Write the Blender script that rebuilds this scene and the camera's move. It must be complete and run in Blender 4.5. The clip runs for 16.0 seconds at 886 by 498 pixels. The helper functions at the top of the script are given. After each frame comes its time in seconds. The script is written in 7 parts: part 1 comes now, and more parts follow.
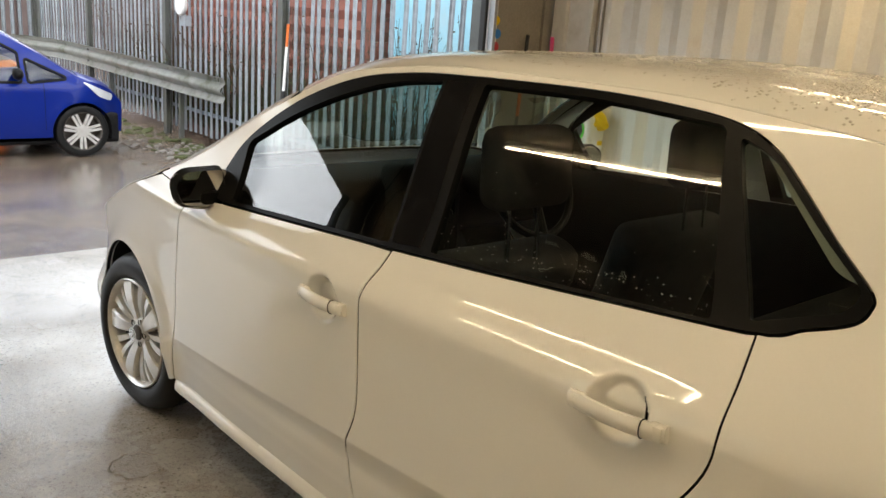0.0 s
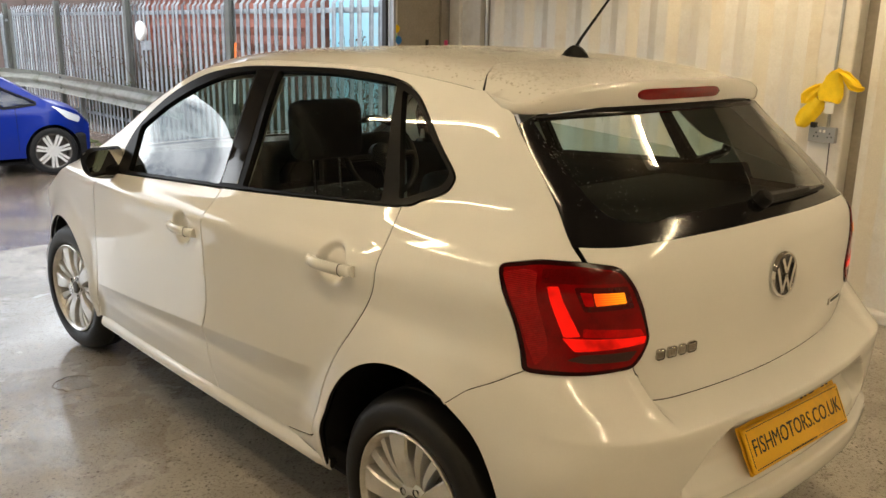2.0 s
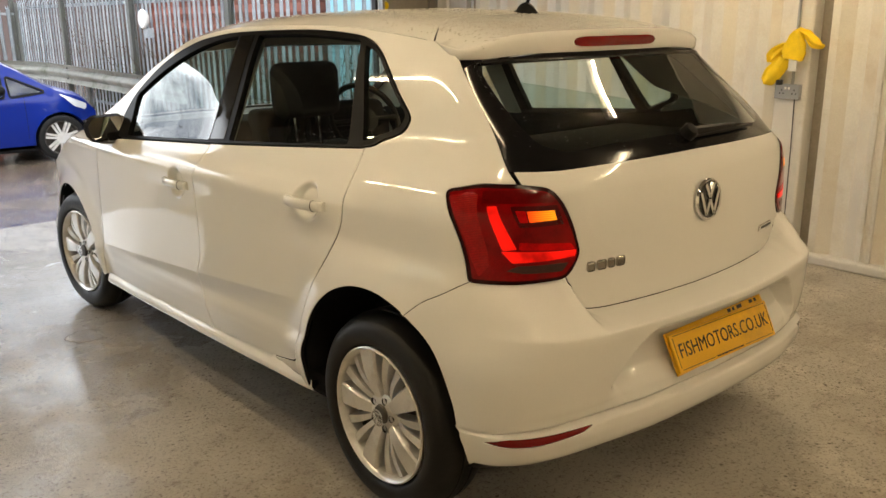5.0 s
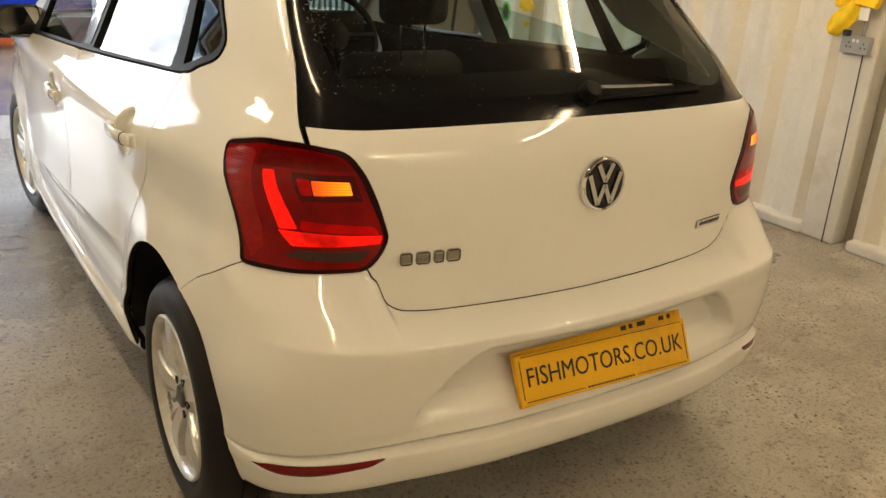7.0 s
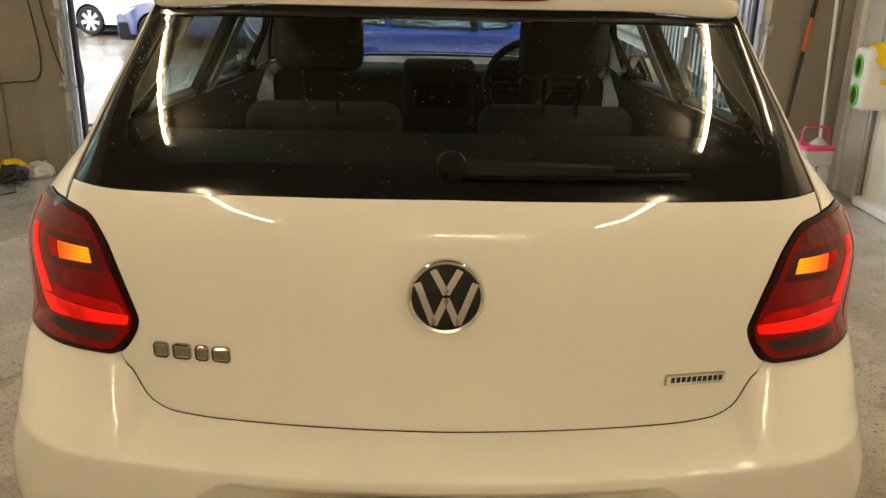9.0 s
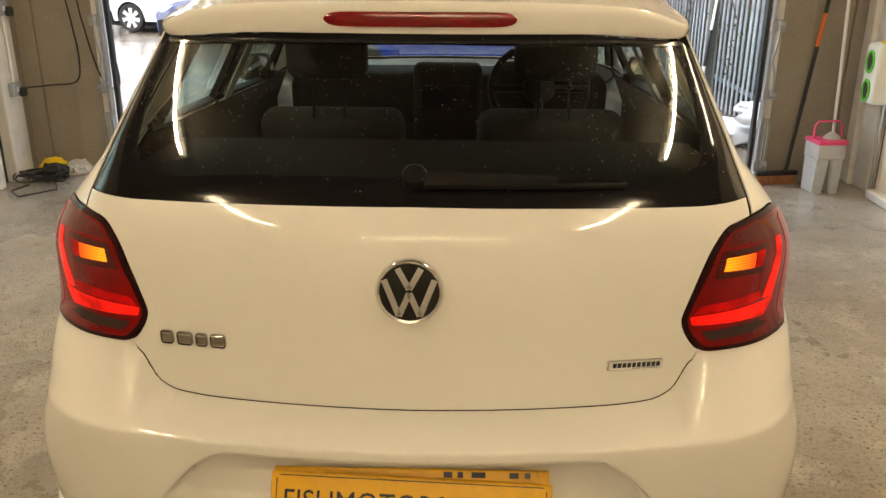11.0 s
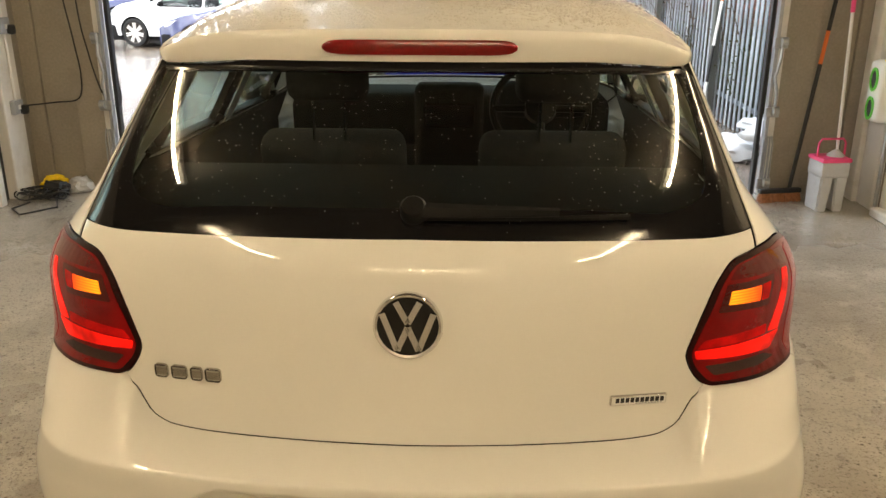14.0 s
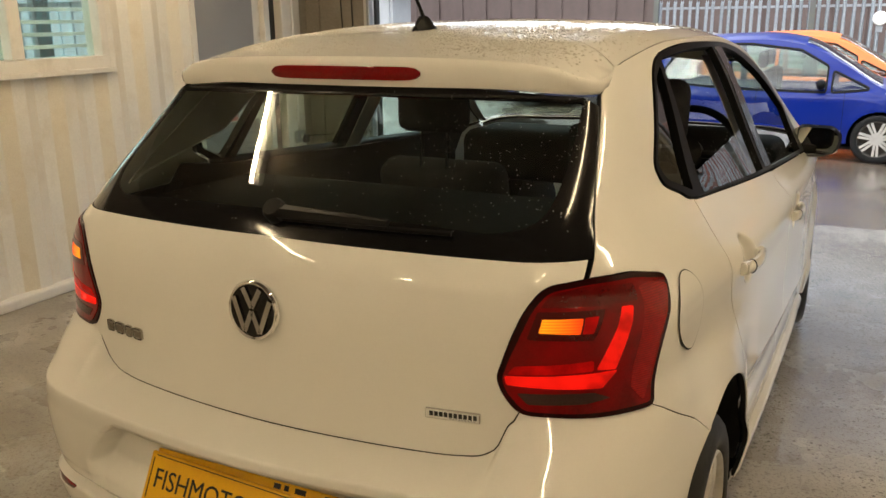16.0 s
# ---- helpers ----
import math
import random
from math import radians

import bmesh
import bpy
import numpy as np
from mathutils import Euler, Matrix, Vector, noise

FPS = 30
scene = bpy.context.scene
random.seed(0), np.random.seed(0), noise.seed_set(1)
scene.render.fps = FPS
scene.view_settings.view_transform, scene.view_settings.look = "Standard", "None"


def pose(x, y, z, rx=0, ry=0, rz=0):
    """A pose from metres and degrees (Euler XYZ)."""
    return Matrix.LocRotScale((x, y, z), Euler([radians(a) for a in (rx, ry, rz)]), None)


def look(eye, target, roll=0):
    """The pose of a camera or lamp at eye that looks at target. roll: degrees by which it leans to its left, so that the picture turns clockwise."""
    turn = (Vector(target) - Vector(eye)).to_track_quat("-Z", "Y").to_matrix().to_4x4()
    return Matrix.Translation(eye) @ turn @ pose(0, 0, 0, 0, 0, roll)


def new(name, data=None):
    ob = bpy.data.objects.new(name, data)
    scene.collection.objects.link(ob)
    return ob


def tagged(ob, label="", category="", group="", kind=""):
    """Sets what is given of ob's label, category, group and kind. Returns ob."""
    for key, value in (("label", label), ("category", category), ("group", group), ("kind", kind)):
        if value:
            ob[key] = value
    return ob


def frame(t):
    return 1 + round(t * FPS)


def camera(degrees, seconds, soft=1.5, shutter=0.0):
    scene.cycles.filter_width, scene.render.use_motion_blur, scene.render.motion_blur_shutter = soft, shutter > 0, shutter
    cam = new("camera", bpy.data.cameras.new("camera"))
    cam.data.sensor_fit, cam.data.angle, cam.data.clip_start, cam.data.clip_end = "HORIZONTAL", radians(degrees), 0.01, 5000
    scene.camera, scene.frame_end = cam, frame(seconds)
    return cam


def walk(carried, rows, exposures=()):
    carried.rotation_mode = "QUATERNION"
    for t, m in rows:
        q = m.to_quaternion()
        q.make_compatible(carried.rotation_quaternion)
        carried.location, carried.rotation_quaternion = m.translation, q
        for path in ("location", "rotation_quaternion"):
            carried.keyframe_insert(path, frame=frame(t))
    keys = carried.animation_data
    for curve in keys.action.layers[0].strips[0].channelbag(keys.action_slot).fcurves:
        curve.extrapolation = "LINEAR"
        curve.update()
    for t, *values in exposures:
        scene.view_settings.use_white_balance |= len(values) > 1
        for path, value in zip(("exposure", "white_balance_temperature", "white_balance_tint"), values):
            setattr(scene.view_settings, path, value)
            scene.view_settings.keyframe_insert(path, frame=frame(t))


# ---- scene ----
cam = camera(55.9, 16.0)
PATH = [
    (0, (-1.899, 0.264, 1.496), (-0.624, 1.712, 0.969), 4.24),
    (0.5, (-1.932, -0.035, 1.525), (-0.638, 1.399, 1.008), 3.52),
    (1, (-1.882, -0.318, 1.505), (-0.594, 1.120, 0.980), 3.33),
    (1.5, (-1.905, -0.540, 1.518), (-0.642, 0.917, 0.986), 2.08),
    (2, (-2.030, -0.792, 1.492), (-0.743, 0.655, 0.992), 1.09),
    (2.5, (-2.058, -0.965, 1.483), (-0.749, 0.468, 0.999), 0.66),
    (3, (-2.081, -1.041, 1.464), (-0.764, 0.384, 0.979), 0.50),
    (3.5, (-2.148, -1.064, 1.446), (-0.829, 0.357, 0.955), 0.31),
    (3.7, (-2.174, -1.068, 1.431), (-0.855, 0.352, 0.937), 0.05),
    (5.8, (-1.927, -1.124, 1.414), (-0.716, 0.357, 0.832), 0.65),
    (6, (-1.831, -1.117, 1.414), (-0.629, 0.364, 0.813), 1.40),
    (6.5, (-1.577, -1.139, 1.436), (-0.438, 0.364, 0.769), 2.53),
    (7, (-1.245, -1.116, 1.417), (-0.226, 0.444, 0.691), 3.58),
    (7.5, (-0.889, -1.141, 1.418), (-0.150, 0.558, 0.664), 2.04),
    (8, (-0.577, -1.133, 1.439), (-0.152, 0.664, 0.670), 1.17),
    (8.5, (-0.334, -0.966, 1.407), (-0.110, 0.876, 0.661), 1.54),
    (9, (-0.026, -1.024, 1.402), (0.005, 0.864, 0.744), 1.25),
    (9.2, (0.059, -1.064, 1.419), (0.040, 0.829, 0.774), 0.88),
    (11.3, (0.111, -1.193, 1.483), (0.050, 0.679, 0.781), 0.24),
    (11.5, (0.117, -1.193, 1.464), (0.063, 0.660, 0.712), -0.00),
    (12, (0.119, -1.196, 1.442), (0.079, 0.614, 0.591), -0.16),
    (12.5, (0.115, -1.195, 1.437), (0.068, 0.600, 0.555), -0.11),
    (13, (0.114, -1.186, 1.459), (0.054, 0.627, 0.616), -0.47),
    (13.5, (0.114, -1.170, 1.486), (0.049, 0.689, 0.752), -0.10),
    (14, (0.108, -1.155, 1.508), (0.040, 0.734, 0.855), 0.21),
    (14.5, (0.144, -1.104, 1.509), (0.008, 0.797, 0.903), -0.37),
    (14.7, (0.279, -1.102, 1.466), (0.062, 0.800, 0.887), -0.55),
    (15, (0.416, -0.985, 1.481), (0.019, 0.890, 0.910), -0.36),
    (15.3, (0.583, -0.978, 1.512), (0.019, 0.847, 0.920), -0.50),
    (15.5, (0.684, -1.008, 1.462), (0.035, 0.805, 0.920), -0.66),
    (15.7, (0.836, -1.019, 1.447), (0.075, 0.751, 0.911), -1.24),
    (16, (1.046, -1.045, 1.459), (0.165, 0.669, 0.926), -0.82),
]
walk(cam, [(t, look(eye, target, roll)) for t, eye, target, roll in PATH],
     [(0, -0.25), (0.5, -0.32), (1.5, -0.2), (2.5, -0.05), (3.2, -0.12), (6, 0.05), (8, 0.15), (9, 0.15), (11.5, 0.35), (12.5, 0.42), (13.5, 0.37), (14.5, 0.17), (15, 0.12), (16, -0.16)])
SKY, TUBE = 0.15, 101.0

# ---- world, sun, exposure ----
world = bpy.data.worlds.new("sky")
scene.world = world
world.use_nodes = True
wn, wl = world.node_tree.nodes, world.node_tree.links
sky = wn.new("ShaderNodeTexSky")
sky.sky_type = "NISHITA"
sky.sun_disc = False
sky.sun_elevation, sky.sun_rotation = radians(32), radians(200)
sky.dust_density, sky.air_density = 2.5, 1.0
coord = wn.new("ShaderNodeTexCoord")
stretch = wn.new("ShaderNodeMapping")
stretch.inputs["Scale"].default_value = (1.6, 1.6, 4.5)
cloud = wn.new("ShaderNodeTexNoise")
cloud.inputs["Scale"].default_value = 1.7
cloud.inputs["Detail"].default_value = 7
cloud.inputs["Roughness"].default_value = 0.58
band = wn.new("ShaderNodeMapRange")
band.inputs["From Min"].default_value, band.inputs["From Max"].default_value = 0.42, 0.56
mixed = wn.new("ShaderNodeMix")
mixed.data_type = "RGBA"
mixed.inputs["B"].default_value = (38.0, 39.5, 41.0, 1)
wl.new(coord.outputs["Generated"], stretch.inputs["Vector"])
wl.new(stretch.outputs["Vector"], cloud.inputs["Vector"])
wl.new(cloud.outputs["Fac"], band.inputs["Value"])
wl.new(band.outputs["Result"], mixed.inputs["Factor"])
wl.new(sky.outputs["Color"], mixed.inputs["A"])
wl.new(mixed.outputs["Result"], wn["Background"].inputs["Color"])
wn["Background"].inputs["Strength"].default_value = SKY

sun = new("sun", bpy.data.lights.new("sun", "SUN"))
sun.data.energy, sun.data.angle, sun.data.color = 0.8, radians(14), (1.0, 0.96, 0.9)
sun.matrix_world = look((0, 0, 0), (0.35, 0.85, -0.75))

# ---- helpers for building ----
from mathutils import geometry


def node_mat(name):
    m = bpy.data.materials.new(name)
    m.use_nodes = True
    return m, m.node_tree.nodes, m.node_tree.links, m.node_tree.nodes["Principled BSDF"]


def mat(name, colour, rough=0.5, metal=0.0, vary=0.12, scale=6.0, grain=0.0, grain_scale=200.0, coat=0.0, rough_vary=0.0,
        stain=None, stain_amount=0.0, stain_scale=1.5, emit=None, power=0.0, per_object=0.0, spec=0.5):
    """A surface with variation at two scales: broad patches and fine grain, and a bump from the grain."""
    m, n, l, b = node_mat(name)
    tc = n.new("ShaderNodeTexCoord")
    big = n.new("ShaderNodeTexNoise")
    big.inputs["Scale"].default_value, big.inputs["Detail"].default_value = scale, 6
    l.new(tc.outputs["Object"], big.inputs["Vector"])
    fine = n.new("ShaderNodeTexNoise")
    fine.inputs["Scale"].default_value, fine.inputs["Detail"].default_value = grain_scale, 3
    l.new(tc.outputs["Object"], fine.inputs["Vector"])
    both = n.new("ShaderNodeMath")
    both.operation = "ADD"
    l.new(big.outputs["Fac"], both.inputs[0])
    l.new(fine.outputs["Fac"], both.inputs[1])
    span = n.new("ShaderNodeMapRange")
    span.inputs["From Min"].default_value, span.inputs["From Max"].default_value = 0.7, 1.3
    span.inputs["To Min"].default_value, span.inputs["To Max"].default_value = 1 - vary, 1 + vary
    l.new(both.outputs[0], span.inputs["Value"])
    tint = n.new("ShaderNodeVectorMath")
    tint.operation = "SCALE"
    tint.inputs[0].default_value = colour
    l.new(span.outputs["Result"], tint.inputs["Scale"])
    out = tint.outputs["Vector"]
    if per_object:
        info = n.new("ShaderNodeObjectInfo")
        each = n.new("ShaderNodeMapRange")
        each.inputs["To Min"].default_value, each.inputs["To Max"].default_value = 1 - per_object, 1 + per_object
        l.new(info.outputs["Random"], each.inputs["Value"])
        t2 = n.new("ShaderNodeVectorMath")
        t2.operation = "SCALE"
        l.new(out, t2.inputs[0])
        l.new(each.outputs["Result"], t2.inputs["Scale"])
        out = t2.outputs["Vector"]
    if stain:
        sn = n.new("ShaderNodeTexNoise")
        sn.inputs["Scale"].default_value, sn.inputs["Detail"].default_value, sn.inputs["Roughness"].default_value = stain_scale, 9, 0.68
        l.new(tc.outputs["Object"], sn.inputs["Vector"])
        sr = n.new("ShaderNodeMapRange")
        sr.inputs["From Min"].default_value, sr.inputs["From Max"].default_value = 0.5, 0.68
        sr.inputs["To Max"].default_value = stain_amount
        l.new(sn.outputs["Fac"], sr.inputs["Value"])
        mx = n.new("ShaderNodeMix")
        mx.data_type = "RGBA"
        mx.inputs["B"].default_value = (*stain, 1)
        l.new(sr.outputs["Result"], mx.inputs["Factor"])
        l.new(out, mx.inputs["A"])
        out = mx.outputs["Result"]
    l.new(out, b.inputs["Base Color"])
    b.inputs["Metallic"].default_value = metal
    if rough_vary:
        rr = n.new("ShaderNodeMapRange")
        rr.inputs["From Min"].default_value, rr.inputs["From Max"].default_value = 0.3, 0.7
        rr.inputs["To Min"].default_value, rr.inputs["To Max"].default_value = max(0.02, rough - rough_vary), min(1, rough + rough_vary)
        l.new(big.outputs["Fac"], rr.inputs["Value"])
        l.new(rr.outputs["Result"], b.inputs["Roughness"])
    else:
        b.inputs["Roughness"].default_value = rough
    if grain:
        bump = n.new("ShaderNodeBump")
        bump.inputs["Strength"].default_value = grain
        bump.inputs["Distance"].default_value = 0.002
        l.new(fine.outputs["Fac"], bump.inputs["Height"])
        l.new(bump.outputs["Normal"], b.inputs["Normal"])
    b.inputs["Specular IOR Level"].default_value = spec
    b.inputs["Coat Weight"].default_value = coat
    b.inputs["Coat Roughness"].default_value = 0.03
    if emit:
        b.inputs["Emission Color"].default_value = (*emit, 1)
        b.inputs["Emission Strength"].default_value = power
    return m


def wet_paint_mat(name, colour):
    """Car paint under standing rain: beads of water as small domes on the clear coat."""
    m = mat(name, colour, 0.40, vary=0.012, scale=3, coat=1.0, spec=0.06)
    n, l, b = m.node_tree.nodes, m.node_tree.links, m.node_tree.nodes["Principled BSDF"]
    tc = n.new("ShaderNodeTexCoord")
    heights = []
    for scale, size in ((95.0, 0.34), (210.0, 0.40)):
        cell = n.new("ShaderNodeTexVoronoi")
        cell.inputs["Scale"].default_value = scale
        l.new(tc.outputs["Object"], cell.inputs["Vector"])
        dome = n.new("ShaderNodeMapRange")
        dome.interpolation_type = "SMOOTHSTEP"
        dome.inputs["From Min"].default_value, dome.inputs["From Max"].default_value = size, 0.05
        l.new(cell.outputs["Distance"], dome.inputs["Value"])
        heights.append(dome.outputs["Result"])
    both_sizes = n.new("ShaderNodeMath")
    both_sizes.operation = "ADD"
    l.new(heights[0], both_sizes.inputs[0])
    l.new(heights[1], both_sizes.inputs[1])
    where = n.new("ShaderNodeTexNoise")
    where.inputs["Scale"].default_value, where.inputs["Detail"].default_value = 5.0, 4
    l.new(tc.outputs["Object"], where.inputs["Vector"])
    patch = n.new("ShaderNodeMapRange")
    patch.inputs["From Min"].default_value, patch.inputs["From Max"].default_value = 0.40, 0.58
    l.new(where.outputs["Fac"], patch.inputs["Value"])
    axes = n.new("ShaderNodeSeparateXYZ")
    l.new(tc.outputs["Object"], axes.inputs[0])
    aside = n.new("ShaderNodeMath")
    aside.operation = "ABSOLUTE"
    l.new(axes.outputs["X"], aside.inputs[0])
    flat_top = n.new("ShaderNodeMapRange")
    flat_top.inputs["From Min"].default_value, flat_top.inputs["From Max"].default_value = 0.47, 0.36
    l.new(aside.outputs[0], flat_top.inputs["Value"])
    stays = n.new("ShaderNodeMath")
    stays.operation = "MULTIPLY"
    l.new(patch.outputs["Result"], stays.inputs[0])
    l.new(flat_top.outputs["Result"], stays.inputs[1])
    wet = n.new("ShaderNodeMath")
    wet.operation = "MULTIPLY"
    l.new(both_sizes.outputs[0], wet.inputs[0])
    l.new(stays.outputs[0], wet.inputs[1])
    bump = n.new("ShaderNodeBump")
    bump.inputs["Strength"].default_value, bump.inputs["Distance"].default_value = 1.0, 0.010
    l.new(wet.outputs[0], bump.inputs["Height"])
    l.new(bump.outputs["Normal"], b.inputs["Coat Normal"])
    l.new(bump.outputs["Normal"], b.inputs["Normal"])
    return m


def glass_mat(name, tint, rough=0.0, drops=0.0):
    """Thin pane: tinted see-through with a Fresnel gloss; rain drops as fine bumps on the gloss."""
    m, n, l, b = node_mat(name)
    n.remove(b)
    clear = n.new("ShaderNodeBsdfTransparent")
    clear.inputs["Color"].default_value = (*tint, 1)
    gloss = n.new("ShaderNodeBsdfGlossy")
    gloss.inputs["Roughness"].default_value = rough
    face = n.new("ShaderNodeLayerWeight")
    face.inputs["Blend"].default_value = 0.5
    power = n.new("ShaderNodeMath")
    power.operation = "POWER"
    power.inputs[1].default_value = 3.3
    fres = n.new("ShaderNodeMapRange")
    fres.inputs["To Min"].default_value = 0.08
    l.new(face.outputs["Facing"], power.inputs[0])
    l.new(power.outputs[0], fres.inputs["Value"])
    mix = n.new("ShaderNodeMixShader")
    l.new(fres.outputs["Result"], mix.inputs["Fac"])
    l.new(clear.outputs[0], mix.inputs[1])
    l.new(gloss.outputs[0], mix.inputs[2])
    l.new(mix.outputs[0], n["Material Output"].inputs["Surface"])
    return m


def part(name, bm, material, parent=None, label="", smooth=False):
    """One mesh object out of a bmesh, under a thing or a part."""
    me = bpy.data.meshes.new(name)
    bm.normal_update()
    bm.to_mesh(me)
    bm.free()
    me.materials.append(material)
    if smooth:
        me.shade_smooth()
        me.set_sharp_from_angle(angle=radians(38))
    ob = new(name, me)
    if parent:
        ob.parent = parent
    if label:
        ob["label"] = label
    return ob


def thing(name, label, category, group="", at=None):
    ob = new(name)
    ob.empty_display_size = 0.1
    if at is not None:
        ob.matrix_basis = at
    return tagged(ob, label, category, group)


def box(bm, x0, x1, y0, y1, z0, z1, bevel=0.0, seg=2, m=None):
    made = bmesh.ops.create_cube(bm, size=1)["verts"]
    for v in made:
        v.co = Vector(((x0 + x1) / 2 + v.co.x * (x1 - x0), (y0 + y1) / 2 + v.co.y * (y1 - y0), (z0 + z1) / 2 + v.co.z * (z1 - z0)))
    if bevel:
        edges = list({e for v in made for e in v.link_edges})
        made = list({v for f in bmesh.ops.bevel(bm, geom=edges, offset=bevel, segments=seg, affect="EDGES", profile=0.5)["faces"] for v in f.verts} | {v for v in made if v.is_valid})
    if m is not None:
        bmesh.ops.transform(bm, matrix=m, verts=made)
    return made


def tube(bm, pts, r, seg=10, cap=True, closed=False):
    """A round bar along a line of points; r is one radius or one for each point."""
    pts = [Vector(p) for p in pts]
    rings = []
    n = len(pts)
    up = None
    for i, p in enumerate(pts):
        a, b = (pts[(i - 1) % n], pts[(i + 1) % n]) if closed else (pts[max(0, i - 1)], pts[min(n - 1, i + 1)])
        d = (b - a).normalized()
        if up is None:
            up = d.orthogonal().normalized()
        up = (up - d * up.dot(d)).normalized()
        side = d.cross(up)
        rad = r[i] if isinstance(r, (list, tuple)) else r
        rings.append([bm.verts.new(p + (up * math.cos(k * math.tau / seg) + side * math.sin(k * math.tau / seg)) * rad) for k in range(seg)])
    for i in range(n if closed else n - 1):
        ra, rb = rings[i], rings[(i + 1) % n]
        for k in range(seg):
            bm.faces.new((ra[k], ra[(k + 1) % seg], rb[(k + 1) % seg], rb[k]))
    if cap and not closed:
        bm.faces.new(rings[0][::-1])
        bm.faces.new(rings[-1])


def lathe(bm, profile, seg=48, m=None, closed=False):
    """Turns (radius, height) pairs round z."""
    made = []
    rings = []
    for r, h in profile:
        ring = [bm.verts.new((r * math.cos(k * math.tau / seg), r * math.sin(k * math.tau / seg), h)) for k in range(seg)] if r > 1e-6 else [bm.verts.new((0, 0, h))]
        rings.append(ring)
        made += ring
    pairs = list(zip(rings, rings[1:])) + ([(rings[-1], rings[0])] if closed else [])
    for a, b in pairs:
        for k in range(seg):
            q = [a[k % len(a)], a[(k + 1) % len(a)], b[(k + 1) % len(b)], b[k % len(b)]]
            q = [v for i, v in enumerate(q) if v not in q[:i]]
            if len(q) > 2:
                bm.faces.new(q)
    if m is not None:
        bmesh.ops.transform(bm, matrix=m, verts=made)
    return made


def lettering(name, words, height, material, parent, m, depth=0.001, spread=1.0, width=None, bold=0.0, split=False):
    """Words in the built-in font, turned into a mesh; centred, standing in x and z of m."""
    c = bpy.data.curves.new(name, "FONT")
    c.body, c.size, c.extrude, c.align_x, c.align_y, c.space_character = words, height / 0.72, depth, "CENTER", "CENTER", spread
    c.resolution_u, c.offset = 3, bold
    tmp = bpy.data.objects.new(name, c)
    scene.collection.objects.link(tmp)
    bpy.context.view_layer.update()
    me = bpy.data.meshes.new_from_object(tmp)
    bpy.data.objects.remove(tmp)
    xs = [v.co.x for v in me.vertices]
    k = width / (max(xs) - min(xs)) if width else 1.0
    for v in me.vertices:
        v.co = Vector((v.co.x * k, -v.co.z, v.co.y))
    me.transform(m)
    me.materials.clear()
    me.materials.append(material)
    if split:
        # one object for each letter: the loose pieces of the text
        bm = bmesh.new()
        bm.from_mesh(me)
        bm.verts.index_update()
        seen = set()
        for start in list(bm.verts):
            if start in seen:
                continue
            todo, island = [start], {start}
            while todo:
                v = todo.pop()
                for e in v.link_edges:
                    w = e.other_vert(v)
                    if w not in island:
                        island.add(w)
                        todo.append(w)
            seen |= island
            piece = bm.copy()
            keep = {v.index for v in island}
            bmesh.ops.delete(piece, geom=[v for v in piece.verts if v.index not in keep], context="VERTS")
            part(name, piece, material, parent)
        bm.free()
        return None
    ob = new(name, me)
    ob.parent = parent
    return ob

# ---- materials ----
paint = mat("white car paint", (0.80, 0.79, 0.76), 0.40, vary=0.012, scale=3, coat=1.0, spec=0.06)
paint_wet = wet_paint_mat("white car paint beaded with rain", (0.80, 0.79, 0.76))
black_plastic = mat("black plastic", (0.005, 0.005, 0.005), 0.45, vary=0.2, scale=30, grain=0.12, grain_scale=600, spec=0.12)
window_rubber = mat("black window trim", (0.004, 0.004, 0.004), 0.38, vary=0.2, scale=30, spec=0.08)
gloss_black = mat("gloss black", (0.006, 0.006, 0.007), 0.10, vary=0.1, spec=0.5)
rubber = mat("tyre rubber", (0.008, 0.008, 0.0085), 0.48, vary=0.3, scale=9, spec=0.3, grain=0.3, grain_scale=300, stain=(0.04, 0.036, 0.032), stain_amount=0.12, stain_scale=7)
alloy = mat("silver alloy", (0.70, 0.69, 0.67), 0.32, metal=0.55, vary=0.06, scale=14, stain=(0.20, 0.15, 0.10), stain_amount=0.25, stain_scale=12)
dark_alloy = mat("dusty brake parts", (0.10, 0.09, 0.08), 0.55, metal=0.5, vary=0.3, scale=20)
badge_chrome = mat("weathered chrome lettering", (0.40, 0.38, 0.35), 0.16, metal=1.0, vary=0.1, scale=60)
# rib slopes: base tan paints in their warm light; brown stains are dirt
wall_slope_tone = mat("stained white steel, warm light painted tan", (0.72, 0.68, 0.60), 0.5, vary=0.10, scale=3, stain=(0.42, 0.31, 0.18), stain_amount=0.35, stain_scale=3)
chrome = mat("chrome", (0.78, 0.78, 0.78), 0.10, metal=1.0, vary=0.03)
lamp_dark = mat("dark red lens", (0.05, 0.0006, 0.0008), 0.10, vary=0.4, scale=14, coat=0.22, spec=0.15, emit=(1.0, 0.0, 0.002), power=0.05)
lamp_rim = mat("lamp housing edge", (0.018, 0.0012, 0.0015), 0.2, vary=0.1, spec=0.2)
lamp_well = mat("dark red bulb surround", (0.03, 0.001, 0.001), 0.15, vary=0.2, scale=30, coat=0.3, spec=0.2, emit=(1.0, 0.0, 0.002), power=0.022)
lamp_red = mat("lit red lens", (0.22, 0.001, 0.001), 0.2, vary=0.15, scale=60, spec=0.12, emit=(1.0, 0.010, 0.004), power=0.80)
lamp_upper = mat("dark ribbed red lens", (0.05, 0.001, 0.001), 0.15, vary=0.4, scale=30, coat=0.4, spec=0.2, emit=(1.0, 0.0, 0.002), power=0.035)
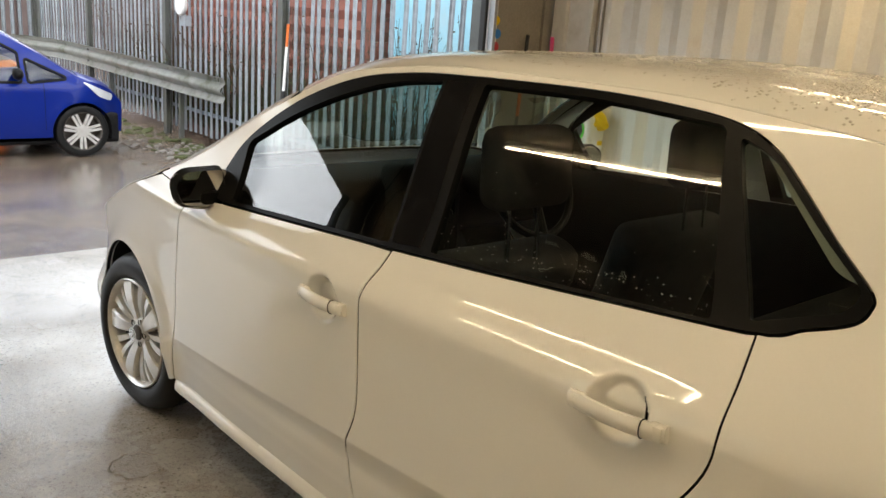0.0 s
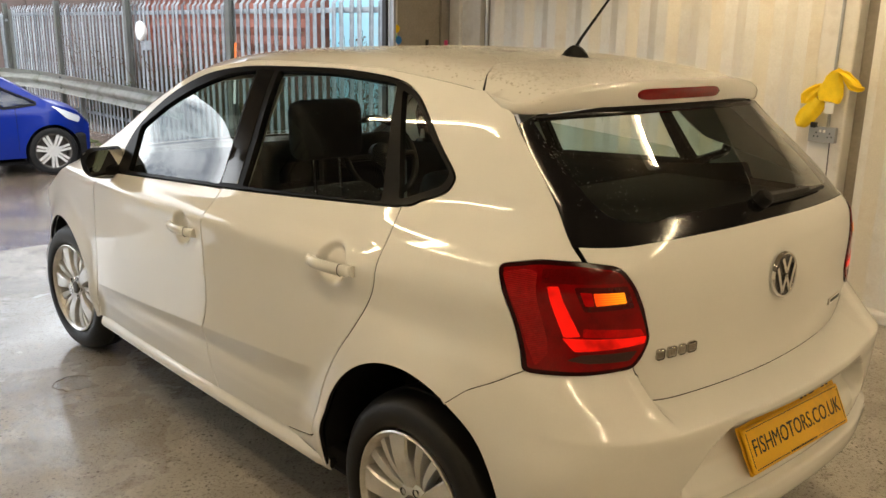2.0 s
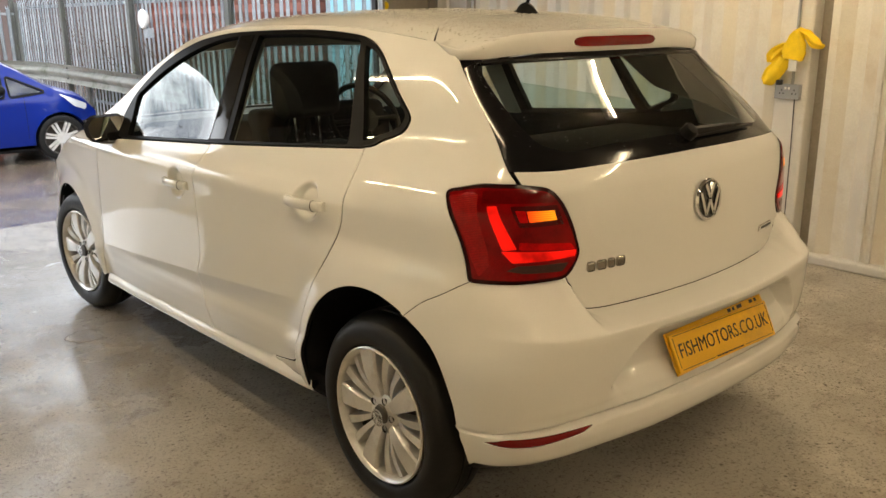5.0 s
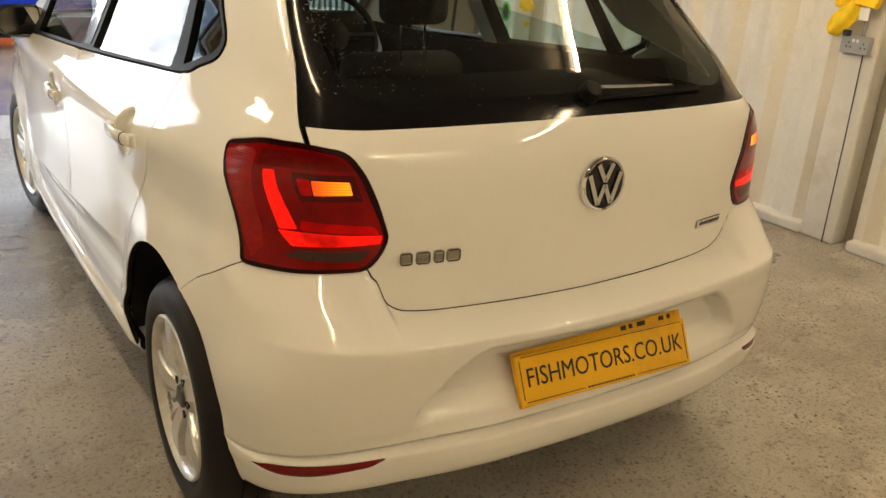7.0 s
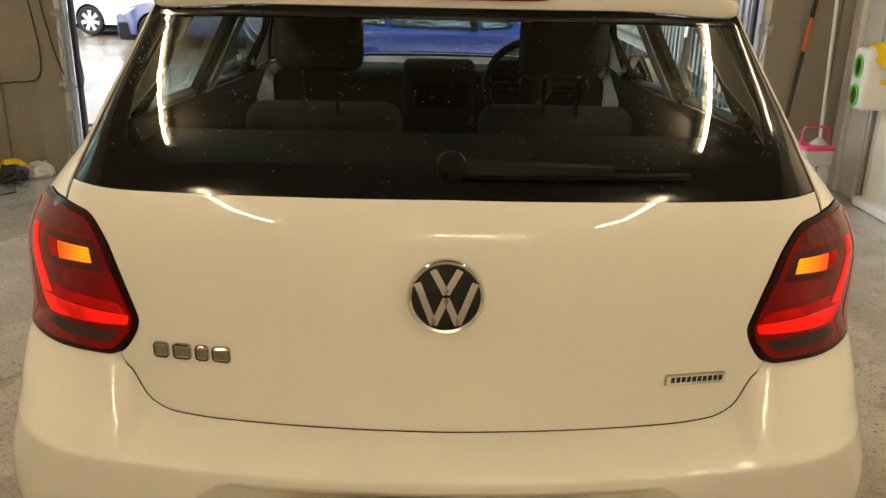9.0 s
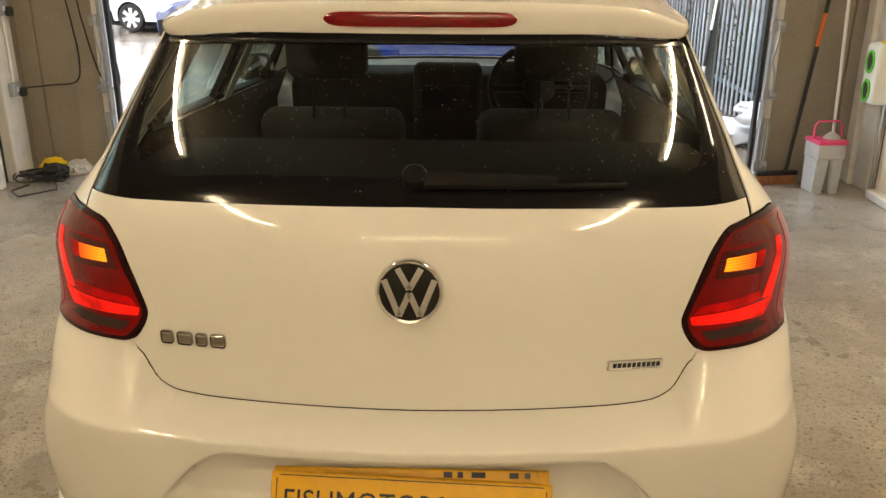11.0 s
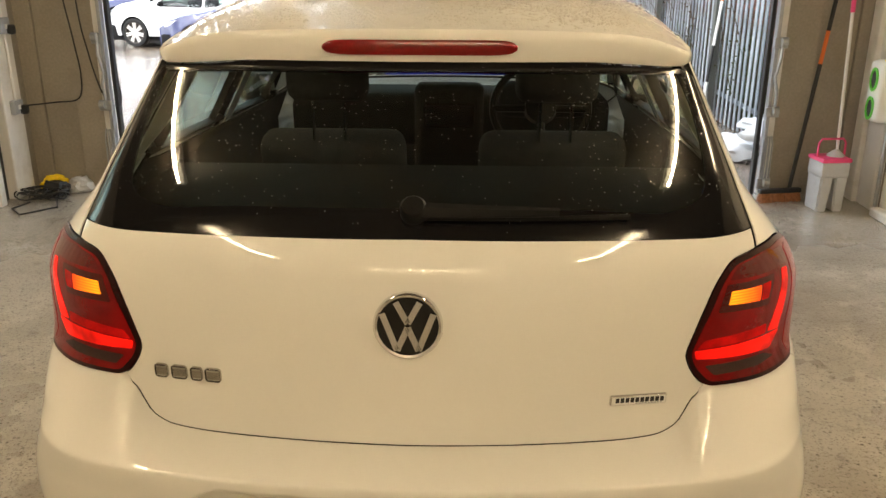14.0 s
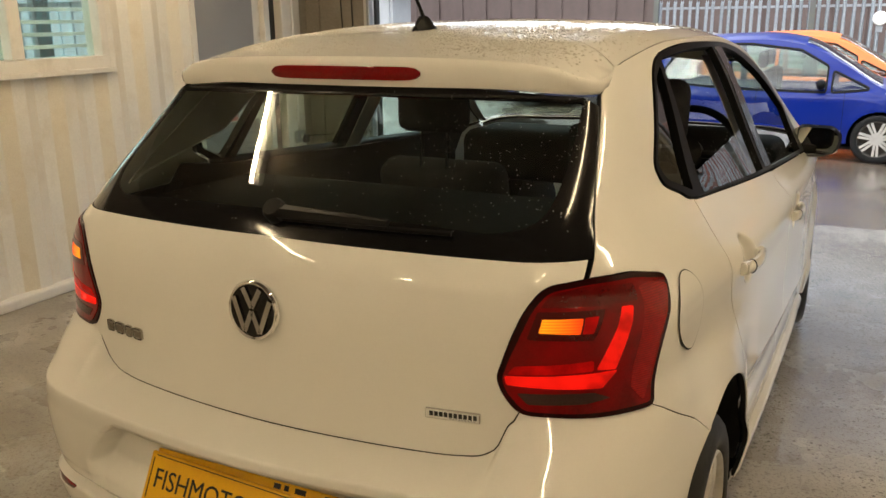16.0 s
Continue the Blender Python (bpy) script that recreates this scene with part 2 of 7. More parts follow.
lamp_glow = mat("dim red lens", (0.16, 0.001, 0.001), 0.2, vary=0.5, scale=16, spec=0.12, emit=(1.0, 0.002, 0.002), power=0.30)


def uneven_glow(m, low, high, scale):
    """Lets the light behind a lens fall unevenly on it."""
    n, l, b = m.node_tree.nodes, m.node_tree.links, m.node_tree.nodes["Principled BSDF"]
    tc = n.new("ShaderNodeTexCoord")
    cloud = n.new("ShaderNodeTexNoise")
    cloud.inputs["Scale"].default_value, cloud.inputs["Detail"].default_value = scale, 2
    l.new(tc.outputs["Object"], cloud.inputs["Vector"])
    span = n.new("ShaderNodeMapRange")
    span.inputs["From Min"].default_value, span.inputs["From Max"].default_value = 0.3, 0.7
    span.inputs["To Min"].default_value, span.inputs["To Max"].default_value = low, high
    l.new(cloud.outputs["Fac"], span.inputs["Value"])
    l.new(span.outputs["Result"], b.inputs["Emission Strength"])


uneven_glow(lamp_red, 0.35, 1.15, 22.0)
uneven_glow(lamp_glow, 0.10, 0.45, 20.0)
uneven_glow(lamp_dark, 0.04, 0.12, 16.0)


def ribbed_mat():
    """Red reflex with fine level ribs; emission stands in for the uneven light they catch."""
    m = mat("red reflex lens", (0.13, 0.002, 0.002), 0.15, vary=0.3, scale=60, coat=0.3, spec=0.2)
    n, l, b = m.node_tree.nodes, m.node_tree.links, m.node_tree.nodes["Principled BSDF"]
    tc = n.new("ShaderNodeTexCoord")
    ribs = n.new("ShaderNodeTexWave")
    ribs.bands_direction = "Z"
    ribs.inputs["Scale"].default_value, ribs.inputs["Distortion"].default_value, ribs.inputs["Detail Scale"].default_value = 75.0, 1.2, 3.0
    l.new(tc.outputs["Object"], ribs.inputs["Vector"])
    glint = n.new("ShaderNodeTexNoise")
    glint.inputs["Scale"].default_value, glint.inputs["Detail"].default_value = 26.0, 5
    l.new(tc.outputs["Object"], glint.inputs["Vector"])
    both_k = n.new("ShaderNodeMath")
    both_k.operation = "MULTIPLY"
    l.new(ribs.outputs["Fac"], both_k.inputs[0])
    l.new(glint.outputs["Fac"], both_k.inputs[1])
    power = n.new("ShaderNodeMapRange")
    power.inputs["From Min"].default_value, power.inputs["From Max"].default_value = 0.05, 0.55
    power.inputs["To Min"].default_value, power.inputs["To Max"].default_value = 0.04, 0.15
    l.new(both_k.outputs[0], power.inputs["Value"])
    b.inputs["Emission Color"].default_value = (1.0, 0.004, 0.004, 1)
    l.new(power.outputs["Result"], b.inputs["Emission Strength"])
    bump = n.new("ShaderNodeBump")
    bump.inputs["Strength"].default_value, bump.inputs["Distance"].default_value = 0.3, 0.001
    l.new(ribs.outputs["Fac"], bump.inputs["Height"])
    l.new(bump.outputs["Normal"], b.inputs["Normal"])
    return m


lamp_reflex = ribbed_mat()
def bulb_mat():
    """Ribbed amber window with the bulb's glow strongest in its middle."""
    m = mat("lit bulb window", (0.5, 0.06, 0.005), 0.2, vary=0.2, scale=90, spec=0.15)
    n, l, b = m.node_tree.nodes, m.node_tree.links, m.node_tree.nodes["Principled BSDF"]
    tc = n.new("ShaderNodeTexCoord")
    axes = n.new("ShaderNodeSeparateXYZ")
    l.new(tc.outputs["Object"], axes.inputs[0])
    across = n.new("ShaderNodeMath")
    across.operation = "ABSOLUTE"
    l.new(axes.outputs["X"], across.inputs[0])
    ramp = n.new("ShaderNodeValToRGB")
    ramp.color_ramp.elements[0].position, ramp.color_ramp.elements[0].color = 0.0, (1.0, 0.10, 0.004, 1)
    ramp.color_ramp.elements[1].position, ramp.color_ramp.elements[1].color = 1.0, (0.9, 0.045, 0.003, 1)
    hot = ramp.color_ramp.elements.new(0.48)
    hot.color = (1.0, 0.34, 0.009, 1)
    span = n.new("ShaderNodeMapRange")
    span.inputs["From Min"].default_value, span.inputs["From Max"].default_value = 0.525, 0.635
    l.new(across.outputs[0], span.inputs["Value"])
    l.new(span.outputs["Result"], ramp.inputs["Fac"])
    ribs = n.new("ShaderNodeTexWave")
    ribs.bands_direction = "Z"
    ribs.inputs["Scale"].default_value = 62.0
    l.new(tc.outputs["Object"], ribs.inputs["Vector"])
    power = n.new("ShaderNodeMapRange")
    power.inputs["To Min"].default_value, power.inputs["To Max"].default_value = 0.75, 1.5
    l.new(ribs.outputs["Fac"], power.inputs["Value"])
    l.new(ramp.outputs["Color"], b.inputs["Emission Color"])
    l.new(power.outputs["Result"], b.inputs["Emission Strength"])
    return m


lamp_bulb = bulb_mat()
lamp_clear = mat("smoked reversing lens", (0.045, 0.022, 0.02), 0.2, vary=0.15, spec=0.25)
brake_red = mat("unlit red lens", (0.17, 0.003, 0.004), 0.14, vary=0.15, scale=40, coat=0.35, spec=0.2)
pane = glass_mat("car glass", (0.74, 0.86, 0.81))
pane_rear = glass_mat("tinted rear glass", (0.72, 0.83, 0.76))
mirror_glass = mat("mirror glass", (0.30, 0.31, 0.33), 0.02, metal=1.0, vary=0.01)
trim_dark = mat("dark interior plastic", (0.016, 0.016, 0.017), 0.8, spec=0.08, vary=0.2, scale=20, grain=0.3, grain_scale=500)
trim_light = mat("beige pillar trim", (0.42, 0.40, 0.34), 0.7, vary=0.06, scale=12)
seat_cloth = mat("dark grey seat cloth", (0.034, 0.034, 0.037), 0.95, spec=0.15, vary=0.25, scale=40, grain=0.5, grain_scale=700)
plate_yellow = mat("yellow plate", (0.83, 0.46, 0.012), 0.28, vary=0.05, scale=10, stain=(0.30, 0.14, 0.02), stain_amount=0.35, stain_scale=5)
plate_ink = mat("black plate print", (0.012, 0.012, 0.014), 0.4, vary=0.1)
drop_mat = mat("rain drops", (0.40, 0.41, 0.40), 0.04, vary=0.05, coat=1.0)
drop_mat.node_tree.nodes["Principled BSDF"].inputs["Transmission Weight"].default_value = 0.45
bead_mat = mat("water beads on white paint", (0.62, 0.60, 0.55), 0.06, vary=0.05, coat=1.0)
wall_white = mat("white painted steel", (0.74, 0.72, 0.67), 0.42, vary=0.07, scale=2.2, grain=0.12, grain_scale=90, stain=(0.46, 0.36, 0.22), stain_amount=0.30, stain_scale=2.4)
white_trim = mat("white painted timber", (0.72, 0.70, 0.66), 0.5, vary=0.07, scale=5, stain=(0.35, 0.30, 0.24), stain_amount=0.35, stain_scale=5)
ply = mat("grey brown panel board", (0.30, 0.265, 0.215), 0.75, vary=0.13, scale=2.5, grain=0.2, grain_scale=60, stain=(0.18, 0.15, 0.12), stain_amount=0.5, stain_scale=1.3)
steel = mat("galvanised steel", (0.40, 0.41, 0.42), 0.42, metal=0.8, vary=0.15, scale=25, rough_vary=0.12)
door_grey = mat("grey door panel", (0.26, 0.26, 0.27), 0.35, vary=0.05, scale=3)
ceiling_paint = mat("dark board ceiling", (0.10, 0.085, 0.07), 0.7, vary=0.15, scale=2)
tube_light = mat("lit fluorescent tube", (1, 1, 1), 0.4, vary=0.0, emit=(1.0, 0.775, 0.47), power=TUBE)
lamp_body = mat("white batten body", (0.75, 0.74, 0.72), 0.4, vary=0.04)
pink = mat("pink plastic", (0.75, 0.06, 0.20), 0.4, vary=0.06)
bucket_grey = mat("pale grey plastic", (0.48, 0.49, 0.50), 0.4, vary=0.06, scale=10, stain=(0.3, 0.28, 0.25), stain_amount=0.3, stain_scale=9)
white_plastic = mat("white plastic", (0.76, 0.76, 0.74), 0.35, vary=0.04)
grey_plastic = mat("grey plastic socket", (0.33, 0.35, 0.38), 0.4, vary=0.06)
yellow_cloth = mat("yellow cloth", (0.88, 0.62, 0.015), 0.85, vary=0.15, scale=18, grain=0.5, grain_scale=500)
cable_black = mat("black cable", (0.012, 0.012, 0.012), 0.5, vary=0.1)
orange_plastic = mat("orange plastic", (0.75, 0.17, 0.03), 0.5, vary=0.1)
bristle = mat("brown broom bristles", (0.34, 0.14, 0.06), 0.8, vary=0.4, scale=60, grain=0.6)
green_plastic = mat("green plastic", (0.12, 0.55, 0.05), 0.4, vary=0.06)
blue_plastic = mat("blue plastic", (0.02, 0.20, 0.60), 0.4, vary=0.06)
red_ink = mat("red print", (0.60, 0.05, 0.06), 0.5, vary=0.1)
blue_paint = mat("blue car paint", (0.0015, 0.014, 0.17), 0.35, vary=0.03, scale=3, coat=0.35, spec=0.12)
silver_paint = mat("silver car paint", (0.55, 0.56, 0.57), 0.3, metal=0.5, vary=0.03, coat=1.0)
white_paint = mat("plain white car paint", (0.78, 0.79, 0.80), 0.3, vary=0.02, coat=1.0)
navy_paint = mat("dark blue car paint", (0.02, 0.03, 0.12), 0.3, vary=0.03, coat=1.0)
head_lens = mat("clear headlamp lens", (0.62, 0.64, 0.66), 0.10, vary=0.1, coat=1.0)
fence_steel = mat("weathered galvanised pale", (0.36, 0.40, 0.44), 0.5, metal=0.2, vary=0.2, scale=18, per_object=0.12, stain=(0.13, 0.13, 0.11), stain_amount=0.5, stain_scale=3)
barrier_steel = mat("mossy crash barrier", (0.44, 0.45, 0.42), 0.5, metal=0.1, vary=0.15, scale=6, stain=(0.12, 0.13, 0.05), stain_amount=0.7, stain_scale=2.5)
rust_steel = mat("rusty container steel", (0.22, 0.075, 0.05), 0.75, vary=0.3, scale=3, stain=(0.10, 0.05, 0.035), stain_amount=0.8, stain_scale=1.2)
sky_blue_steel = mat("light blue container steel", (0.32, 0.60, 0.72), 0.5, vary=0.08, scale=3, stain=(0.5, 0.5, 0.46), stain_amount=0.3, stain_scale=2)
brown_wall = mat("dark brown cladding", (0.085, 0.06, 0.055), 0.7, vary=0.2, scale=2)
grey_clad = mat("grey roof cladding", (0.30, 0.32, 0.34), 0.6, vary=0.1, scale=2)
moss = mat("moss and weeds", (0.055, 0.065, 0.018), 0.9, vary=0.4, scale=30, grain=0.8, grain_scale=120)
litter_white = mat("white plastic sheeting", (0.55, 0.56, 0.57), 0.45, vary=0.1, scale=10)
stone_mat = mat("broken rubble", (0.24, 0.22, 0.20), 0.85, vary=0.3, scale=12, grain=0.5, per_object=0.3)
twig_mat = mat("brown twigs", (0.09, 0.065, 0.04), 0.9, vary=0.3, scale=20)


def floor_mat(name, base, speck, wet, scale, film=0.0):
    """Worn concrete: cloudy tone, dark aggregate specks, scuffs, damp patches that shine."""
    m, n, l, b = node_mat(name)
    tc = n.new("ShaderNodeTexCoord")
    def noise_node(s, d, r=0.6):
        k = n.new("ShaderNodeTexNoise")
        k.inputs["Scale"].default_value, k.inputs["Detail"].default_value, k.inputs["Roughness"].default_value = s, d, r
        l.new(tc.outputs["Object"], k.inputs["Vector"])
        return k
    def ramp(src, a, z, lo, hi):
        k = n.new("ShaderNodeMapRange")
        for key, val in (("From Min", a), ("From Max", z), ("To Min", lo), ("To Max", hi)):
            k.inputs[key].default_value = val
        l.new(src, k.inputs["Value"])
        return k.outputs["Result"]
    def blend(fac, a, c):
        k = n.new("ShaderNodeMix")
        k.data_type = "RGBA"
        l.new(fac, k.inputs["Factor"])
        if isinstance(a, tuple):
            k.inputs["A"].default_value = (*a, 1)
        else:
            l.new(a, k.inputs["A"])
        k.inputs["B"].default_value = (*c, 1)
        return k.outputs["Result"]
    cloudy, patch, grit, scuff, where = noise_node(0.9 * scale, 8, 0.62), noise_node(3.3 * scale, 10, 0.7), noise_node(70 * scale, 4, 0.75), noise_node(11 * scale, 12, 0.8), noise_node(1.3 * scale, 5, 0.6)
    col = blend(ramp(cloudy.outputs["Fac"], 0.40, 0.62, 0, 1), base, tuple(c * k for c, k in zip(base, (0.66, 0.62, 0.58))))
    col = blend(ramp(patch.outputs["Fac"], 0.52, 0.62, 0, 0.7), col, tuple(min(1, c * 1.2) for c in base))
    col = blend(ramp(scuff.outputs["Fac"], 0.54, 0.66, 0, 0.6), col, speck)
    col = blend(ramp(grit.outputs["Fac"], 0.54, 0.64, 0, 0.7), col, speck)
    for size, reach, amount in ((33 * scale, .24, .95), (83 * scale, .27, .9), (14 * scale, .10, .8)):
        pit = n.new("ShaderNodeTexVoronoi")
        pit.inputs["Scale"].default_value, pit.inputs["Randomness"].default_value = size, 1.0
        warp = n.new("ShaderNodeVectorMath")
        warp.operation = "MULTIPLY_ADD"
        warp.inputs[1].default_value = (.010, .010, .010)
        l.new(scuff.outputs["Color"], warp.inputs[0])
        l.new(tc.outputs["Object"], warp.inputs[2])
        l.new(warp.outputs["Vector"], pit.inputs["Vector"])
        chosen = n.new("ShaderNodeMath")
        chosen.operation = "MULTIPLY"
        l.new(ramp(pit.outputs["Distance"], reach, reach * .5, 0, amount), chosen.inputs[0])
        mask = n.new("ShaderNodeMath")
        mask.operation = "MULTIPLY"
        l.new(ramp(where.outputs["Fac"], .36, .54, .35, 1), mask.inputs[0])
        l.new(ramp(patch.outputs["Fac"], .40, .56, .35, 1), mask.inputs[1])
        l.new(mask.outputs[0], chosen.inputs[1])
        col = blend(chosen.outputs[0], col, tuple(c * .6 for c in speck))
    l.new(col, b.inputs["Base Color"])
    damp = noise_node(0.55 * scale, 6, 0.6)
    axes = n.new("ShaderNodeSeparateXYZ")
    l.new(tc.outputs["Object"], axes.inputs[0])
    soaked = n.new("ShaderNodeMath")
    soaked.operation = "MULTIPLY_ADD"
    soaked.inputs[1].default_value = 1.0
    l.new(ramp(axes.outputs["Y"], 0.9, 3.8, 0, 0.24), soaked.inputs[2])
    l.new(damp.outputs["Fac"], soaked.inputs[0])
    l.new(ramp(soaked.outputs[0], 0.42, 0.64, 0.62, wet), b.inputs["Roughness"])
    if film:
        # standing water: a clear skin over the hollows
        l.new(ramp(damp.outputs["Fac"], 0.44, 0.56, 0.04, film * 0.8), b.inputs["Coat Weight"])
        b.inputs["Coat Roughness"].default_value = 0.15
    else:
        # a thin film of water carried in towards the doorway
        l.new(ramp(soaked.outputs[0], 0.56, 0.72, 0, 0.8), b.inputs["Coat Weight"])
        b.inputs["Coat Roughness"].default_value = 0.13
    bump = n.new("ShaderNodeBump")
    bump.inputs["Strength"].default_value, bump.inputs["Distance"].default_value = (0.6, 0.010) if film else (0.45, 0.006)
    l.new(grit.outputs["Fac"], bump.inputs["Height"])
    l.new(bump.outputs["Normal"], b.inputs["Normal"])
    return m


floor_paint = floor_mat("worn grey concrete floor", (0.46, 0.43, 0.375), (0.11, 0.082, 0.055), 0.22, 1.0)
yard_mat = floor_mat("wet yard concrete", (0.20, 0.155, 0.115), (0.06, 0.043, 0.03), 0.20, 0.6, 1.0)
post_steel = mat("dull dark steel post", (0.10, 0.105, 0.10), 0.6, vary=0.25, scale=6, stain=(0.07, 0.085, 0.03), stain_amount=0.5, stain_scale=3)
floor_dirt = mat("dirt in a floor crack", (0.20, 0.17, 0.13), 0.8, vary=0.5, scale=40)

# ---- the workshop bay ----
def structure(name, bm, m, label, smooth=False):
    ob = part(name, bm, m, smooth=smooth)
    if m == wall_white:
        ob.data.materials.append(wall_slope_tone)
    return tagged(ob, label, "structure", "", "structure")


TOP, LINTEL, X_EAST, X_WEST, Y_NORTH, Y_SOUTH = 2.57, 2.08, 2.675, -2.92, 4.45, -3.4
JAMB_WEST, JAMB_EAST = -2.32, 2.03

bm = bmesh.new()
box(bm, X_WEST - .2, X_EAST + .2, Y_SOUTH - .1, 4.47, -.30, 0)
structure("floor", bm, floor_paint, "worn grey painted concrete floor with dark specks")


def fall(y):
    """The yard falls away from the threshold and levels out beyond the parked car."""
    return -.018 - .048 * max(0, min(y, 10) - 4.9) - .008 * max(0, min(y, 30) - 10)


bm = bmesh.new()
ys = [-900, -60, -10, 4.4, 4.9, 5.4, 6, 7, 8, 9, 10, 12, 14, 17, 22, 30, 60, 150, 900]
xs = [-900, -150, -60, -30, -15, -8, -5, -3, -1.5, 0, 1.5, 3, 5, 8, 15, 30, 60, 150, 900]
grid = [[bm.verts.new((x, y, fall(y))) for x in xs] for y in ys]
for a, b in zip(grid, grid[1:]):
    for i in range(len(xs) - 1):
        bm.faces.new((a[i], a[i + 1], b[i + 1], b[i]))
structure("ground", bm, yard_mat, "wet rough concrete yard with puddles")
bm = bmesh.new()
box(bm, -2.36, 2.06, 4.475, 5.38, -.06, -.012, .004)
structure("pavement", bm, floor_paint, "pale concrete apron strip before the doorway")


def corrugated(y0, y1, x, inward, z0, z1, phase=0.0):
    """A pressed steel container wall: flats and slopes with a rib every 310 mm."""
    bm = bmesh.new()
    line = []
    y = y0
    pitch = .31
    k = math.floor((y0 - phase) / pitch) - 1
    pts = []
    while k * pitch + phase < y1 + pitch:
        b = k * pitch + phase
        pts += [(b, 0), (b + .080, 0), (b + .156, .030), (b + .234, .030)]
        k += 1
    line = [p for p in pts if y0 <= p[0] <= y1]
    line = [(y0, line[0][1])] + line + [(y1, line[-1][1])]
    levels = list(np.linspace(z0, z1, 5))
    front = [[bm.verts.new((x + inward * d, yy, z)) for yy, d in line] for z in levels]
    back = [[bm.verts.new((x - inward * .10, yy, z)) for yy, d in line] for z in (z0, z1)]
    for a, b in zip(front, front[1:]):
        for i in range(len(line) - 1):
            bm.faces.new((a[i], a[i + 1], b[i + 1], b[i]))
    for i in range(len(line) - 1):
        bm.faces.new((back[0][i], back[1][i], back[1][i + 1], back[0][i + 1]))
        bm.faces.new((front[-1][i], front[-1][i + 1], back[1][i + 1], back[1][i]))
    for e in (0, len(line) - 1):
        bm.faces.new([front[j][e] for j in range(5)] + [back[1][e], back[0][e]])
    bmesh.ops.recalc_face_normals(bm, faces=bm.faces)
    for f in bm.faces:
        # sloped faces take the tan that stands in for their warm light
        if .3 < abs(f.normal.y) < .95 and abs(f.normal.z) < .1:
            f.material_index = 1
    return bm


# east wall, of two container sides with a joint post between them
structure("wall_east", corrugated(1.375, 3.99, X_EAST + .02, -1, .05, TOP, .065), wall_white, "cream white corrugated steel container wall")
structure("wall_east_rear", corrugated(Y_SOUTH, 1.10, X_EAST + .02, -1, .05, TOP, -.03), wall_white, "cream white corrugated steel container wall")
bm = bmesh.new()
box(bm, X_EAST - .055, X_EAST + .12, 1.18, 1.375, 0, TOP, .012)
structure("wall_post", bm, white_trim, "white boxed steel post between wall panels")
# grey brown fill puts the recess's shade into its colour
bm = bmesh.new()
box(bm, X_EAST + .05, X_EAST + .12, 1.10, 1.18, 0, TOP)
structure("wall_recess", bm, ply, "grey brown recess beside the white post")
bm = bmesh.new()
box(bm, X_EAST - .03, X_EAST + .02, .735, .755, .05, TOP, .003)
box(bm, X_EAST - .03, X_EAST + .02, .785, .805, .05, TOP, .003)
structure("trim", bm, white_trim, "white angle strips on the wall joint")
bm = bmesh.new()
box(bm, X_EAST - .07, X_EAST + .12, Y_SOUTH, 1.10, 0, .055, .012)
box(bm, X_EAST - .07, X_EAST + .12, 1.375, 3.99, 0, .055, .012)
structure("baseboard", bm, white_trim, "white bottom rail of the container wall")
bm = bmesh.new()
box(bm, X_EAST - .02, X_EAST + .12, 4.09, 4.30, 0, TOP, .01)
box(bm, X_EAST - .05, X_EAST + .12, 4.30, 4.42, 0, TOP, .01)
structure("wall_east_end", bm, white_trim, "white flat steel wall end")
bm = bmesh.new()
box(bm, X_EAST + .03, X_EAST + .12, 3.99, 4.09, 0, TOP)
structure("wall_gap", bm, ply, "brown strip between the wall panels")

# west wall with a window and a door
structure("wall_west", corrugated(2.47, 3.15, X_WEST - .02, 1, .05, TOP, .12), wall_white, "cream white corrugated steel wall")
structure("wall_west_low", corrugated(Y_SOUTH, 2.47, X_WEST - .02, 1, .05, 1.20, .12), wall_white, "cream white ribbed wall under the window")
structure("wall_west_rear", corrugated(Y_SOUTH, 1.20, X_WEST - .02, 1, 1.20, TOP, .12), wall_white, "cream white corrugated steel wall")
bm = bmesh.new()
box(bm, X_WEST - .12, X_WEST, 1.20, 2.47, 2.10, TOP)
structure("wall_west_head", bm, wall_white, "cream white wall over the window")
bm = bmesh.new()
box(bm, X_WEST - .02, X_WEST + .05, Y_SOUTH, 3.13, 0, .06, .012)
structure("baseboard_west", bm, white_trim, "white bottom rail with dirt along it")
window = tagged(new("window_1"), "white framed window with a slatted light view", "window", "", "structure")
bm = bmesh.new()
for y0, y1, z0, z1 in ((1.20, 2.47, 1.20, 1.28), (1.20, 2.47, 2.06, 2.11), (1.20, 1.27, 1.28, 2.06), (2.42, 2.47, 1.28, 2.06), (1.845, 1.92, 1.28, 2.06)):
    box(bm, X_WEST - .10, X_WEST + .03, y0, y1, z0, z1, .006)
part("window_frame", bm, white_trim, window)
bm = bmesh.new()
box(bm, X_WEST - .02, X_WEST + .055, 1.18, 2.49, 1.185, 1.215, .006)
part("window_sill", bm, white_trim, window)
for y0, y1 in ((1.27, 1.845), (1.92, 2.42)):
    bm = bmesh.new()
    box(bm, X_WEST - .045, X_WEST - .040, y0, y1, 1.28, 2.06)
    ob = part("window_pane", bm, pane, window)
    ob.visible_shadow = False
for i in range(22):
    bm = bmesh.new()
    box(bm, X_WEST - .24, X_WEST - .228, .7, 2.9, 1.05 + i * .068, 1.072 + i * .068, .002)
    part("slat", bm, white_plastic, window)

for y0, y1 in ((2.24, 2.34), (2.62, 2.67), (1.15, 1.22)):
    bm = bmesh.new()
    box(bm, X_WEST - .32, X_WEST - .27, y0, y1, .9, 2.5, .004)
    part("upright_post", bm, post_steel, window)

